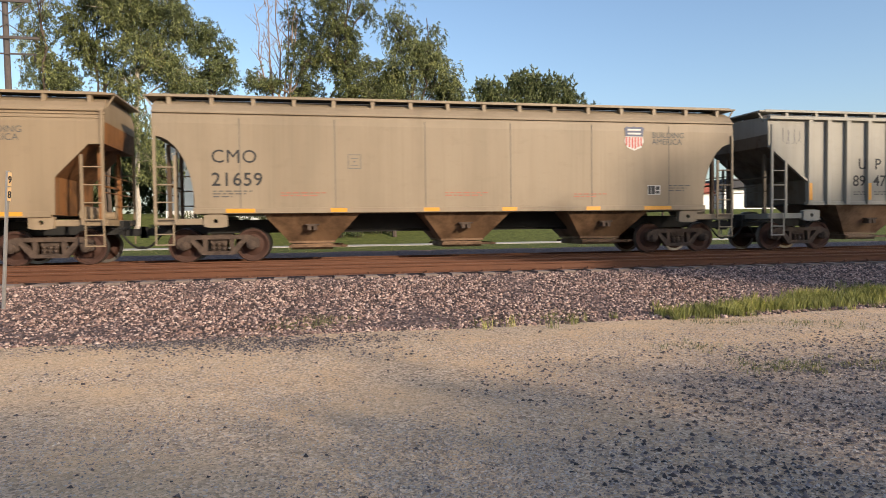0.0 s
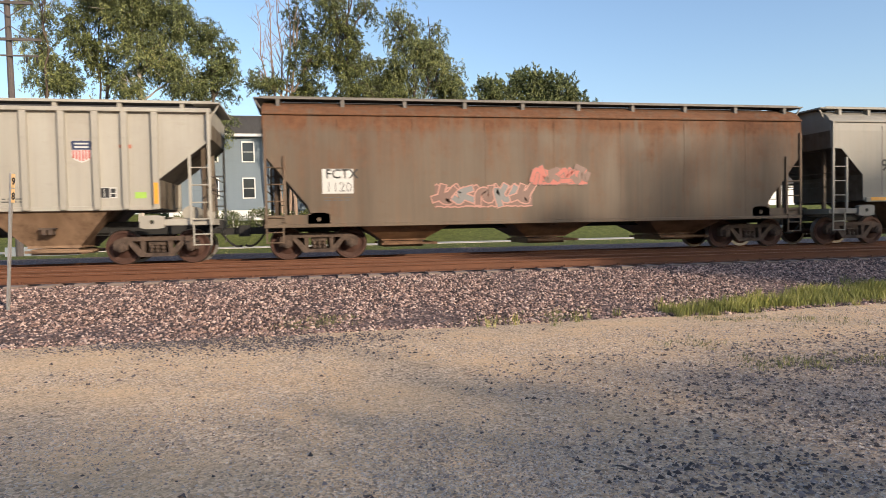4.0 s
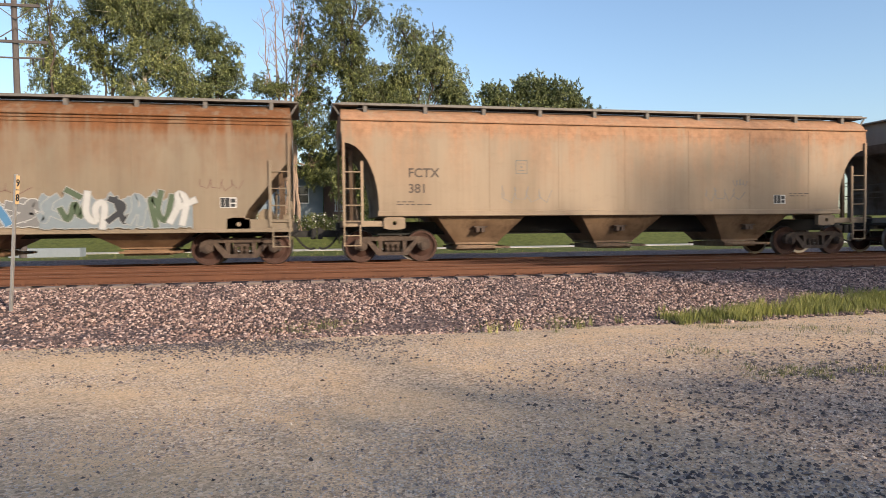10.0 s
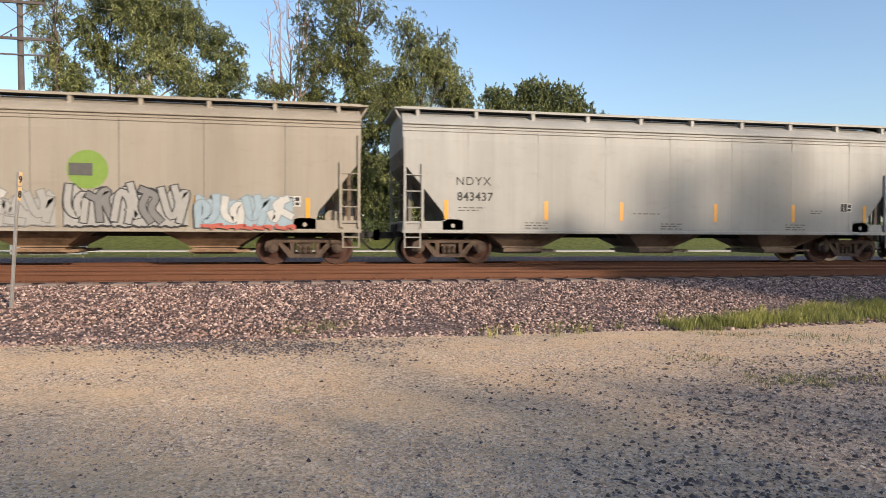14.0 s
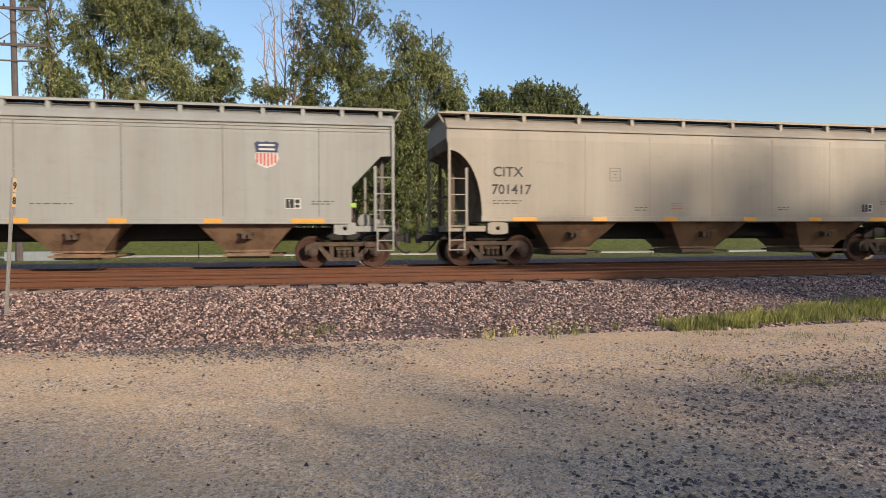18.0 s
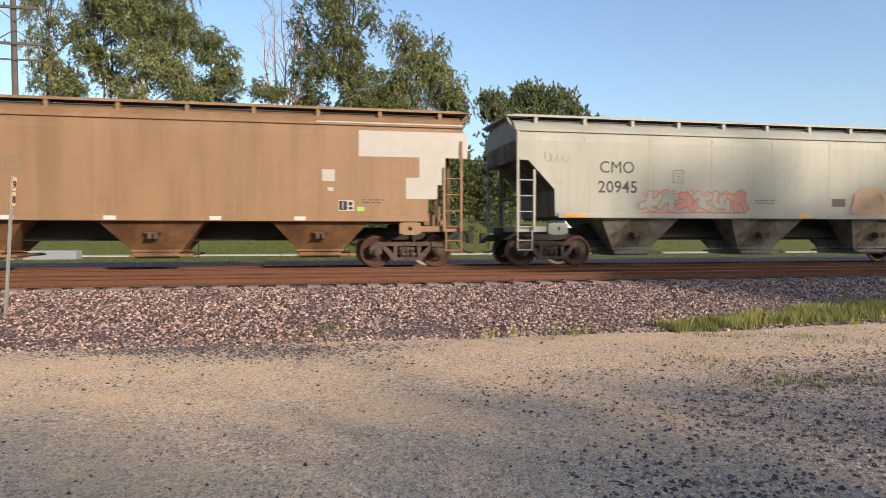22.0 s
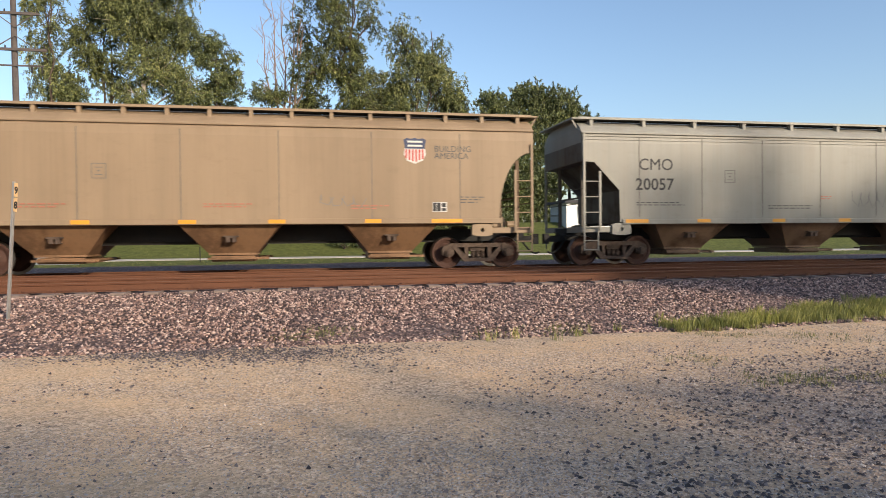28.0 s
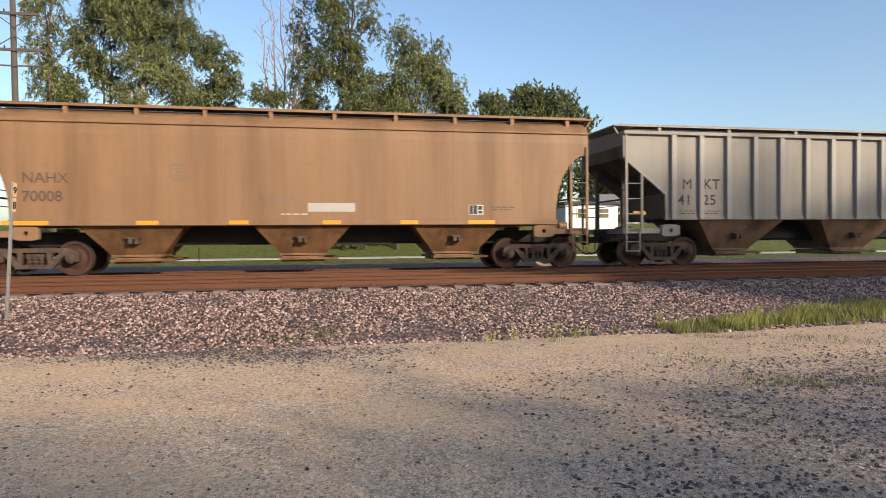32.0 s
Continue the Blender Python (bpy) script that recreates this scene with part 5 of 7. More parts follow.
    dict(kind="diag", zs=1.40, mid=474.25, half=8.1, trucks=6.85, col=(0.50, 0.51, 0.46), rust=0.02, streak=0.06, gap=1.2, seams=9, label="pale grey-green hopper car with panel seams", strips=(-6.4, -3.9, -1.4, 1.0, 3.4, 5.9), strip_w=W2, plate=(4.9, 1.96), shield=(4.35, 3.3, 1.0), words=[("UP", 0.5, -6.0, 2.91, LETTER), ("95716", 0.5, -6.0, 2.27, LETTER)] + slogan(4.84, 3.12), fine=[(-2.6, 1.95, (0.7, 0.9, 0.8), REDLET), (5.3, 1.98, (0.6, 0.5), GREYLET)], patches=[(6.0, 1.74, 0.25, 0.08, WHITE), (6.6, 1.72, 0.15, 0.08, REDLET)]),
    dict(kind="arc", mid=492.41, col=(0.50, 0.39, 0.275), rust=0.06, streak=0.1, gap=1.08, seams=6, label="tan covered hopper car with faded red print", strips=(-6.3, -3.7, -1.1, 1.2, 3.8, 5.9), strip_w=W2, plate=(5.7, 1.78), shield=(5.0, 3.28, 0.95), words=[("CMO", 0.5, -6.96, 2.71, LETTER, 1.08), ("21660", 0.5, -7.0, 2.11, LETTER, 1.08)] + slogan(5.55, 3.15), fine=RED_FINE + small_print(), scrawls=[(2.3, 1.95, 1.3, 0.3)]),
    dict(kind="diag", zs=1.32, mid=510.57, half=8.15, trucks=6.88, col=(0.52, 0.51, 0.45), rust=0.02, streak=0.06, gap=1.72, ridges=True, seams=7, label="pale grey hopper car with angled end cut-outs", strips=(-6.4, -4.17, -1.55, 0.86, 3.47, 5.82), strip_w=W2, plate=(5.3, 1.9), shield=(4.55, 3.18, 0.95), words=[("CMO", 0.5, -6.33, 2.90, LETTER), ("20057", 0.5, -6.43, 2.30, LETTER, 1.02)], fine=[(-6.4, 1.9, (1.4, 1.6), GREYLET), (-1.9, 1.8, (1.6, 1.5), GREYLET), (0.0, 2.1, (0.4, 0.4), REDLET), (-3.0, 1.38, (1.2,), LETTER)], scrawls=[(1.1, 2.05, 1.4, 0.6)], patches=[(4.95, 1.7, 0.12, 0.1, GREEN)]),
    dict(kind="rib", mid=528.66, drop=0.17, post_col=(0.56, 0.52, 0.45), col=(0.55, 0.49, 0.41), rust=0.25, streak=0.5, top=0.4, gap=1.75, posts=17, upright=True, rust_col=(0.27, 0.125, 0.06), dirt=0.6, label="patchy white and brown ribbed hopper car", strips=(-7.01, -4.78, -2.30, 2.36, 4.86, 7.09), plate=(4.9, 1.85), shield=(1.55, 3.0, 0.9), words=[("P", 0.44, -6.05, 2.62, FADED), ("6", 0.44, -6.1, 2.05, FADED), ("1", 0.44, -5.2, 2.05, FADED), ("4", 0.44, -4.6, 2.05, FADED), ("3", 0.44, -3.8, 2.05, FADED)], patches=[(4.95, 2.05, 0.2, 0.16, GREEN), (-0.3, 1.95, 0.45, 0.1, ORANGE)] + [(-8.3, 3.3, 1.2, 0.68, RUSTPANEL)] + [(x, 1.57, w, 2.41, RUSTPANEL) for x, w in ((-6.93, 0.54), (-6.23, 0.56), (-5.51, 0.65), (-4.70, 0.68), (3.26, 0.64), (4.06, 0.72), (5.73, 0.54))], spray=[(-4.9, -0.4, 1.6, 2.0, ("white", "grey"), "silver", 6, 0.03), (0.2, 4.0, 1.6, 1.95, ("white", "grey"), "grey", 6, 0.03)]),
    dict(kind="diag", zs=1.32, mid=546.74, half=8.28, trucks=6.86, col=(0.50, 0.49, 0.43), rust=0.02, streak=0.06, gap=1.3, ridges=True, seams=7, label="light grey hopper car with faint pink scrawls", strips=(-6.4, -4.38, -1.72, 0.66, 3.27, 5.62), strip_w=W2, plate=(5.15, 1.88), shield=(4.4, 3.2, 0.95), words=[("CMO", 0.5, -6.45, 2.88, LETTER), ("20162", 0.5, -6.5, 2.25, LETTER, 1.02)], fine=[(-6.0, 1.9, (1.4, 1.6), GREYLET), (-1.7, 1.75, (1.6, 1.4), GREYLET), (-3.0, 1.38, (1.2,), LETTER), (0.5, 1.38, (0.8,), LETTER)], scrawls=[(-0.7, 1.8, 2.0, 0.35), (-4.6, 1.9, 1.0, 0.3)], scrawl_mat="pink"),
    dict(kind="arc", mid=564.75, half=8.3, trucks=6.9, col=(0.44, 0.27, 0.155), rust=0.22, streak=0.15, gap=1.72, dirt=0.5, rust_col=(0.34, 0.17, 0.085), label="dull orange-brown hopper car with orange sill markers", strips=(-6.9, -4.0, -1.7, 0.75, 2.9, 5.0), strip_w=(1.1, 0.55, 0.5, 0.5, 0.5, 0.8), words=[("NAHX", 0.38, -6.98, 2.41, FADED), ("70008", 0.38, -6.98, 1.94, FADED)], plate=(4.85, 1.74), patches=[(0.11, 1.68, 1.28, 0.24, PRIMER), (4.9, 1.66, 0.16, 0.16, GREEN)], fine=[(-0.6, 1.6, (0.7,), WHITE), (5.3, 1.8, (0.7, 0.6), FADED)], scrawls=[(-1.2, 2.0, 1.2, 0.3)]),
    dict(kind="rib", mid=582.70, drop=0.13, post_col=(0.60, 0.57, 0.53), col=(0.50, 0.465, 0.42), rust=0.12, streak=0.4, gap=2.4, posts=16, rust_col=(0.16, 0.11, 0.08), dirt=0.65, label="grey ribbed hopper car with dark streaks", strips=(-8.0,), strip_w=(0.4,), words=[("M", 0.44, -6.52, 2.4, LETTER), ("KT", 0.44, -5.80, 2.4, LETTER, 1.1), ("41", 0.44, -6.66, 1.91, LETTER, 1.1), ("25", 0.44, -5.82, 1.91, LETTER, 1.1)], fine=[(-6.6, 1.7, (0.6, 0.5), FADED), (-5.8, 1.7, (0.6, 0.5), FADED)]),
]
for number, spec in enumerate(SPECS):
    car = build_car(number, spec)
    side = -1.50 if spec["kind"] == "rib" else -1.60
    if spec["kind"] == "rib" and spec.get("spray"):
        side = -1.505
    for k, (x0, x1, z0, z1, fills, line, count, stroke) in enumerate(spec.get("spray", ())):
        graffiti(car, x0, x1, z0, z1, [SPRAYS[c] for c in fills], SPRAYS[line], side - 0.004 - 0.02 * k, number * 10 + k, count, stroke, not spec.get("open_spray"))
    for k, (x, z, w, h) in enumerate(spec.get("scrawls", ())):
        scrawl(car, x, z, w, h, SPRAYS[spec.get("scrawl_mat", "grey")], side - 0.006, number * 7 + k)
    if "disc" in spec:
        x, z, r = spec["disc"]
        part("emblem", Solid().plate([(r * math.cos(a * math.tau / 24), r * math.sin(a * math.tau / 24)) for a in range(24)], -0.003, 0), SPRAYS["lime"], car, "lime green round emblem", at=pose(x, side - 0.002, z))
        part("emblem_panel", Solid().box(-0.45, 0.12, -0.004, 0, -0.16, 0.16), GREYLET, car, at=pose(x, side - 0.006, z))
    for x, z, w in spec.get("bands", ()):
        part("rust_scar", Solid().plate([(0, 0), (w * 0.3, -0.03), (w, 0.0), (w * 0.8, 0.05), (w * 0.2, 0.06)], -0.003, 0), FADED, car, "dark scrape along the side", at=pose(x, side - 0.003, z))


# ---- ground, tracks and road ----
def ground_height(x, y):
    if y < -9:
        z = -0.70
    elif y < 6:
        z = -0.75
    elif y < 28.6:
        z = -0.75 + 0.38 * min(1, (y - 6) / 6)
    elif y < 38:
        z = -0.37 + 2.6 * ((y - 28.6) / 9.4) ** 1.2
    else:
        z = 2.23 + min(3.0, (y - 38) * 0.02)
    if -40 < y < -9 and -40 < x < 60:
        z += 0.05 * noise.noise(Vector((x * 0.25, y * 0.4, 0))) + 0.012 * noise.noise(Vector((x * 1.7, y * 1.7, 3)))
    return z


def lines(spans):
    out = []
    for a, b, n in spans:
        out += [a + (b - a) * k / n for k in range(n)]
    return out + [spans[-1][1]]


xs = lines([(-2500, -200, 8), (-200, -30, 16), (-30, -8, 22), (-8, 16, 96), (16, 45, 40), (45, 250, 20), (250, 2500, 8)])
ys = lines([(-2500, -120, 8), (-120, -24, 24), (-24, -8, 100), (-8, 6, 10), (6, 45, 60), (45, 300, 20), (300, 2500, 8)])
me = bpy.data.meshes.new("ground")
me.from_pydata([(x, y, ground_height(x, y)) for y in ys for x in xs], [],
               [(j * len(xs) + i, j * len(xs) + i + 1, (j + 1) * len(xs) + i + 1, (j + 1) * len(xs) + i) for j in range(len(ys) - 1) for i in range(len(xs) - 1)])
me.materials.append(ground_material())
me.polygons.foreach_set("use_smooth", [True] * len(me.polygons))
ground = tagged(new("ground", me), "dusty tan gravel lot that turns to grass beyond the tracks", "ground", kind="structure")

PROFILE = [(-9.9, -0.78), (-9.3, -0.66), (-8.2, -0.55), (-6.6, -0.33), (-5.9, -0.25), (-5.4, -0.22), (1.6, -0.22), (2.4, -0.32), (4.4, -0.62), (6.0, -0.66), (10.3, -0.42), (12.0, -0.33), (14.4, -0.33), (14.8, -0.45)]


def bed_height(y):
    for (y0, z0), (y1, z1) in zip(PROFILE, PROFILE[1:]):
        if y0 <= y <= y1:
            return z0 + (z1 - z0) * (y - y0) / (y1 - y0)
    return -0.9


bx = lines([(-1500, -60, 4), (-60, -12, 24), (-12, 40, 104), (40, 1500, 8)])
by = [p[0] for p in PROFILE]
me = bpy.data.meshes.new("ballast")
me.from_pydata([(x, y + (0.25 * noise.noise(Vector((x * 0.35, 0, 7))) if y < -9 else 0), z + 0.03 * noise.noise(Vector((x * 0.8, y * 0.8, 1)))) for y, z in PROFILE for x in bx], [],
               [(j * len(bx) + i, j * len(bx) + i + 1, (j + 1) * len(bx) + i + 1, (j + 1) * len(bx) + i) for j in range(len(by) - 1) for i in range(len(bx) - 1)])
bed, bnt, bb = material("ballast_bed")
bv = bnt.nodes.new("ShaderNodeTexVoronoi")
bv.inputs["Scale"].default_value = 17
link(bnt, coords(bnt), bv.inputs["Vector"])
link(bnt, ramp(bnt, bv.outputs["Color"], [(0.0, (0.03, 0.019, 0.018)), (0.35, (0.08, 0.05, 0.045)), (0.7, (0.19, 0.123, 0.105)), (1.0, (0.36, 0.26, 0.215))]), bb.inputs["Base Color"])
bb.inputs["Roughness"].default_value = 0.9
bump(bnt, bb, bv.outputs["Distance"], 1.0, 0.05)
me.materials.append(bed)
ballast = tagged(new("ballast", me), "shoulder of pinkish grey crushed-rock ballast", "ballast", kind="structure")


def scatter_stones(name, points, sizes, mat, label, seed, sunk=False):
    """Crushed stones of eight facets each, resting half sunk, in one mesh; sunk: the four upper facets of pebbles pressed into the dust."""
    rs = np.random.RandomState(seed)
    n = len(points)
    base = np.array([(1, 0, 0), (-1, 0, 0), (0, 1, 0), (0, -1, 0), (0, 0, 1), (0, 0, -1)], float)
    tri = np.array([(0, 2, 4), (2, 1, 4), (1, 3, 4), (3, 0, 4), (2, 0, 5), (1, 2, 5), (3, 1, 5), (0, 3, 5)])
    if sunk:
        base, tri = base[:5], tri[:4]
    nv, nf = len(base), len(tri)
    v = base[None] * (1 + rs.uniform(-0.35, 0.35, (n, nv, 1))) + rs.uniform(-0.28, 0.28, (n, nv, 3))
    v *= np.array([1.0, 0.85, 0.7]) * sizes[:, None, None]
    a = rs.uniform(0, math.tau, n)
    tl = rs.uniform(-0.6, 0.6, n)
    y1, z1 = v[:, :, 1] * np.cos(tl)[:, None] - v[:, :, 2] * np.sin(tl)[:, None], v[:, :, 1] * np.sin(tl)[:, None] + v[:, :, 2] * np.cos(tl)[:, None]
    x2, y2 = v[:, :, 0] * np.cos(a)[:, None] - y1 * np.sin(a)[:, None], v[:, :, 0] * np.sin(a)[:, None] + y1 * np.cos(a)[:, None]
    v = np.stack([x2, y2, z1], -1) + points[:, None, :]
    me = bpy.data.meshes.new(name)
    me.vertices.add(n * nv)
    me.vertices.foreach_set("co", v.reshape(-1))
    faces = (tri[None] + (np.arange(n) * nv)[:, None, None]).reshape(-1)
    me.loops.add(n * nf * 3)
    me.loops.foreach_set("vertex_index", faces.astype(np.int32))
    me.polygons.add(n * nf)
    me.polygons.foreach_set("loop_start", np.arange(0, n * nf * 3, 3, dtype=np.int32))
    me.update(calc_edges=True)
    me.validate()
    me.materials.append(mat)
    return tagged(new(name, me), label, name.replace("_", " "), kind="stuff")


rs = np.random.RandomState(4)
count = 76000
px = np.concatenate([rs.uniform(-8, 22, 68000), rs.uniform(22, 45, 8000)])
py = -5.15 - 5.0 * rs.beta(1.0, 1.08, count)
pz = np.array([max(bed_height(y), ground_height(x, y)) for x, y in zip(px, py)])
scatter_stones("ballast_stones", np.stack([px, py, pz], 1), rs.uniform(0.022, 0.050, count), BALLAST, "crushed pinkish grey ballast stones beside the track", 5)
count = 120000
far = 3.2 * np.exp(rs.uniform(0, 1.19, count))
px = far * rs.uniform(-0.5, 1.1, count)
py = -20.38 + far
keep = np.array([noise.noise(Vector((x * 0.5, y * 0.7, 11))) + 0.05 * (x - 2) for x, y in zip(px, py)]) > rs.uniform(-0.55, 0.6, count)
px, py = px[keep], py[keep]
pz = np.array([ground_height(x, y) for x, y in zip(px, py)])
scatter_stones("lot_gravel", np.stack([px, py, pz], 1), 0.004 + 0.011 * rs.uniform(0, 1, len(px)) ** 1.6, PALESTONE, "small loose gravel strewn over the dusty lot", 6, True)
count = 70000
far = 3.2 * np.exp(rs.uniform(0, 1.19, count))
px = far * rs.uniform(-0.5, 1.1, count)
py = -20.38 + far
drift = np.array([noise.noise(Vector((x * 0.6, y * 0.9, 21))) for x, y in zip(px, py)])
keep = rs.uniform(0, 1, count) < np.clip(0.03 + 0.12 * (px - 1.2) * (py < -12.6) + 0.36 * drift, 0.025, 0.6)
px = np.concatenate([px[keep], rs.normal(-1.5, 0.75, 900), rs.normal(0.4, 0.9, 500), rs.normal(5.6, 0.8, 1500), rs.normal(7.6, 1.0, 1500), rs.uniform(4.5, 9, 500)])
py = np.concatenate([py[keep], rs.normal(-10.15, 0.22, 900), rs.normal(-10.9, 0.3, 500), rs.normal(-14.1, 0.35, 1500), rs.normal(-13.9, 0.5, 1500), rs.normal(-12.2, 0.4, 500)])
pz = np.array([ground_height(x, y) for x, y in zip(px, py)])
scatter_stones("dark_stones", np.stack([px, py, pz], 1), 0.004 + 0.026 * rs.uniform(0, 1, len(px)) ** 3.2, DARKSTONE, "scattered dark ballast stones on the lot", 7, True)
count = 3600
px = np.concatenate([rs.normal(-1.9, 0.8, 1800), rs.normal(-0.3, 0.9, 1800)])
py = np.concatenate([rs.normal(-10.35, 0.3, 1800), rs.normal(-10.95, 0.4, 1800)])
pz = np.array([ground_height(x, y) for x, y in zip(px, py)])
scatter_stones("gravel_patch", np.stack([px, py, pz], 1), rs.uniform(0.008, 0.026, count), DARKSTONE, "thin patch of dark gravel strayed from the ballast", 17, True)
# a fallen twig on the lot
twig = thing("twig", "short dark fallen twig lying on the gravel", "twig", at=pose(1.98, -16.42, ground_height(1.98, -16.42) + 0.012, 0, 0, -55))
part("stick", Solid().hose([(-0.075, 0.0, 0.0), (-0.03, 0.008, 0.006), (0.02, -0.004, 0.004), (0.075, 0.006, 0.0)], 0.006, 6), POLEWOOD, twig)


def rail_solid(x0, x1, y, z):
    """Rail of foot, web and head; z is the top of the head."""
    half = [(0.075, -0.185), (0.075, -0.172), (0.016, -0.150), (0.010, -0.05), (0.036, -0.04), (0.036, -0.006), (0.028, 0.0)]
    prof = half + [(-a, b) for a, b in reversed(half)]
    n = len(prof)
    vs = [(x, y + a, z + b) for x in (x0, x1) for a, b in prof]
    s = Solid()
    for k in range(n):
        s.add([], [])
    s.add(vs, [(k, (k + 1) % n, n + (k + 1) % n, n + k) for k in range(n)])
    s.m = [1 if k == 6 else 0 for k in range(n)]
    return s


def track(yc, z, label):
    tr = tagged(new("track"), label, "railway track", kind="structure")
    for m in (-1, 1):
        part("rail", rail_solid(-1500, 1500, yc + m * 0.755, z).mesh("rail", (RAILM, RAILTOP)), None, tr, "rust-brown steel rail")
    tie = shared(("tie", 1), lambda: Solid().soft_box(-0.14, 0.14, -1.32, 1.32, -0.40, -0.186, 0.015).mesh("tie"))
    plate = shared(("tie plate", 1), lambda: Solid().box(-0.10, 0.10, -0.94, -0.57, -0.186, -0.170).box(-0.10, 0.10, 0.57, 0.94, -0.186, -0.170).box(-0.03, 0.03, -0.88, -0.84, -0.18, -0.13).mesh("tie_plate"))
    rnd = random.Random(3)
    for k in range(-20, 72):
        t = part("tie", tie, TIE, tr, at=pose(0.15 + k * 0.665 + rnd.uniform(-0.02, 0.02), yc + rnd.uniform(-0.04, 0.04), z, 0, 0, rnd.uniform(-1, 1)))
        part("tie_plate", plate, RAILM, t)
    return tr


track(0.0, 0.0, "far railway track carrying the train")
track(-4.22, 0.02, "near empty railway track with rusty rails")

road_mat = simple("pale_road", (0.46, 0.43, 0.38), 0.9, 0, 0.12, 0.6, 0.2)
s = Solid()
s.box(-300, 300, 24.6, 28.2, -0.9, -0.335)
tagged(part("road", s, road_mat, None), "pale concrete road beyond the tracks", "road", kind="structure")


# ---- plants ----
def leaf_mesh(name, centres, radii, per, size, mat, seed, droop=0.0, aspect=0.4):
    """Leaves as small four-sided blades gathered in loose clumps."""
    rs = np.random.RandomState(seed)
    c = np.repeat(np.asarray(centres, float), per, 0)
    r = np.repeat(np.asarray(radii, float), per)
    n = len(c)
    off = rs.normal(0, 1, (n, 3))
    off *= (rs.uniform(0.15, 1, n) ** 0.6 / np.linalg.norm(off, axis=1))[:, None]
    p = c + off * r[:, None] * np.array([1, 1, 0.85])
    p[:, 2] -= droop * rs.uniform(0, 1, n) ** 2
    d = rs.normal(0, 1, (n, 3)) + np.array([0, 0, -1.2 if droop else 0.0])
    d /= np.linalg.norm(d, axis=1)[:, None]
    q = np.cross(d, rs.normal(0, 1, (n, 3)))
    q /= np.linalg.norm(q, axis=1)[:, None] + 1e-9
    ln = size * rs.uniform(0.6, 1.4, n)[:, None]
    v = np.stack([p - d * ln / 2, p + q * ln * aspect / 2, p + d * ln / 2, p - q * ln * aspect / 2], 1)
    me = bpy.data.meshes.new(name)
    me.vertices.add(n * 4)
    me.vertices.foreach_set("co", v.reshape(-1))
    me.loops.add(n * 4)
    me.loops.foreach_set("vertex_index", np.arange(n * 4, dtype=np.int32))
    me.polygons.add(n)
    me.polygons.foreach_set("loop_start", np.arange(0, n * 4, 4, dtype=np.int32))
    me.update(calc_edges=True)
    me.materials.append(mat)
    return me


def tree(x, y, height, spread, low, leaf, bark, label, seed, clumps=70, per=420, size=0.30, droop=0.0, bare=0.0, stems=3, sparse=1.0, clump=1.0):
    """Leaning stems, limbs that fork, and clumps of leaves along the limbs; bare is the share of limbs with no leaves."""
    rnd = random.Random(seed)
    z0 = ground_height(x, y)
    tr = thing("tree", label, "tree", "trees", at=pose(x, y, z0))
    wood, cents, rads = Solid(), [], []
    for st in range(stems):
        a0 = rnd.uniform(0, math.tau)
        lean = rnd.uniform(0.1, 0.5) * spread * (0.35 if stems > 1 else 0.1)
        top = height * rnd.uniform(0.80, 0.97)
        pts = []
        for k in range(9):
            f = k / 8
            pts.append(Vector((math.cos(a0) * lean * f ** 1.3 + rnd.uniform(-0.12, 0.12), math.sin(a0) * lean * f ** 1.3 + rnd.uniform(-0.12, 0.12), top * f)))
        r0 = height * 0.020 / (1 if stems == 1 else 1.25)
        for k in range(8):
            wood.tube(pts[k], pts[k + 1], r0 * (1 - k / 8.6), r0 * (1 - (k + 1) / 8.6), 8, caps=False)
        for j in range(max(5, clumps // stems)):
            f = low / height + (1 - low / height) * (j + rnd.random()) / max(5, clumps // stems)
            k = min(7, int(f * 8))
            base = pts[k].lerp(pts[k + 1], f * 8 - k)
            ang = rnd.uniform(0, math.tau)
            g = (f - low / height) / (1 - low / height)
            reach = spread * (0.72 + 0.28 * math.sin(math.pi * g)) * (1 - 0.55 * g ** 3) * rnd.uniform(0.2, 1.12)
            tip = base + Vector((math.cos(ang) * reach, math.sin(ang) * reach, reach * rnd.uniform(0.15, 0.75)))
            midp = base.lerp(tip, 0.5) + Vector((0, 0, reach * 0.12))
            rr = r0 * (1 - f) * 0.5 + 0.025
            wood.tube(base, midp, rr, rr * 0.6, 5, caps=False)
            wood.tube(midp, tip, rr * 0.6, 0.012, 5, caps=False)
            naked = rnd.random() < bare
            for q in range(2 if not naked else 7):
                tw = midp.lerp(tip, rnd.uniform(0.2, 0.9))
                te = tw + Vector((rnd.uniform(-1, 1), rnd.uniform(-1, 1), rnd.uniform(0.1, 1.2))) * (0.9 if not naked else 1.5)
                wood.tube(tw, te, 0.022, 0.006, 4, caps=False)
            if not naked:
                for q in (0.45, 0.75, 1.0):
                    if rnd.random() < sparse:
                        cents.append(tuple(base.lerp(tip, q) + Vector((rnd.uniform(-0.3, 0.3), rnd.uniform(-0.3, 0.3), rnd.uniform(-0.2, 0.4)))))
                        rads.append(rnd.uniform(0.55, 1.15) * clump * (0.6 + 0.06 * spread))
    part("trunk", wood, bark, tr, "forked trunk with bare twigs" if bare > 0.3 else "")
    if cents:
        part("crown", leaf_mesh("crown", cents, rads, per, size, leaf, seed, droop), None, tr)
    return tr


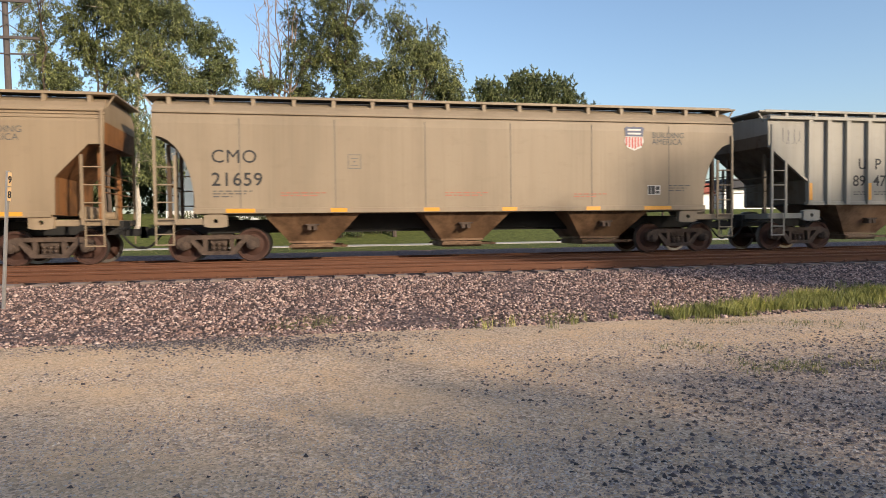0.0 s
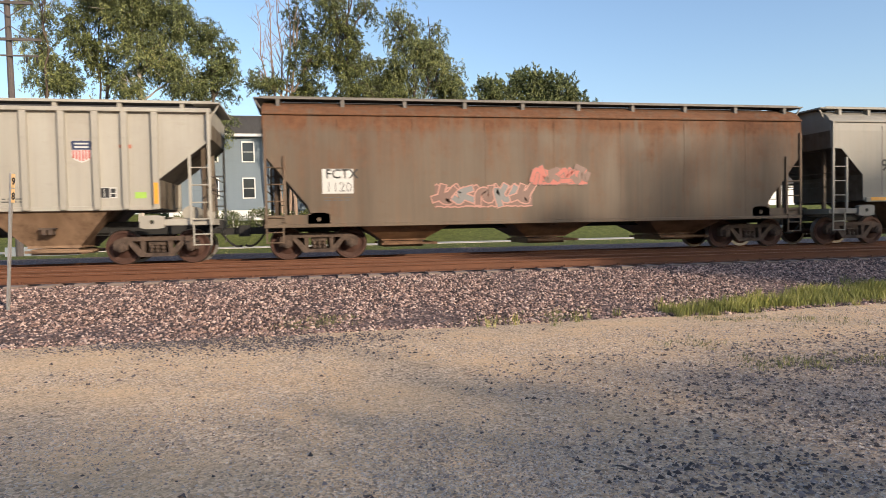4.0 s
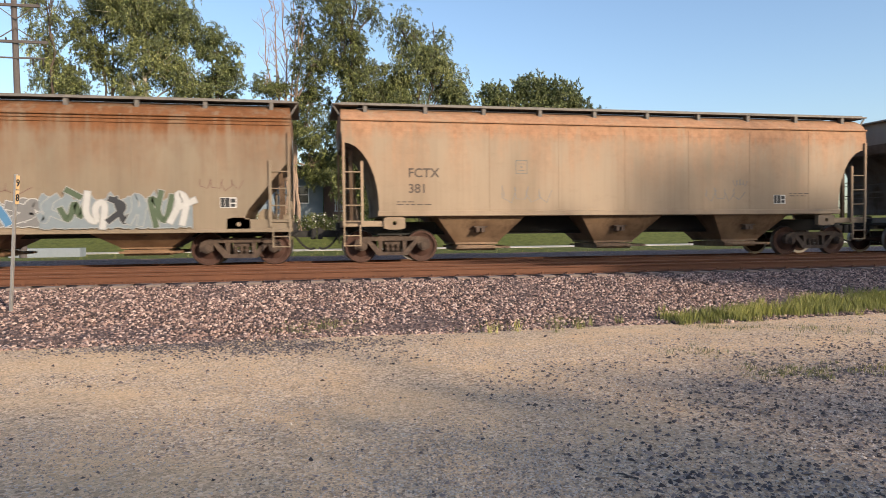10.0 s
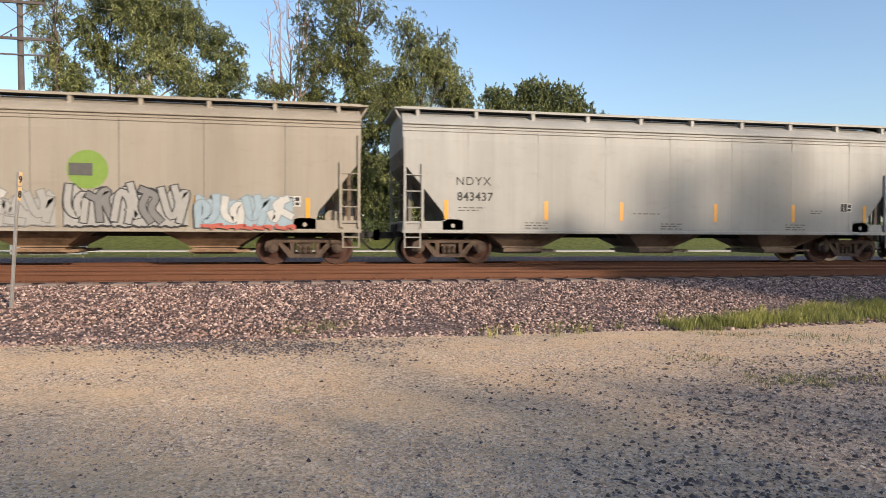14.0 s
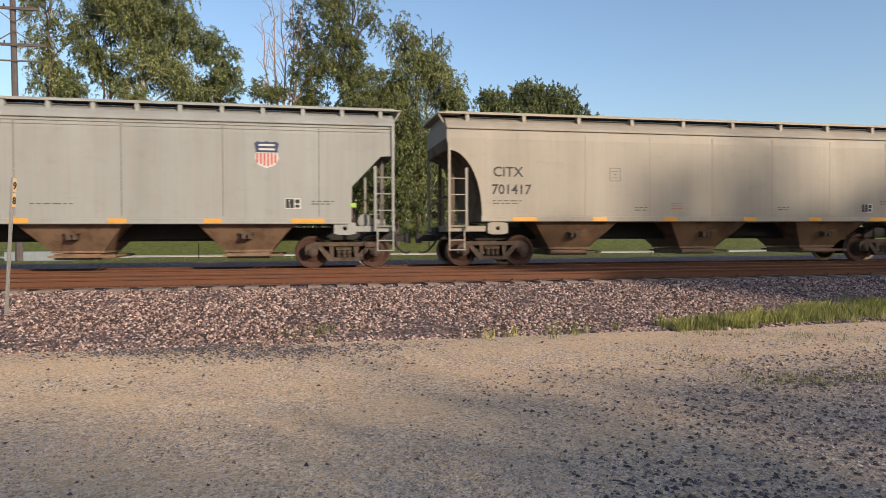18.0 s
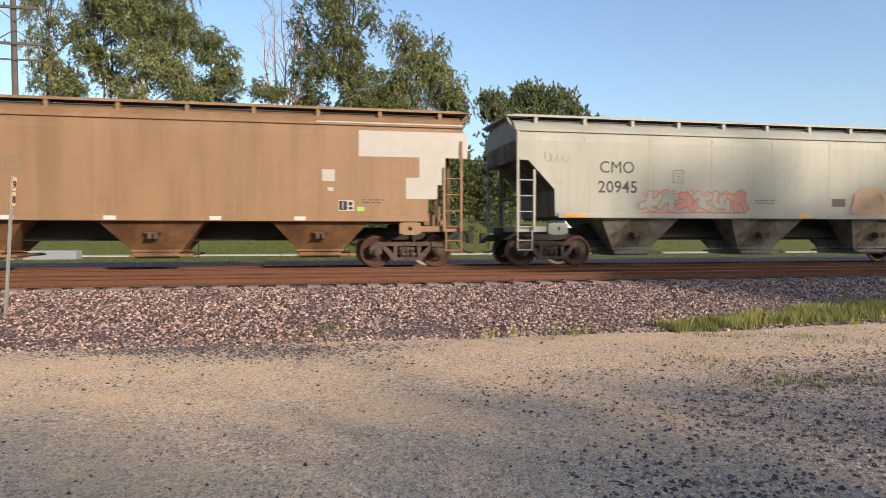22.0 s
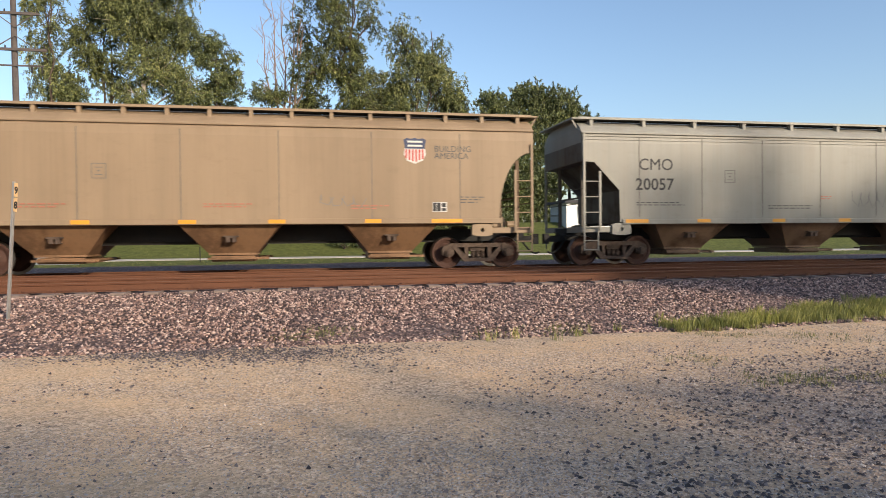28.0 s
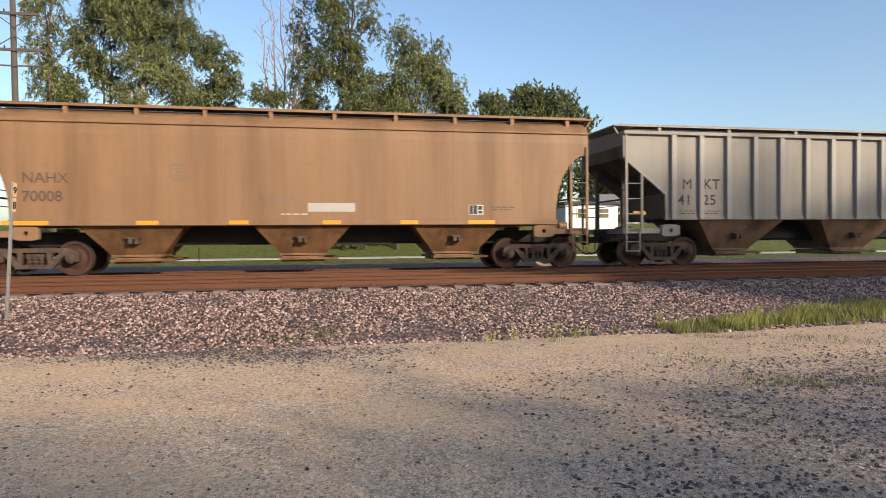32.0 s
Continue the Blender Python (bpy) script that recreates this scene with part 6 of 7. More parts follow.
def spray_mesh(name, lobes, mat, seed, dens=50, size=0.18, droop=0.5, leaves=26, gap=0.32):
    """Foliage of many small three-cornered leaves along hanging sprays, gathered in tufts inside ellipsoid lobes (x, y, z, rx, ry, rz, share)."""
    rs = np.random.RandomState(seed)
    starts = []
    for x, y, z, rx, ry, rz, share in lobes:
        tufts = max(4, int(3.2 * math.pi * rx * rz * (1 + 0.25 * ry)))
        d = rs.normal(0, 1, (tufts, 3))
        d *= (rs.uniform(0.08, 1, tufts) ** 0.42 / np.linalg.norm(d, axis=1))[:, None]
        mids = np.array([x, y, z]) + d * np.array([rx, ry, rz])
        n = int(dens * share * math.pi * rx * rz)
        pick = rs.randint(0, tufts, n)
        starts.append(mids[pick] + rs.normal(0, gap, (n, 3)) * np.array([1, 1, 0.75]))
    p0 = np.concatenate(starts)
    n = len(p0)
    a = rs.uniform(0, math.tau, n)
    out = np.stack([np.cos(a), np.sin(a), rs.uniform(-0.2, 0.7, n)], 1) * rs.uniform(0.25, 0.6, n)[:, None]
    f = rs.uniform(0, 1, (n, leaves))
    p = p0[:, None, :] + out[:, None, :] * f[..., None] + np.array([0, 0, -droop]) * (f ** 2)[..., None] + rs.normal(0, 0.05, (n, leaves, 3))
    d = out[:, None, :] + np.array([0, 0, -1.6 * droop]) * f[..., None] + rs.normal(0, 0.45, (n, leaves, 3))
    p, d = p.reshape(-1, 3), d.reshape(-1, 3)
    d /= np.linalg.norm(d, axis=1)[:, None]
    m = len(p)
    q = np.cross(d, rs.normal(0, 1, (m, 3)))
    q /= np.linalg.norm(q, axis=1)[:, None] + 1e-9
    ln = size * rs.uniform(0.6, 1.35, m)[:, None]
    v = np.stack([p + q * ln * 0.19, p - q * ln * 0.19, p + d * ln], 1)
    me = bpy.data.meshes.new(name)
    me.vertices.add(m * 3)
    me.vertices.foreach_set("co", v.reshape(-1))
    me.loops.add(m * 3)
    me.loops.foreach_set("vertex_index", np.arange(m * 3, dtype=np.int32))
    me.polygons.add(m)
    me.polygons.foreach_set("loop_start", np.arange(0, m * 3, 3, dtype=np.int32))
    me.update(calc_edges=True)
    me.materials.append(mat)
    return me


def bent(wood, p, q, r0, r1, rnd, steps=5, wander=0.12):
    """A limb that wanders a little on its way, tapering."""
    last = Vector(p)
    for k in range(1, steps + 1):
        f = k / steps
        here = Vector(p).lerp(Vector(q), f) + (Vector((rnd.uniform(-1, 1), rnd.uniform(-1, 1), rnd.uniform(-0.5, 0.5))) * wander * (Vector(q) - Vector(p)).length * (0.5 if f < 1 else 0.0))
        wood.tube(last, here, r0 + (r1 - r0) * (k - 1) / steps, r0 + (r1 - r0) * f, 6, caps=False)
        last = here


def lobed_tree(x, y, lobes, leaf, bark, label, seed, low=(), stems=3, thick=0.16, dens=50, size=0.18, droop=0.5, deep=1.0, gap=0.32):
    """A tree of a few stems whose limbs carry lobes of foliage; a lobe is (x, z, half width, half height, share of leaves) in the plan's metres."""
    rnd = random.Random(seed)
    z0 = ground_height(x, y)
    tr = thing("tree", label, "tree", "trees", at=pose(x, y, z0))
    wood, full = Solid(), []
    for lx, lz, rx, rz, share in list(lobes) + list(low):
        full.append((lx - x, rnd.uniform(-0.9, 0.9) * deep, lz - z0, rx, (rx + rz) * 0.5 * deep, rz, share))
    feet = [Vector((rnd.uniform(-0.45, 0.45) * (stems > 1), rnd.uniform(-0.4, 0.4) * (stems > 1), 0)) for _ in range(stems)]
    forks = []
    for k, foot in enumerate(feet):
        mine = full[k::stems] or full
        tall = max(l[2] + l[5] * 0.4 for l in mine)
        mx = sum(l[0] for l in mine) / len(mine)
        top = Vector((mx * 0.8, rnd.uniform(-0.6, 0.6), tall))
        mid = foot.lerp(top, 0.45) + Vector((rnd.uniform(-0.3, 0.3), rnd.uniform(-0.3, 0.3), 0))
        bent(wood, foot, mid, thick, thick * 0.66, rnd, 5, 0.03)
        bent(wood, mid, top, thick * 0.66, 0.03, rnd, 7, 0.05)
        forks.append((foot, mid, top))
    for lx, ly, lz, rx, ry, rz, share in full:
        foot, mid, top = min(forks, key=lambda q: abs(q[1].lerp(q[2], 0.5).x - lx))
        f = max(0.05, min(0.9, (lz - rz * 1.3 - mid.z) / max(0.5, top.z - mid.z)))
        base = mid.lerp(top, f) if lz > mid.z else foot.lerp(mid, 0.7)
        heart = Vector((lx, ly, lz))
        bent(wood, base, heart, 0.075, 0.04, rnd, 5, 0.08)
        for _ in range(5 + int(4 * rx)):
            tip = heart + Vector((rnd.uniform(-1, 1) * rx, rnd.uniform(-1, 1) * ry, rnd.uniform(-0.5, 1.0) * rz))
            bent(wood, base.lerp(heart, rnd.uniform(0.4, 1)), tip, 0.035, 0.008, rnd, 3, 0.1)
    part("trunk", wood, bark, tr)
    part("crown", spray_mesh("crown", full, leaf, seed, dens, size, droop, gap=gap), None, tr)
    return tr


def dead_tree(x, y, tips, bark, label, seed):
    """Bare upright stems with many thin forked twigs; tips are (x, z) of the stems' ends."""
    rnd = random.Random(seed)
    z0 = ground_height(x, y)
    tr = thing("tree", label, "tree", "trees", at=pose(x, y, z0))
    wood = Solid()
    for tx, tz in tips:
        top = Vector((tx - x, rnd.uniform(-0.8, 0.8), tz - z0))
        foot = Vector((rnd.uniform(-0.3, 0.3), rnd.uniform(-0.3, 0.3), 0))
        bent(wood, foot, top, 0.13, 0.02, rnd, 9, 0.02)
        for _ in range(15):
            a = foot.lerp(top, rnd.uniform(0.5, 0.97))
            b = a + Vector((rnd.uniform(-1.2, 0.9), rnd.uniform(-0.8, 0.8), rnd.uniform(0.5, 2.2)))
            bent(wood, a, b, 0.035, 0.008, rnd, 4, 0.1)
            for _ in range(2):
                c = a.lerp(b, rnd.uniform(0.3, 0.9))
                bent(wood, c, c + Vector((rnd.uniform(-0.7, 0.7), rnd.uniform(-0.4, 0.4), rnd.uniform(0.2, 0.9))), 0.014, 0.005, rnd, 3, 0.1)
    part("trunk", wood, bark, tr, "bare trunk with thin upright twigs")
    return tr


DEADWOOD = simple("dead_branch_bark", (0.27, 0.19, 0.14), 0.9, 0.0, 0.3, 5, 0.5)
lobed_tree(-17.7, 33.3, [(-18.3, 17.3, 1.4, 1.8, 0.55), (-18.6, 14.7, 1.1, 1.4, 0.6), (-17.8, 12.5, 1.7, 1.6, 1.2), (-18.7, 20.1, 1.3, 1.5, 0.5)],
           LEAF_WILLOW, BARK, "tall willow-like tree with hanging olive leaves", 11, low=[(-17.5, 8.5, 2.1, 1.8, 0.5), (-17.0, 5.0, 1.8, 1.6, 0.4)], stems=2, droop=0.6)
lobed_tree(-14.4, 34.6, [(-15.5, 15.8, 1.7, 2.6, 0.75), (-14.3, 12.8, 1.5, 1.6, 0.5), (-14.8, 19.1, 1.8, 1.8, 0.8)],
           LEAF_OLIVE, BARK, "shaded tree with dark trunks showing through its leaves", 12, low=[(-14.4, 9.0, 1.8, 1.7, 0.4)], stems=3, droop=0.5)
lobed_tree(-12.1, 33.4, [(-12.5, 17.5, 2.4, 2.1, 1.0), (-10.1, 16.8, 2.2, 2.1, 1.0), (-11.4, 14.0, 2.4, 1.8, 0.95), (-13.0, 19.9, 2.8, 2.1, 0.9), (-9.7, 20.1, 2.1, 1.8, 0.9), (-9.0, 12.4, 1.8, 1.5, 0.8), (-12.3, 11.7, 0.9, 0.8, 1.1)],
           LEAF_WILLOW, PALEBARK, "tall pale-barked tree with hanging olive leaves", 13, low=[(-12.1, 8.6, 2.3, 2.0, 0.5), (-10.7, 5.6, 2.1, 1.6, 0.35)], stems=1, droop=0.7, thick=0.24)
lobed_tree(-6.8, 34.4, [(-6.6, 14.8, 1.4, 1.8, 0.75), (-6.0, 12.7, 1.5, 1.6, 0.9), (-7.6, 15.9, 0.9, 0.9, 0.7), (-7.6, 12.0, 1.4, 1.5, 0.8)],
           LEAF_MID, BARK, "leafy tree behind the tracks", 14, low=[(-6.8, 8.5, 1.7, 1.8, 0.4)], stems=2, droop=0.4)
dead_tree(-1.6, 34.2, [(-3.4, 18.5), (-2.6, 20.1), (-1.7, 21.7), (-0.7, 21.0)], DEADWOOD, "bare dead tree with many thin upright twigs", 22)
lobed_tree(-1.1, 33.8, [(-3.3, 12.6, 1.0, 0.7, 0.6), (-2.3, 11.6, 1.3, 0.7, 0.8), (-0.1, 17.2, 1.0, 2.0, 0.5), (0.6, 14.0, 1.4, 2.0, 0.7), (0.5, 11.6, 1.7, 1.3, 0.8)],
           LEAF_OLIVE, DEADWOOD, "half-dead tree with bare upper branches", 15, low=[(0.1, 8.8, 1.5, 1.8, 1.0), (0.6, 6.1, 1.3, 1.5, 0.8)], stems=3, droop=0.4)
lobed_tree(3.5, 33.0, [(2.4, 18.3, 1.4, 2.2, 0.7), (2.9, 15.3, 1.8, 2.2, 0.85), (5.2, 18.0, 1.0, 1.6, 0.35), (4.6, 12.6, 2.6, 2.1, 0.9), (4.3, 20.9, 1.7, 1.6, 0.5), (1.0, 20.1, 1.2, 1.4, 0.5)],
           LEAF_OLIVE, BARK, "tall tree with ragged olive foliage", 16, low=[(3.7, 9.1, 2.3, 2.1, 1.0), (4.1, 6.1, 2.2, 1.8, 1.0), (5.1, 3.8, 1.7, 1.5, 0.7), (2.8, 4.9, 1.4, 1.5, 0.6)], stems=3, droop=0.5, thick=0.19)
lobed_tree(9.2, 34.2, [(7.6, 17.2, 1.1, 1.6, 0.5), (8.7, 16.8, 0.9, 1.3, 0.6), (11.0, 15.8, 1.1, 1.6, 0.65), (8.9, 14.1, 2.4, 2.0, 0.85), (11.5, 13.3, 1.5, 2.0, 0.95), (7.1, 11.8, 2.5, 1.8, 0.9), (12.3, 11.6, 1.4, 1.4, 0.95)],
           LEAF_WILLOW, BARK, "broad willow-like tree with light foliage", 17, low=[(9.2, 8.6, 2.8, 2.1, 0.6), (9.6, 5.1, 2.3, 1.7, 0.4)], stems=2, droop=0.65)
lobed_tree(6.9, 31.0, [(6.5, 9.8, 1.9, 1.9, 1.0), (7.6, 7.7, 2.1, 1.7, 1.0), (6.3, 5.6, 2.0, 1.6, 0.9), (7.4, 3.6, 1.9, 1.4, 0.8)],
           LEAF_OLIVE, BARK, "dense lower tree behind the tracks", 18, stems=2, droop=0.5)
lobed_tree(24.6, 61.0, [(22.8, 17.3, 1.8, 1.6, 0.9), (24.3, 15.7, 2.2, 1.5, 1.0), (25.2, 13.1, 3.2, 2.4, 0.9)],
           LEAF_MID, BARK, "round dark green tree in the distance", 19, stems=1, thick=0.24, dens=27, size=0.30, droop=-0.35, gap=0.5)
lobed_tree(29.4, 63.0, [(26.6, 18.0, 1.7, 1.4, 0.9), (28.7, 18.9, 2.3, 1.7, 0.9), (30.0, 16.3, 3.2, 1.9, 1.0), (29.5, 12.9, 3.6, 2.4, 0.9)],
           LEAF_MID, BARK, "tall round green tree in the distance", 20, stems=1, thick=0.26, dens=27, size=0.30, droop=-0.35, gap=0.5)
lobed_tree(34.2, 64.0, [(32.8, 18.3, 2.2, 1.9, 0.9), (34.5, 16.5, 2.3, 1.6, 1.0), (36.6, 16.1, 1.2, 1.0, 1.0), (34.6, 13.1, 3.2, 2.3, 0.9)],
           LEAF_MID, BARK, "round green tree in the distance", 21, stems=1, thick=0.24, dens=27, size=0.30, droop=-0.35, gap=0.5)
lobed_tree(17.6, 60.0, [(17.4, 11.1, 2.4, 1.6, 0.9), (18.2, 9.4, 2.8, 2.0, 0.9)],
           LEAF_DARK, BARK, "low dark green tree in the distance", 23, stems=1, dens=24, size=0.30, droop=-0.3, gap=0.5)
# darker trees that close the view behind the houses
for k, (x, y, h, sp) in enumerate([(3, 47, 9.5, 3.2), (8, 49, 9.0, 3.4), (13, 48, 10.0, 3.4), (18.5, 50, 9.0, 3.4), (22.0, 53, 10.5, 3.2), (26.0, 56, 11.0, 3.4), (38, 60, 11.0, 4.0), (46, 64, 10.0, 4.0), (-14, 52, 10.5, 3.6), (-20, 50, 10.0, 3.8)]):
    lobed_tree(x, y, [(x - 0.4 * sp, h * 0.72, sp * 0.8, h * 0.24, 1.0), (x + 0.45 * sp, h * 0.66, sp * 0.8, h * 0.26, 1.0), (x, h * 0.42, sp, h * 0.24, 0.9)],
               LEAF_DARK, BARK, "dark green tree behind the houses", 120 + k, stems=1, thick=0.2, dens=22, size=0.34, droop=-0.2, gap=0.5)
# unseen trees behind the camera, placed for thin shade on the lot and the passing cars
for k, (x, y, h, sp) in enumerate([(-12, -46, 11.5, 5), (-5, -46, 11.5, 5), (1, -45, 11.5, 4.5), (6.5, -45, 11.4, 4.0), (11, -44, 11.2, 3.6), (14.5, -44, 11.2, 3.6), (16.2, -45, 11.2, 3.2), (17.5, -44, 11.3, 3.4), (20, -44, 11.8, 3.4), (22.5, -44, 12.2, 3.4), (25, -44, 12.3, 3.4), (27.5, -44, 12.4, 3.4), (30.3, -44, 12.6, 3.2), (33.2, -44, 12.3, 2.8), (36.2, -44, 12.2, 2.7), (39.5, -44, 12.1, 2.8), (43.5, -45, 12.2, 3.2)]):
    tree(x, y, h, sp, 0.6, LEAF_DARK, BARK, "unseen leafy tree behind the camera, placed to shade the lot", 30 + k, clumps=120, per=10 if x < 17 else 8 if x < 21 else 15 if x < 29 else 34 if x < 33 else 24, size=0.36, stems=1, clump=1.6)
# unseen tall row; crowns start high so the ballast stays lit
for k, (x, y, h, sp) in enumerate([(45.5, -61, 25.4, 2.6), (48.6, -61, 25.6, 3.2), (52.0, -62, 25.8, 3.4), (55.8, -61, 25.6, 3.4), (59.5, -62, 26.0, 3.6), (64, -61, 26.8, 3.6), (69, -62, 28.5, 3.8), (75, -62, 30, 4.2), (82, -63, 30, 4.5), (90, -64, 30, 5.5), (100, -66, 30, 6.0)]):
    tree(x, y, h, sp, 22.6, LEAF_DARK, BARK, "unseen tall leafy tree, placed to shade the train", 50 + k, clumps=64, per=60, size=0.75, stems=1, clump=1.2)
# unseen sparse row that mottles the upper car sides
for k, (x, h) in enumerate([(50.0, 29.0), (53.0, 31.0), (56.6, 30.0), (60.5, 31.0), (63.2, 31.0), (67.0, 31.5), (71.0, 31.5)]):
    tree(x, -64, h, 2.4, 24.4, LEAF_DARK, BARK, "unseen tall thinly leaved tree, placed to mottle the train's light", 80 + k, clumps=34, per=11 if x < 62 else 30, size=0.36, stems=1, clump=1.7)


def grass_tufts(name, points, height, mat, label, seed, blades=9):
    rs = np.random.RandomState(seed)
    p = np.repeat(np.asarray(points, float), blades, 0)
    n = len(p)
    p[:, :2] += rs.normal(0, 0.05, (n, 2))
    h = height * rs.uniform(0.45, 1.2, n) * np.repeat(rs.uniform(0.6, 1.1, len(points)), blades)
    a = rs.uniform(0, math.tau, n)
    lean = rs.normal(0, 0.24, (n, 2)) * h[:, None]
    w = np.stack([np.cos(a), np.sin(a), 0 * a], 1) * 0.0038
    tip = p + np.concatenate([lean, h[:, None]], 1)
    midp = p + np.concatenate([lean * 0.35, 0.6 * h[:, None]], 1)
    v = np.stack([p - w, p + w, midp + w * 0.7, tip, midp - w * 0.7], 1)
    me = bpy.data.meshes.new(name)
    me.vertices.add(n * 5)
    me.vertices.foreach_set("co", v.reshape(-1))
    me.loops.add(n * 5)
    me.loops.foreach_set("vertex_index", np.arange(n * 5, dtype=np.int32))
    me.polygons.add(n)
    me.polygons.foreach_set("loop_start", np.arange(0, n * 5, 5, dtype=np.int32))
    me.update(calc_edges=True)
    me.materials.append(mat)
    return tagged(new(name, me), label, "grass", kind="stuff")


rs = np.random.RandomState(8)
pts = []
while len(pts) < 3600:
    x, y = rs.uniform(2.5, 24), rs.uniform(-11.2, -7.0)
    mid_y = -10.0 + 0.19 * (x - 6)
    dens = (1.0 if x > 6 else 0.03) * min(1.0, 0.35 + max(0, x - 6) * 0.12) * math.exp(-((y - mid_y) / (0.34 + 0.02 * max(0, x - 6))) ** 2)
    if rs.uniform() < dens * (0.5 + noise.noise(Vector((x * 1.2, y * 1.2, 2)))):
        pts.append((x, y, max(ground_height(x, y), bed_height(y)) - 0.01))
grass_tufts("roadside_grass", pts, 0.21, GRASS_TUFT, "tall yellow-green grass along the ballast edge", 9, 20)
pts = [(rs.normal(x, 0.35), rs.normal(y, 0.22), 0) for x, y, n in [(0.1, -9.2, 45), (2.9, -9.7, 14), (4.2, -9.6, 26), (6.6, -10.8, 16), (7.9, -11.3, 18), (5.2, -13.9, 34), (6.3, -14.2, 22), (4.9, -12.6, 10)] for _ in range(2 * n)]
WEED = leaf_material("dull_weeds", (0.10, 0.12, 0.035), (0.17, 0.18, 0.055), (0.26, 0.24, 0.09))
grass_tufts("weed_patches", [(x, y, max(ground_height(x, y), bed_height(y)) - 0.005) for x, y, _ in pts], 0.065, WEED, "short weeds growing through the gravel", 10, 7)
pts = [(rs.uniform(-25, 40), rs.uniform(14.9, 36)) for _ in range(5000)]
grass_tufts("lawn_grass", [(x, y, ground_height(x, y)) for x, y in pts if not 24.4 < y < 28.4], 0.10, WEED, "mown grass beyond the tracks", 12, 6)


def bush(x, y, w, h, leaf, label, seed, blooms=False):
    rnd = random.Random(seed)
    z0 = ground_height(x, y)
    b = thing("bush", label, "bush", "bushes", at=pose(x, y, z0))
    cents = [(rnd.uniform(-w / 2, w / 2), rnd.uniform(-0.5, 0.5), rnd.uniform(0.2, h * 0.85)) for _ in range(int(8 * w))]
    stems = Solid()
    for c in cents[::2]:
        stems.tube((c[0] * 0.6, c[1] * 0.6, 0), c, 0.025, 0.01, 5)
    part("stem", stems, BARK, b)
    part("foliage", leaf_mesh("foliage", cents, [0.42] * len(cents), 90, 0.13, leaf, seed, 0, 0.6), None, b)
    if blooms:
        part("blossom", leaf_mesh("blossom", cents, [0.52] * len(cents), 9, 0.13, WHITE, seed + 50, 0, 0.9), None, b, "small white blossoms")
    return b


for k, x in enumerate((-9.5, -7.2, -5.0, -2.8, -0.8, 1.4)):
    bush(x, 33.6 + 0.3 * (k % 2), 2.4, 1.5, BLOOM, "flowering bush with white blossoms before the house", 60 + k, True)
for k, (x, y) in enumerate(((3.5, 31), (6, 32), (9.5, 33), (12.5, 34), (16.5, 36), (30, 40), (34, 41))):
    bush(x, y, 2.8, 1.8, LEAF_DARK, "dark green bush at the edge of the lawn", 70 + k)

# ---- buildings ----
SIDING = simple("blue_grey_siding", (0.145, 0.185, 0.22), 0.7, 0, 0.1, 2)
ROOFING = simple("dark_shingles", (0.05, 0.05, 0.055), 0.9, 0, 0.25, 4, 0.5)
TRIMP = simple("white_trim", (0.66, 0.66, 0.65), 0.6, 0, 0.08, 4)
PANE, pnt, pb = material("window_glass")
pb.inputs["Base Color"].default_value, pb.inputs["Roughness"].default_value = (0.02, 0.025, 0.03, 1), 0.08
BRICKY = simple("chimney_brick", (0.20, 0.13, 0.11), 0.9, 0, 0.25, 5, 0.4)


def clapboards(parent, x0, x1, y, z0, z1, step=0.2):
    board = Solid().add([(x0, y - 0.03, 0), (x1, y - 0.03, 0), (x1, y, step), (x0, y, step), (x0, y + 0.004, 0), (x1, y + 0.004, 0), (x1, y + 0.004, step), (x0, y + 0.004, step)],
                        [(0, 1, 2, 3), (4, 5, 1, 0), (4, 7, 6, 5), (3, 2, 6, 7), (0, 3, 7, 4), (1, 5, 6, 2)]).mesh("clapboard")
    for k in range(int((z1 - z0) / step + 0.5)):
        part("clapboard", board, SIDING, parent, at=pose(0, 0, z0 + k * step))


def window(parent, x, z, y, w, h):
    win = part("window", Solid().box(x - w / 2 - 0.08, x + w / 2 + 0.08, y - 0.07, y + 0.02, z - 0.08, z).box(x - w / 2 - 0.08, x + w / 2 + 0.08, y - 0.07, y + 0.02, z + h, z + h + 0.1)
               .box(x - w / 2 - 0.08, x - w / 2, y - 0.07, y + 0.02, z, z + h).box(x + w / 2, x + w / 2 + 0.08, y - 0.07, y + 0.02, z, z + h).box(x - w / 2, x + w / 2, y - 0.05, y, z + h / 2 - 0.025, z + h / 2 + 0.025), TRIMP, parent)
    part("pane", Solid().box(x - w / 2, x + w / 2, y - 0.02, y - 0.01, z, z + h / 2 - 0.025), PANE, win)
    part("pane", Solid().box(x - w / 2, x + w / 2, y - 0.02, y - 0.01, z + h / 2 + 0.025, z + h), PANE, win)


house = thing("house", "two-storey blue-grey clapboard house with dark roof", "house")
HY, HB = 36.0, 1.6
wall = part("wall", Solid().box(-10.5, -2.3, HY, HY + 7, HB, 8.5), SIDING, house)
clapboards(wall, -10.5, -2.3, HY - 0.005, 2.4, 8.4)
part("foundation", Solid().box(-10.55, -2.25, HY - 0.06, HY + 7, 1.0, 2.38), TRIMP, house)
part("roof", Solid().plate([(-10.9, 8.45), (-1.9, 8.45), (-2.6, 9.9), (-10.2, 9.9)], HY - 0.4, HY + 7.4), ROOFING, house)
part("eave", Solid().box(-10.9, -1.9, HY - 0.45, HY - 0.405, 8.25, 8.47), TRIMP, house)
part("downpipe", Solid().tube((-2.75, HY - 0.1, 4.2), (-2.75, HY - 0.1, 8.3), 0.06, n=8), TRIMP, house)
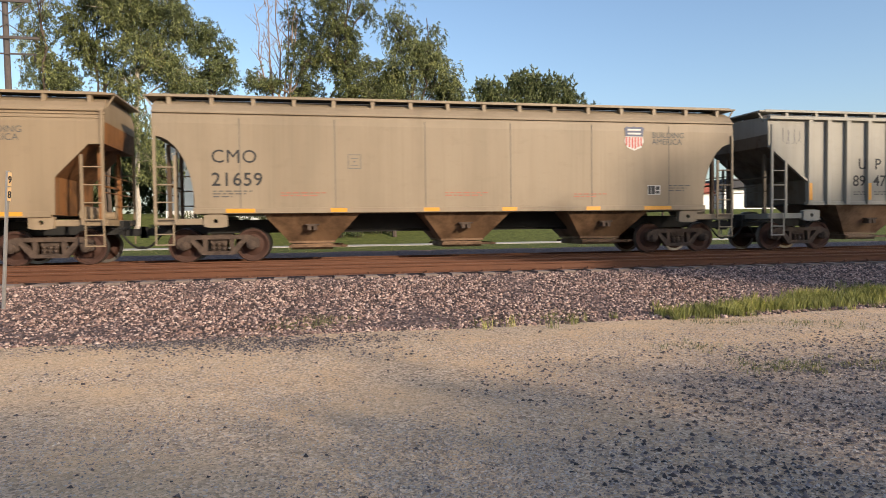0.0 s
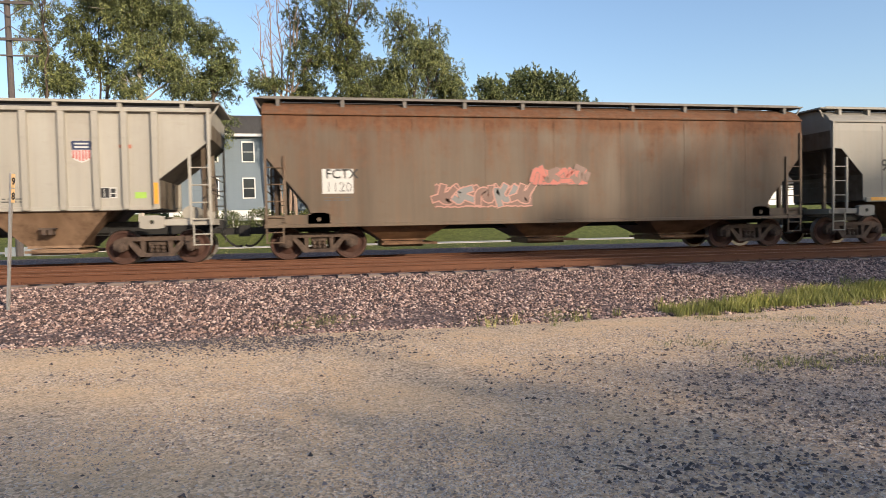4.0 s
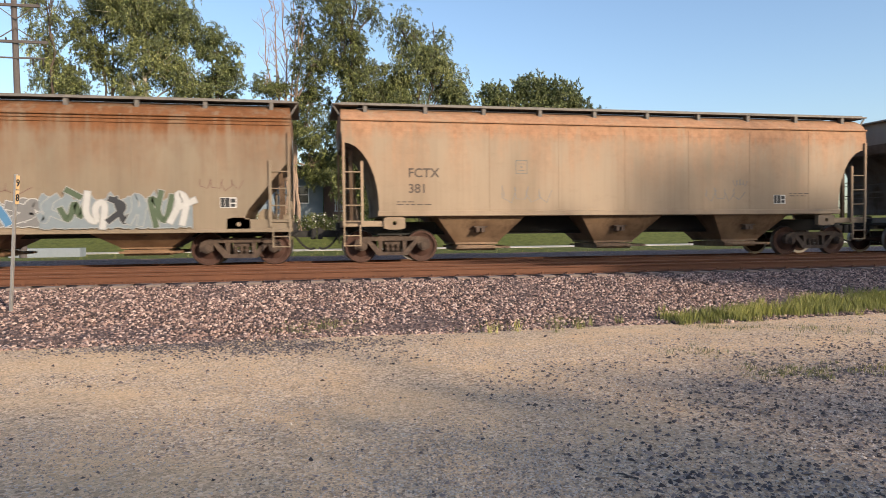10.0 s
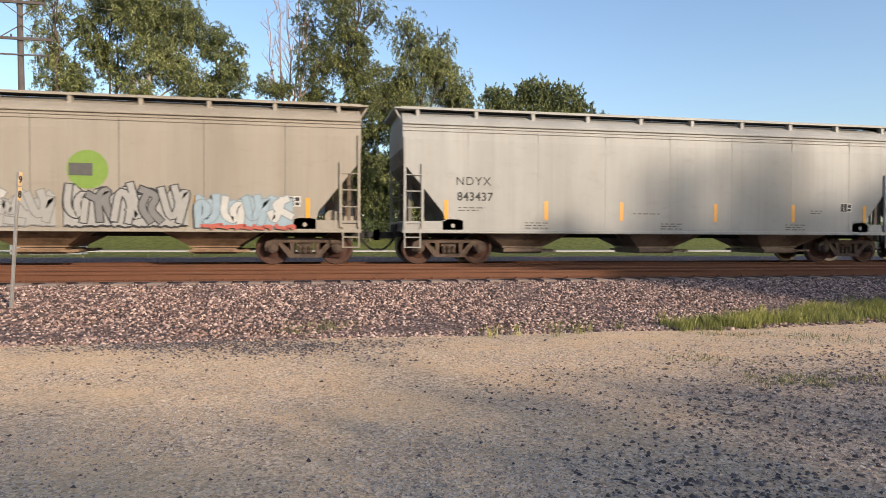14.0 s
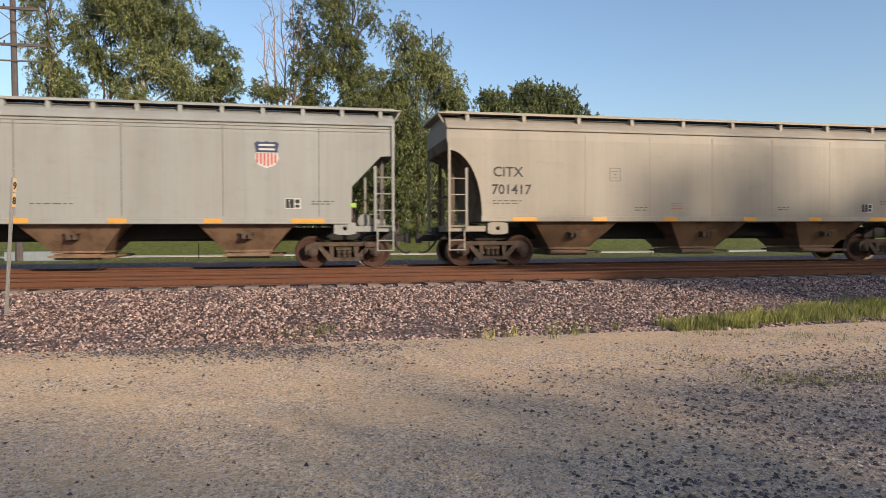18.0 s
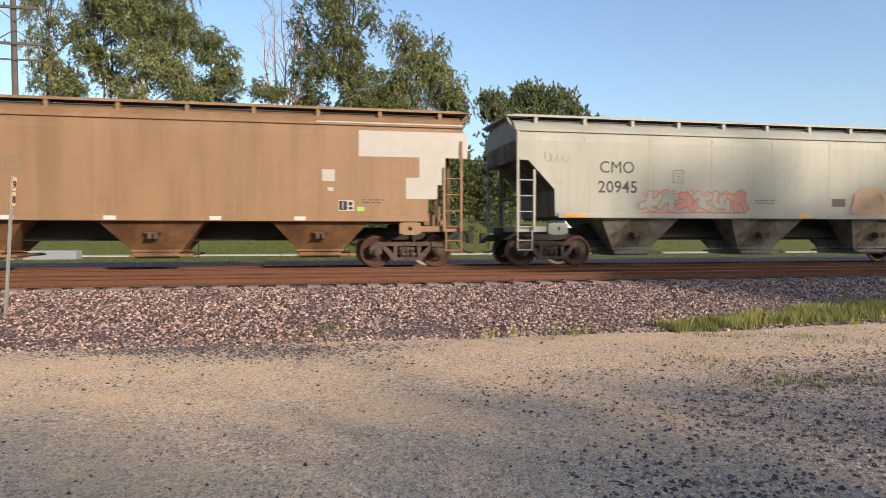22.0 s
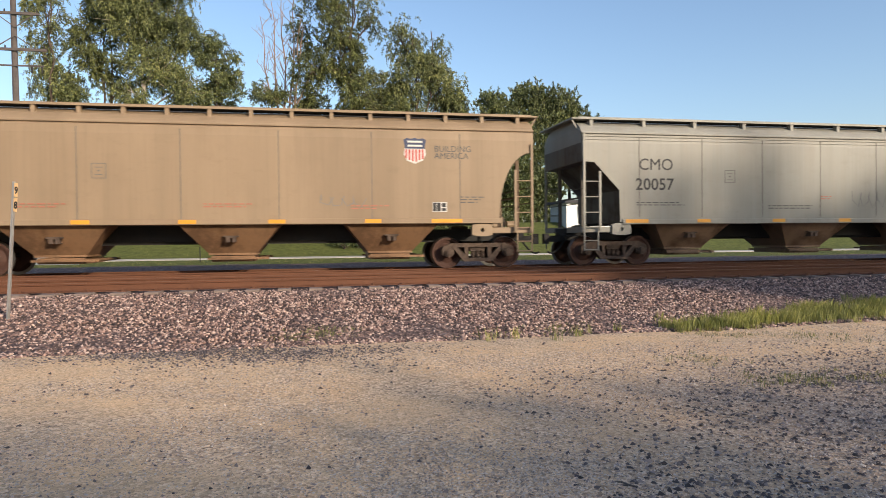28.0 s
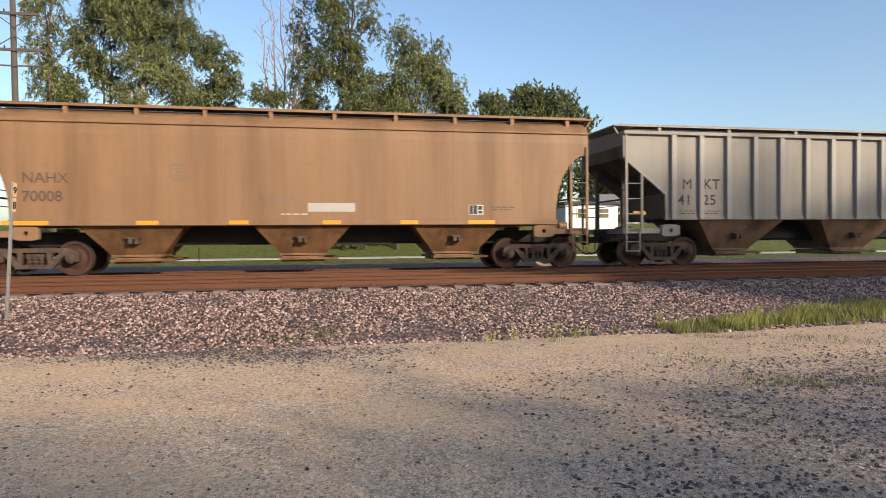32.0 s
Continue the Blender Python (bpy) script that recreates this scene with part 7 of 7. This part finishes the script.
part("chimney", Solid().box(-3.3, -2.7, HY + 1.2, HY + 1.9, 9.0, 11.0).box(-3.36, -2.64, HY + 1.15, HY + 1.95, 10.8, 11.05), BRICKY, house)
wall = part("wall", Solid().box(-2.3, 1.2, HY + 0.6, HY + 6, HB, 5.5), SIDING, house)
clapboards(wall, -2.3, 1.2, HY + 0.59, 2.4, 5.4)
part("roof", Solid().plate([(-2.45, 5.45), (1.4, 5.45), (1.1, 6.3), (-2.3, 6.3)], HY + 0.2, HY + 6.2), ROOFING, house)
for x, z in ((-4.4, 6.3), (-4.4, 3.4), (-7.2, 6.3), (-7.2, 3.4)):
    window(house, x, z, HY - 0.03, 0.85, 1.5)
window(house, -0.4, 3.3, HY + 0.56, 0.8, 1.3)

shed = thing("white_building", "small white building with one window beyond the tracks", "building")
part("wall", Solid().box(22.6, 27.6, 36, 40, 0.6, 3.95), TRIMP, shed)
part("roof", Solid().plate([(22.3, 3.90), (27.9, 3.90), (27.7, 4.15), (22.5, 4.15)], 35.7, 40.3), ROOFING, shed)
window(shed, 26.2, 2.7, 35.97, 0.9, 0.8)
window(shed, 24.2, 2.7, 35.97, 0.9, 0.8)
cottage = thing("cottage", "low white cottage with a grey pitched roof among trees", "house")
part("wall", Solid().box(30.6, 35.4, 45, 50, 0.6, 3.9), TRIMP, cottage)
GREYROOF = simple("grey_shingles", (0.17, 0.17, 0.175), 0.9, 0, 0.2, 4, 0.4)
part("roof", Solid().add([(30.2, 44.6, 3.85), (35.8, 44.6, 3.85), (35.8, 47.5, 5.6), (30.2, 47.5, 5.6), (35.8, 50.4, 3.85), (30.2, 50.4, 3.85)], [(0, 1, 2, 3), (3, 2, 4, 5), (0, 3, 5), (1, 4, 2), (0, 5, 4, 1)]), GREYROOF, cottage)
window(cottage, 32.4, 2.3, 44.97, 1.0, 1.0)
garage = thing("garage", "small white garage with a dull red roof", "building")
part("wall", Solid().box(37.2, 40.6, 41, 45, 0.6, 3.9), TRIMP, garage)
part("roof", Solid().plate([(36.9, 3.86), (40.9, 3.86), (40.3, 4.9), (37.5, 4.9)], 40.7, 45.3), simple("dull_red_roofing", (0.24, 0.07, 0.05), 0.85, 0, 0.2, 4, 0.3), garage)
porch = thing("porch", "small raised porch with white baluster railing", "porch")
part("deck", Solid().soft_box(2.0, 3.7, 36.0, 37.6, 1.3, 2.45, 0.02), BRICKY, porch)
part("top_rail", Solid().soft_box(2.1, 3.6, 36.0, 36.08, 3.52, 3.62, 0.01), TRIMP, porch)
part("bottom_rail", Solid().soft_box(2.1, 3.6, 36.0, 36.06, 2.54, 2.62, 0.01), TRIMP, porch)
baluster = Solid().box(-0.055, 0.055, -0.02, 0.02, 0, 0.92).mesh("baluster")
for k in range(8):
    part("baluster", baluster, TRIMP, porch, at=pose(2.2 + 0.186 * k, 36.04, 2.61))
part("back_wall", Solid().box(1.3, 4.0, 37.62, 38.4, 1.6, 5.2), BRICKY, porch)
barn = thing("white_building", "pale sided building seen between the cars", "building")
part("wall", Solid().box(44, 55, 44, 52, 0.5, 4.6), TRIMP, barn)
part("roof", Solid().plate([(43.6, 4.5), (55.4, 4.5), (54.6, 5.6), (44.4, 5.6)], 43.6, 52.4), ROOFING, barn)

box_mat = simple("grey_cabinet_paint", (0.22, 0.25, 0.27), 0.6, 0, 0.12, 3)
cab = thing("utility_cabinet", "low grey utility cabinet on the far grass", "cabinet")
part("body", Solid().soft_box(-16.0, -12.4, 20, 21, -0.45, 0.12, 0.03), box_mat, cab)
for k in range(3):
    part("door", Solid().box(-15.5 + k * 0.97, -14.6 + k * 0.97, 19.985, 20.0, -0.40, 0.07), box_mat, cab)
rod = thing("marker_rod", "thin dark marker rod standing in the grass", "post", at=pose(-6.0, 20, -0.45))
part("rod", Solid().tube((0, 0, 0), (0, 0, 0.95), 0.03, n=6), BLACK, rod)

# ---- milepost and utility pole ----
GALV = simple("galvanised_steel", (0.42, 0.40, 0.38), 0.45, 0.6, 0.2, 8)
YELL = simple("yellow_reflective_plate", (0.60, 0.40, 0.20), 0.4, 0, 0.08, 8)
mp = thing("milepost", "leaning galvanised milepost with yellow number plates", "sign", at=pose(-5.14, -7.4, -0.46, 0, 3.4, 0) @ pose(0, 0, 0, 0, 0, 74))
part("post", Solid().box(-0.026, 0.026, -0.006, 0.006, 0, 2.42).box(-0.026, -0.016, -0.03, 0.0, 0, 2.42).box(0.016, 0.026, -0.03, 0.0, 0, 2.42), GALV, mp)
for k, dgt in enumerate(("9", "8")):
    pl = part("number_plate", Solid().box(-0.024, 0.060, -0.040, -0.032, 2.16 - k * 0.26, 2.40 - k * 0.26), YELL, mp, "yellow plate with a black numeral")
    part("numeral", text_mesh(dgt, 0.17), LETTER, pl, at=pose(-0.028, -0.043, 2.215 - k * 0.26, 90, 0, 0))
pole = thing("utility_pole", "weathered wooden utility pole with crossarms", "utility pole", at=pose(-15.25, 20.0, -0.4))
part("pole", Solid().tube((0, 0, 0), (-0.15, 0, 14.6), 0.20, 0.14, 10), POLEWOOD, pole)
for z, w in ((13.6, 1.2), (11.66, 1.55)):
    arm = part("crossarm", Solid().box(-w, w, -0.26, -0.14, z - 0.07, z + 0.07), POLEWOOD, pole)
    for m in (-1, 1):
        part("brace", Solid().beam((m * 1.0, -0.22, z + (0.0 if z > 12 else 0.05)), (0, -0.2, z - 0.75 if z > 12 else z + 0.75), 0.03, 0.05), POLEWOOD, arm)
        for x in (0.5, w - 0.12):
            part("insulator", Solid().tube((m * x, -0.2, z + 0.07), (m * x, -0.2, z + 0.22), 0.05, 0.035, 8), BLACK, arm)
part("crossarm", Solid().box(-1.4, 1.4, -0.22, -0.16, 10.76, 10.84), POLEWOOD, pole)
for x in (-1.3, 0.8, 1.3):
    part("insulator", Solid().tube((x, -0.2, 10.42), (x, -0.2, 10.76), 0.05, n=8), BLACK, pole)
for k, (x, z) in enumerate(((-1.08, 13.8), (1.08, 13.8), (-1.43, 11.86))):
    pts = [Vector((-15.25 + x - 60 * t, 20 + 6 * t, -0.4 + z - 4 * t * (1 - t))) for t in [j / 12 for j in range(13)]]
    tagged(part("power_wire", Solid().path(pts, 0.012, 4), BLACK, None), "thin black power wire from the utility pole", "wire")


# ---- motion of the train ----
def rolled(t):
    for (t0, s0), (t1, s1) in zip(TRAIN, TRAIN[1:]):
        if t <= t1:
            return s0 + (s1 - s0) * (t - t0) / (t1 - t0)
    return TRAIN[-1][1]


def motions():
    for car, mid in CARS:
        walk(car, [(t, pose(mid - s, 0, 0)) for t, s in TRAIN])
    for number, ws in WHEELSETS:
        mid = CARS[number][1]
        near = [k for k in range(961) if -24 < mid - rolled(k / 30) < 36]
        place = ws.matrix_basis.translation.copy()
        rows = []
        first = near[0] if near else 0
        if first > 0:
            rows.append((0.0, pose(*place)))
        for k in near:
            a = -math.degrees((rolled(k / 30) - rolled(first / 30)) / 0.457)
            rows.append((k / 30, pose(*place, 0, a, 0)))
        if not rows or rows[-1][0] < 31.99:
            rows.append((32.0, rows[-1][1] if rows else pose(*place)))
        walk(ws, rows)


motions()
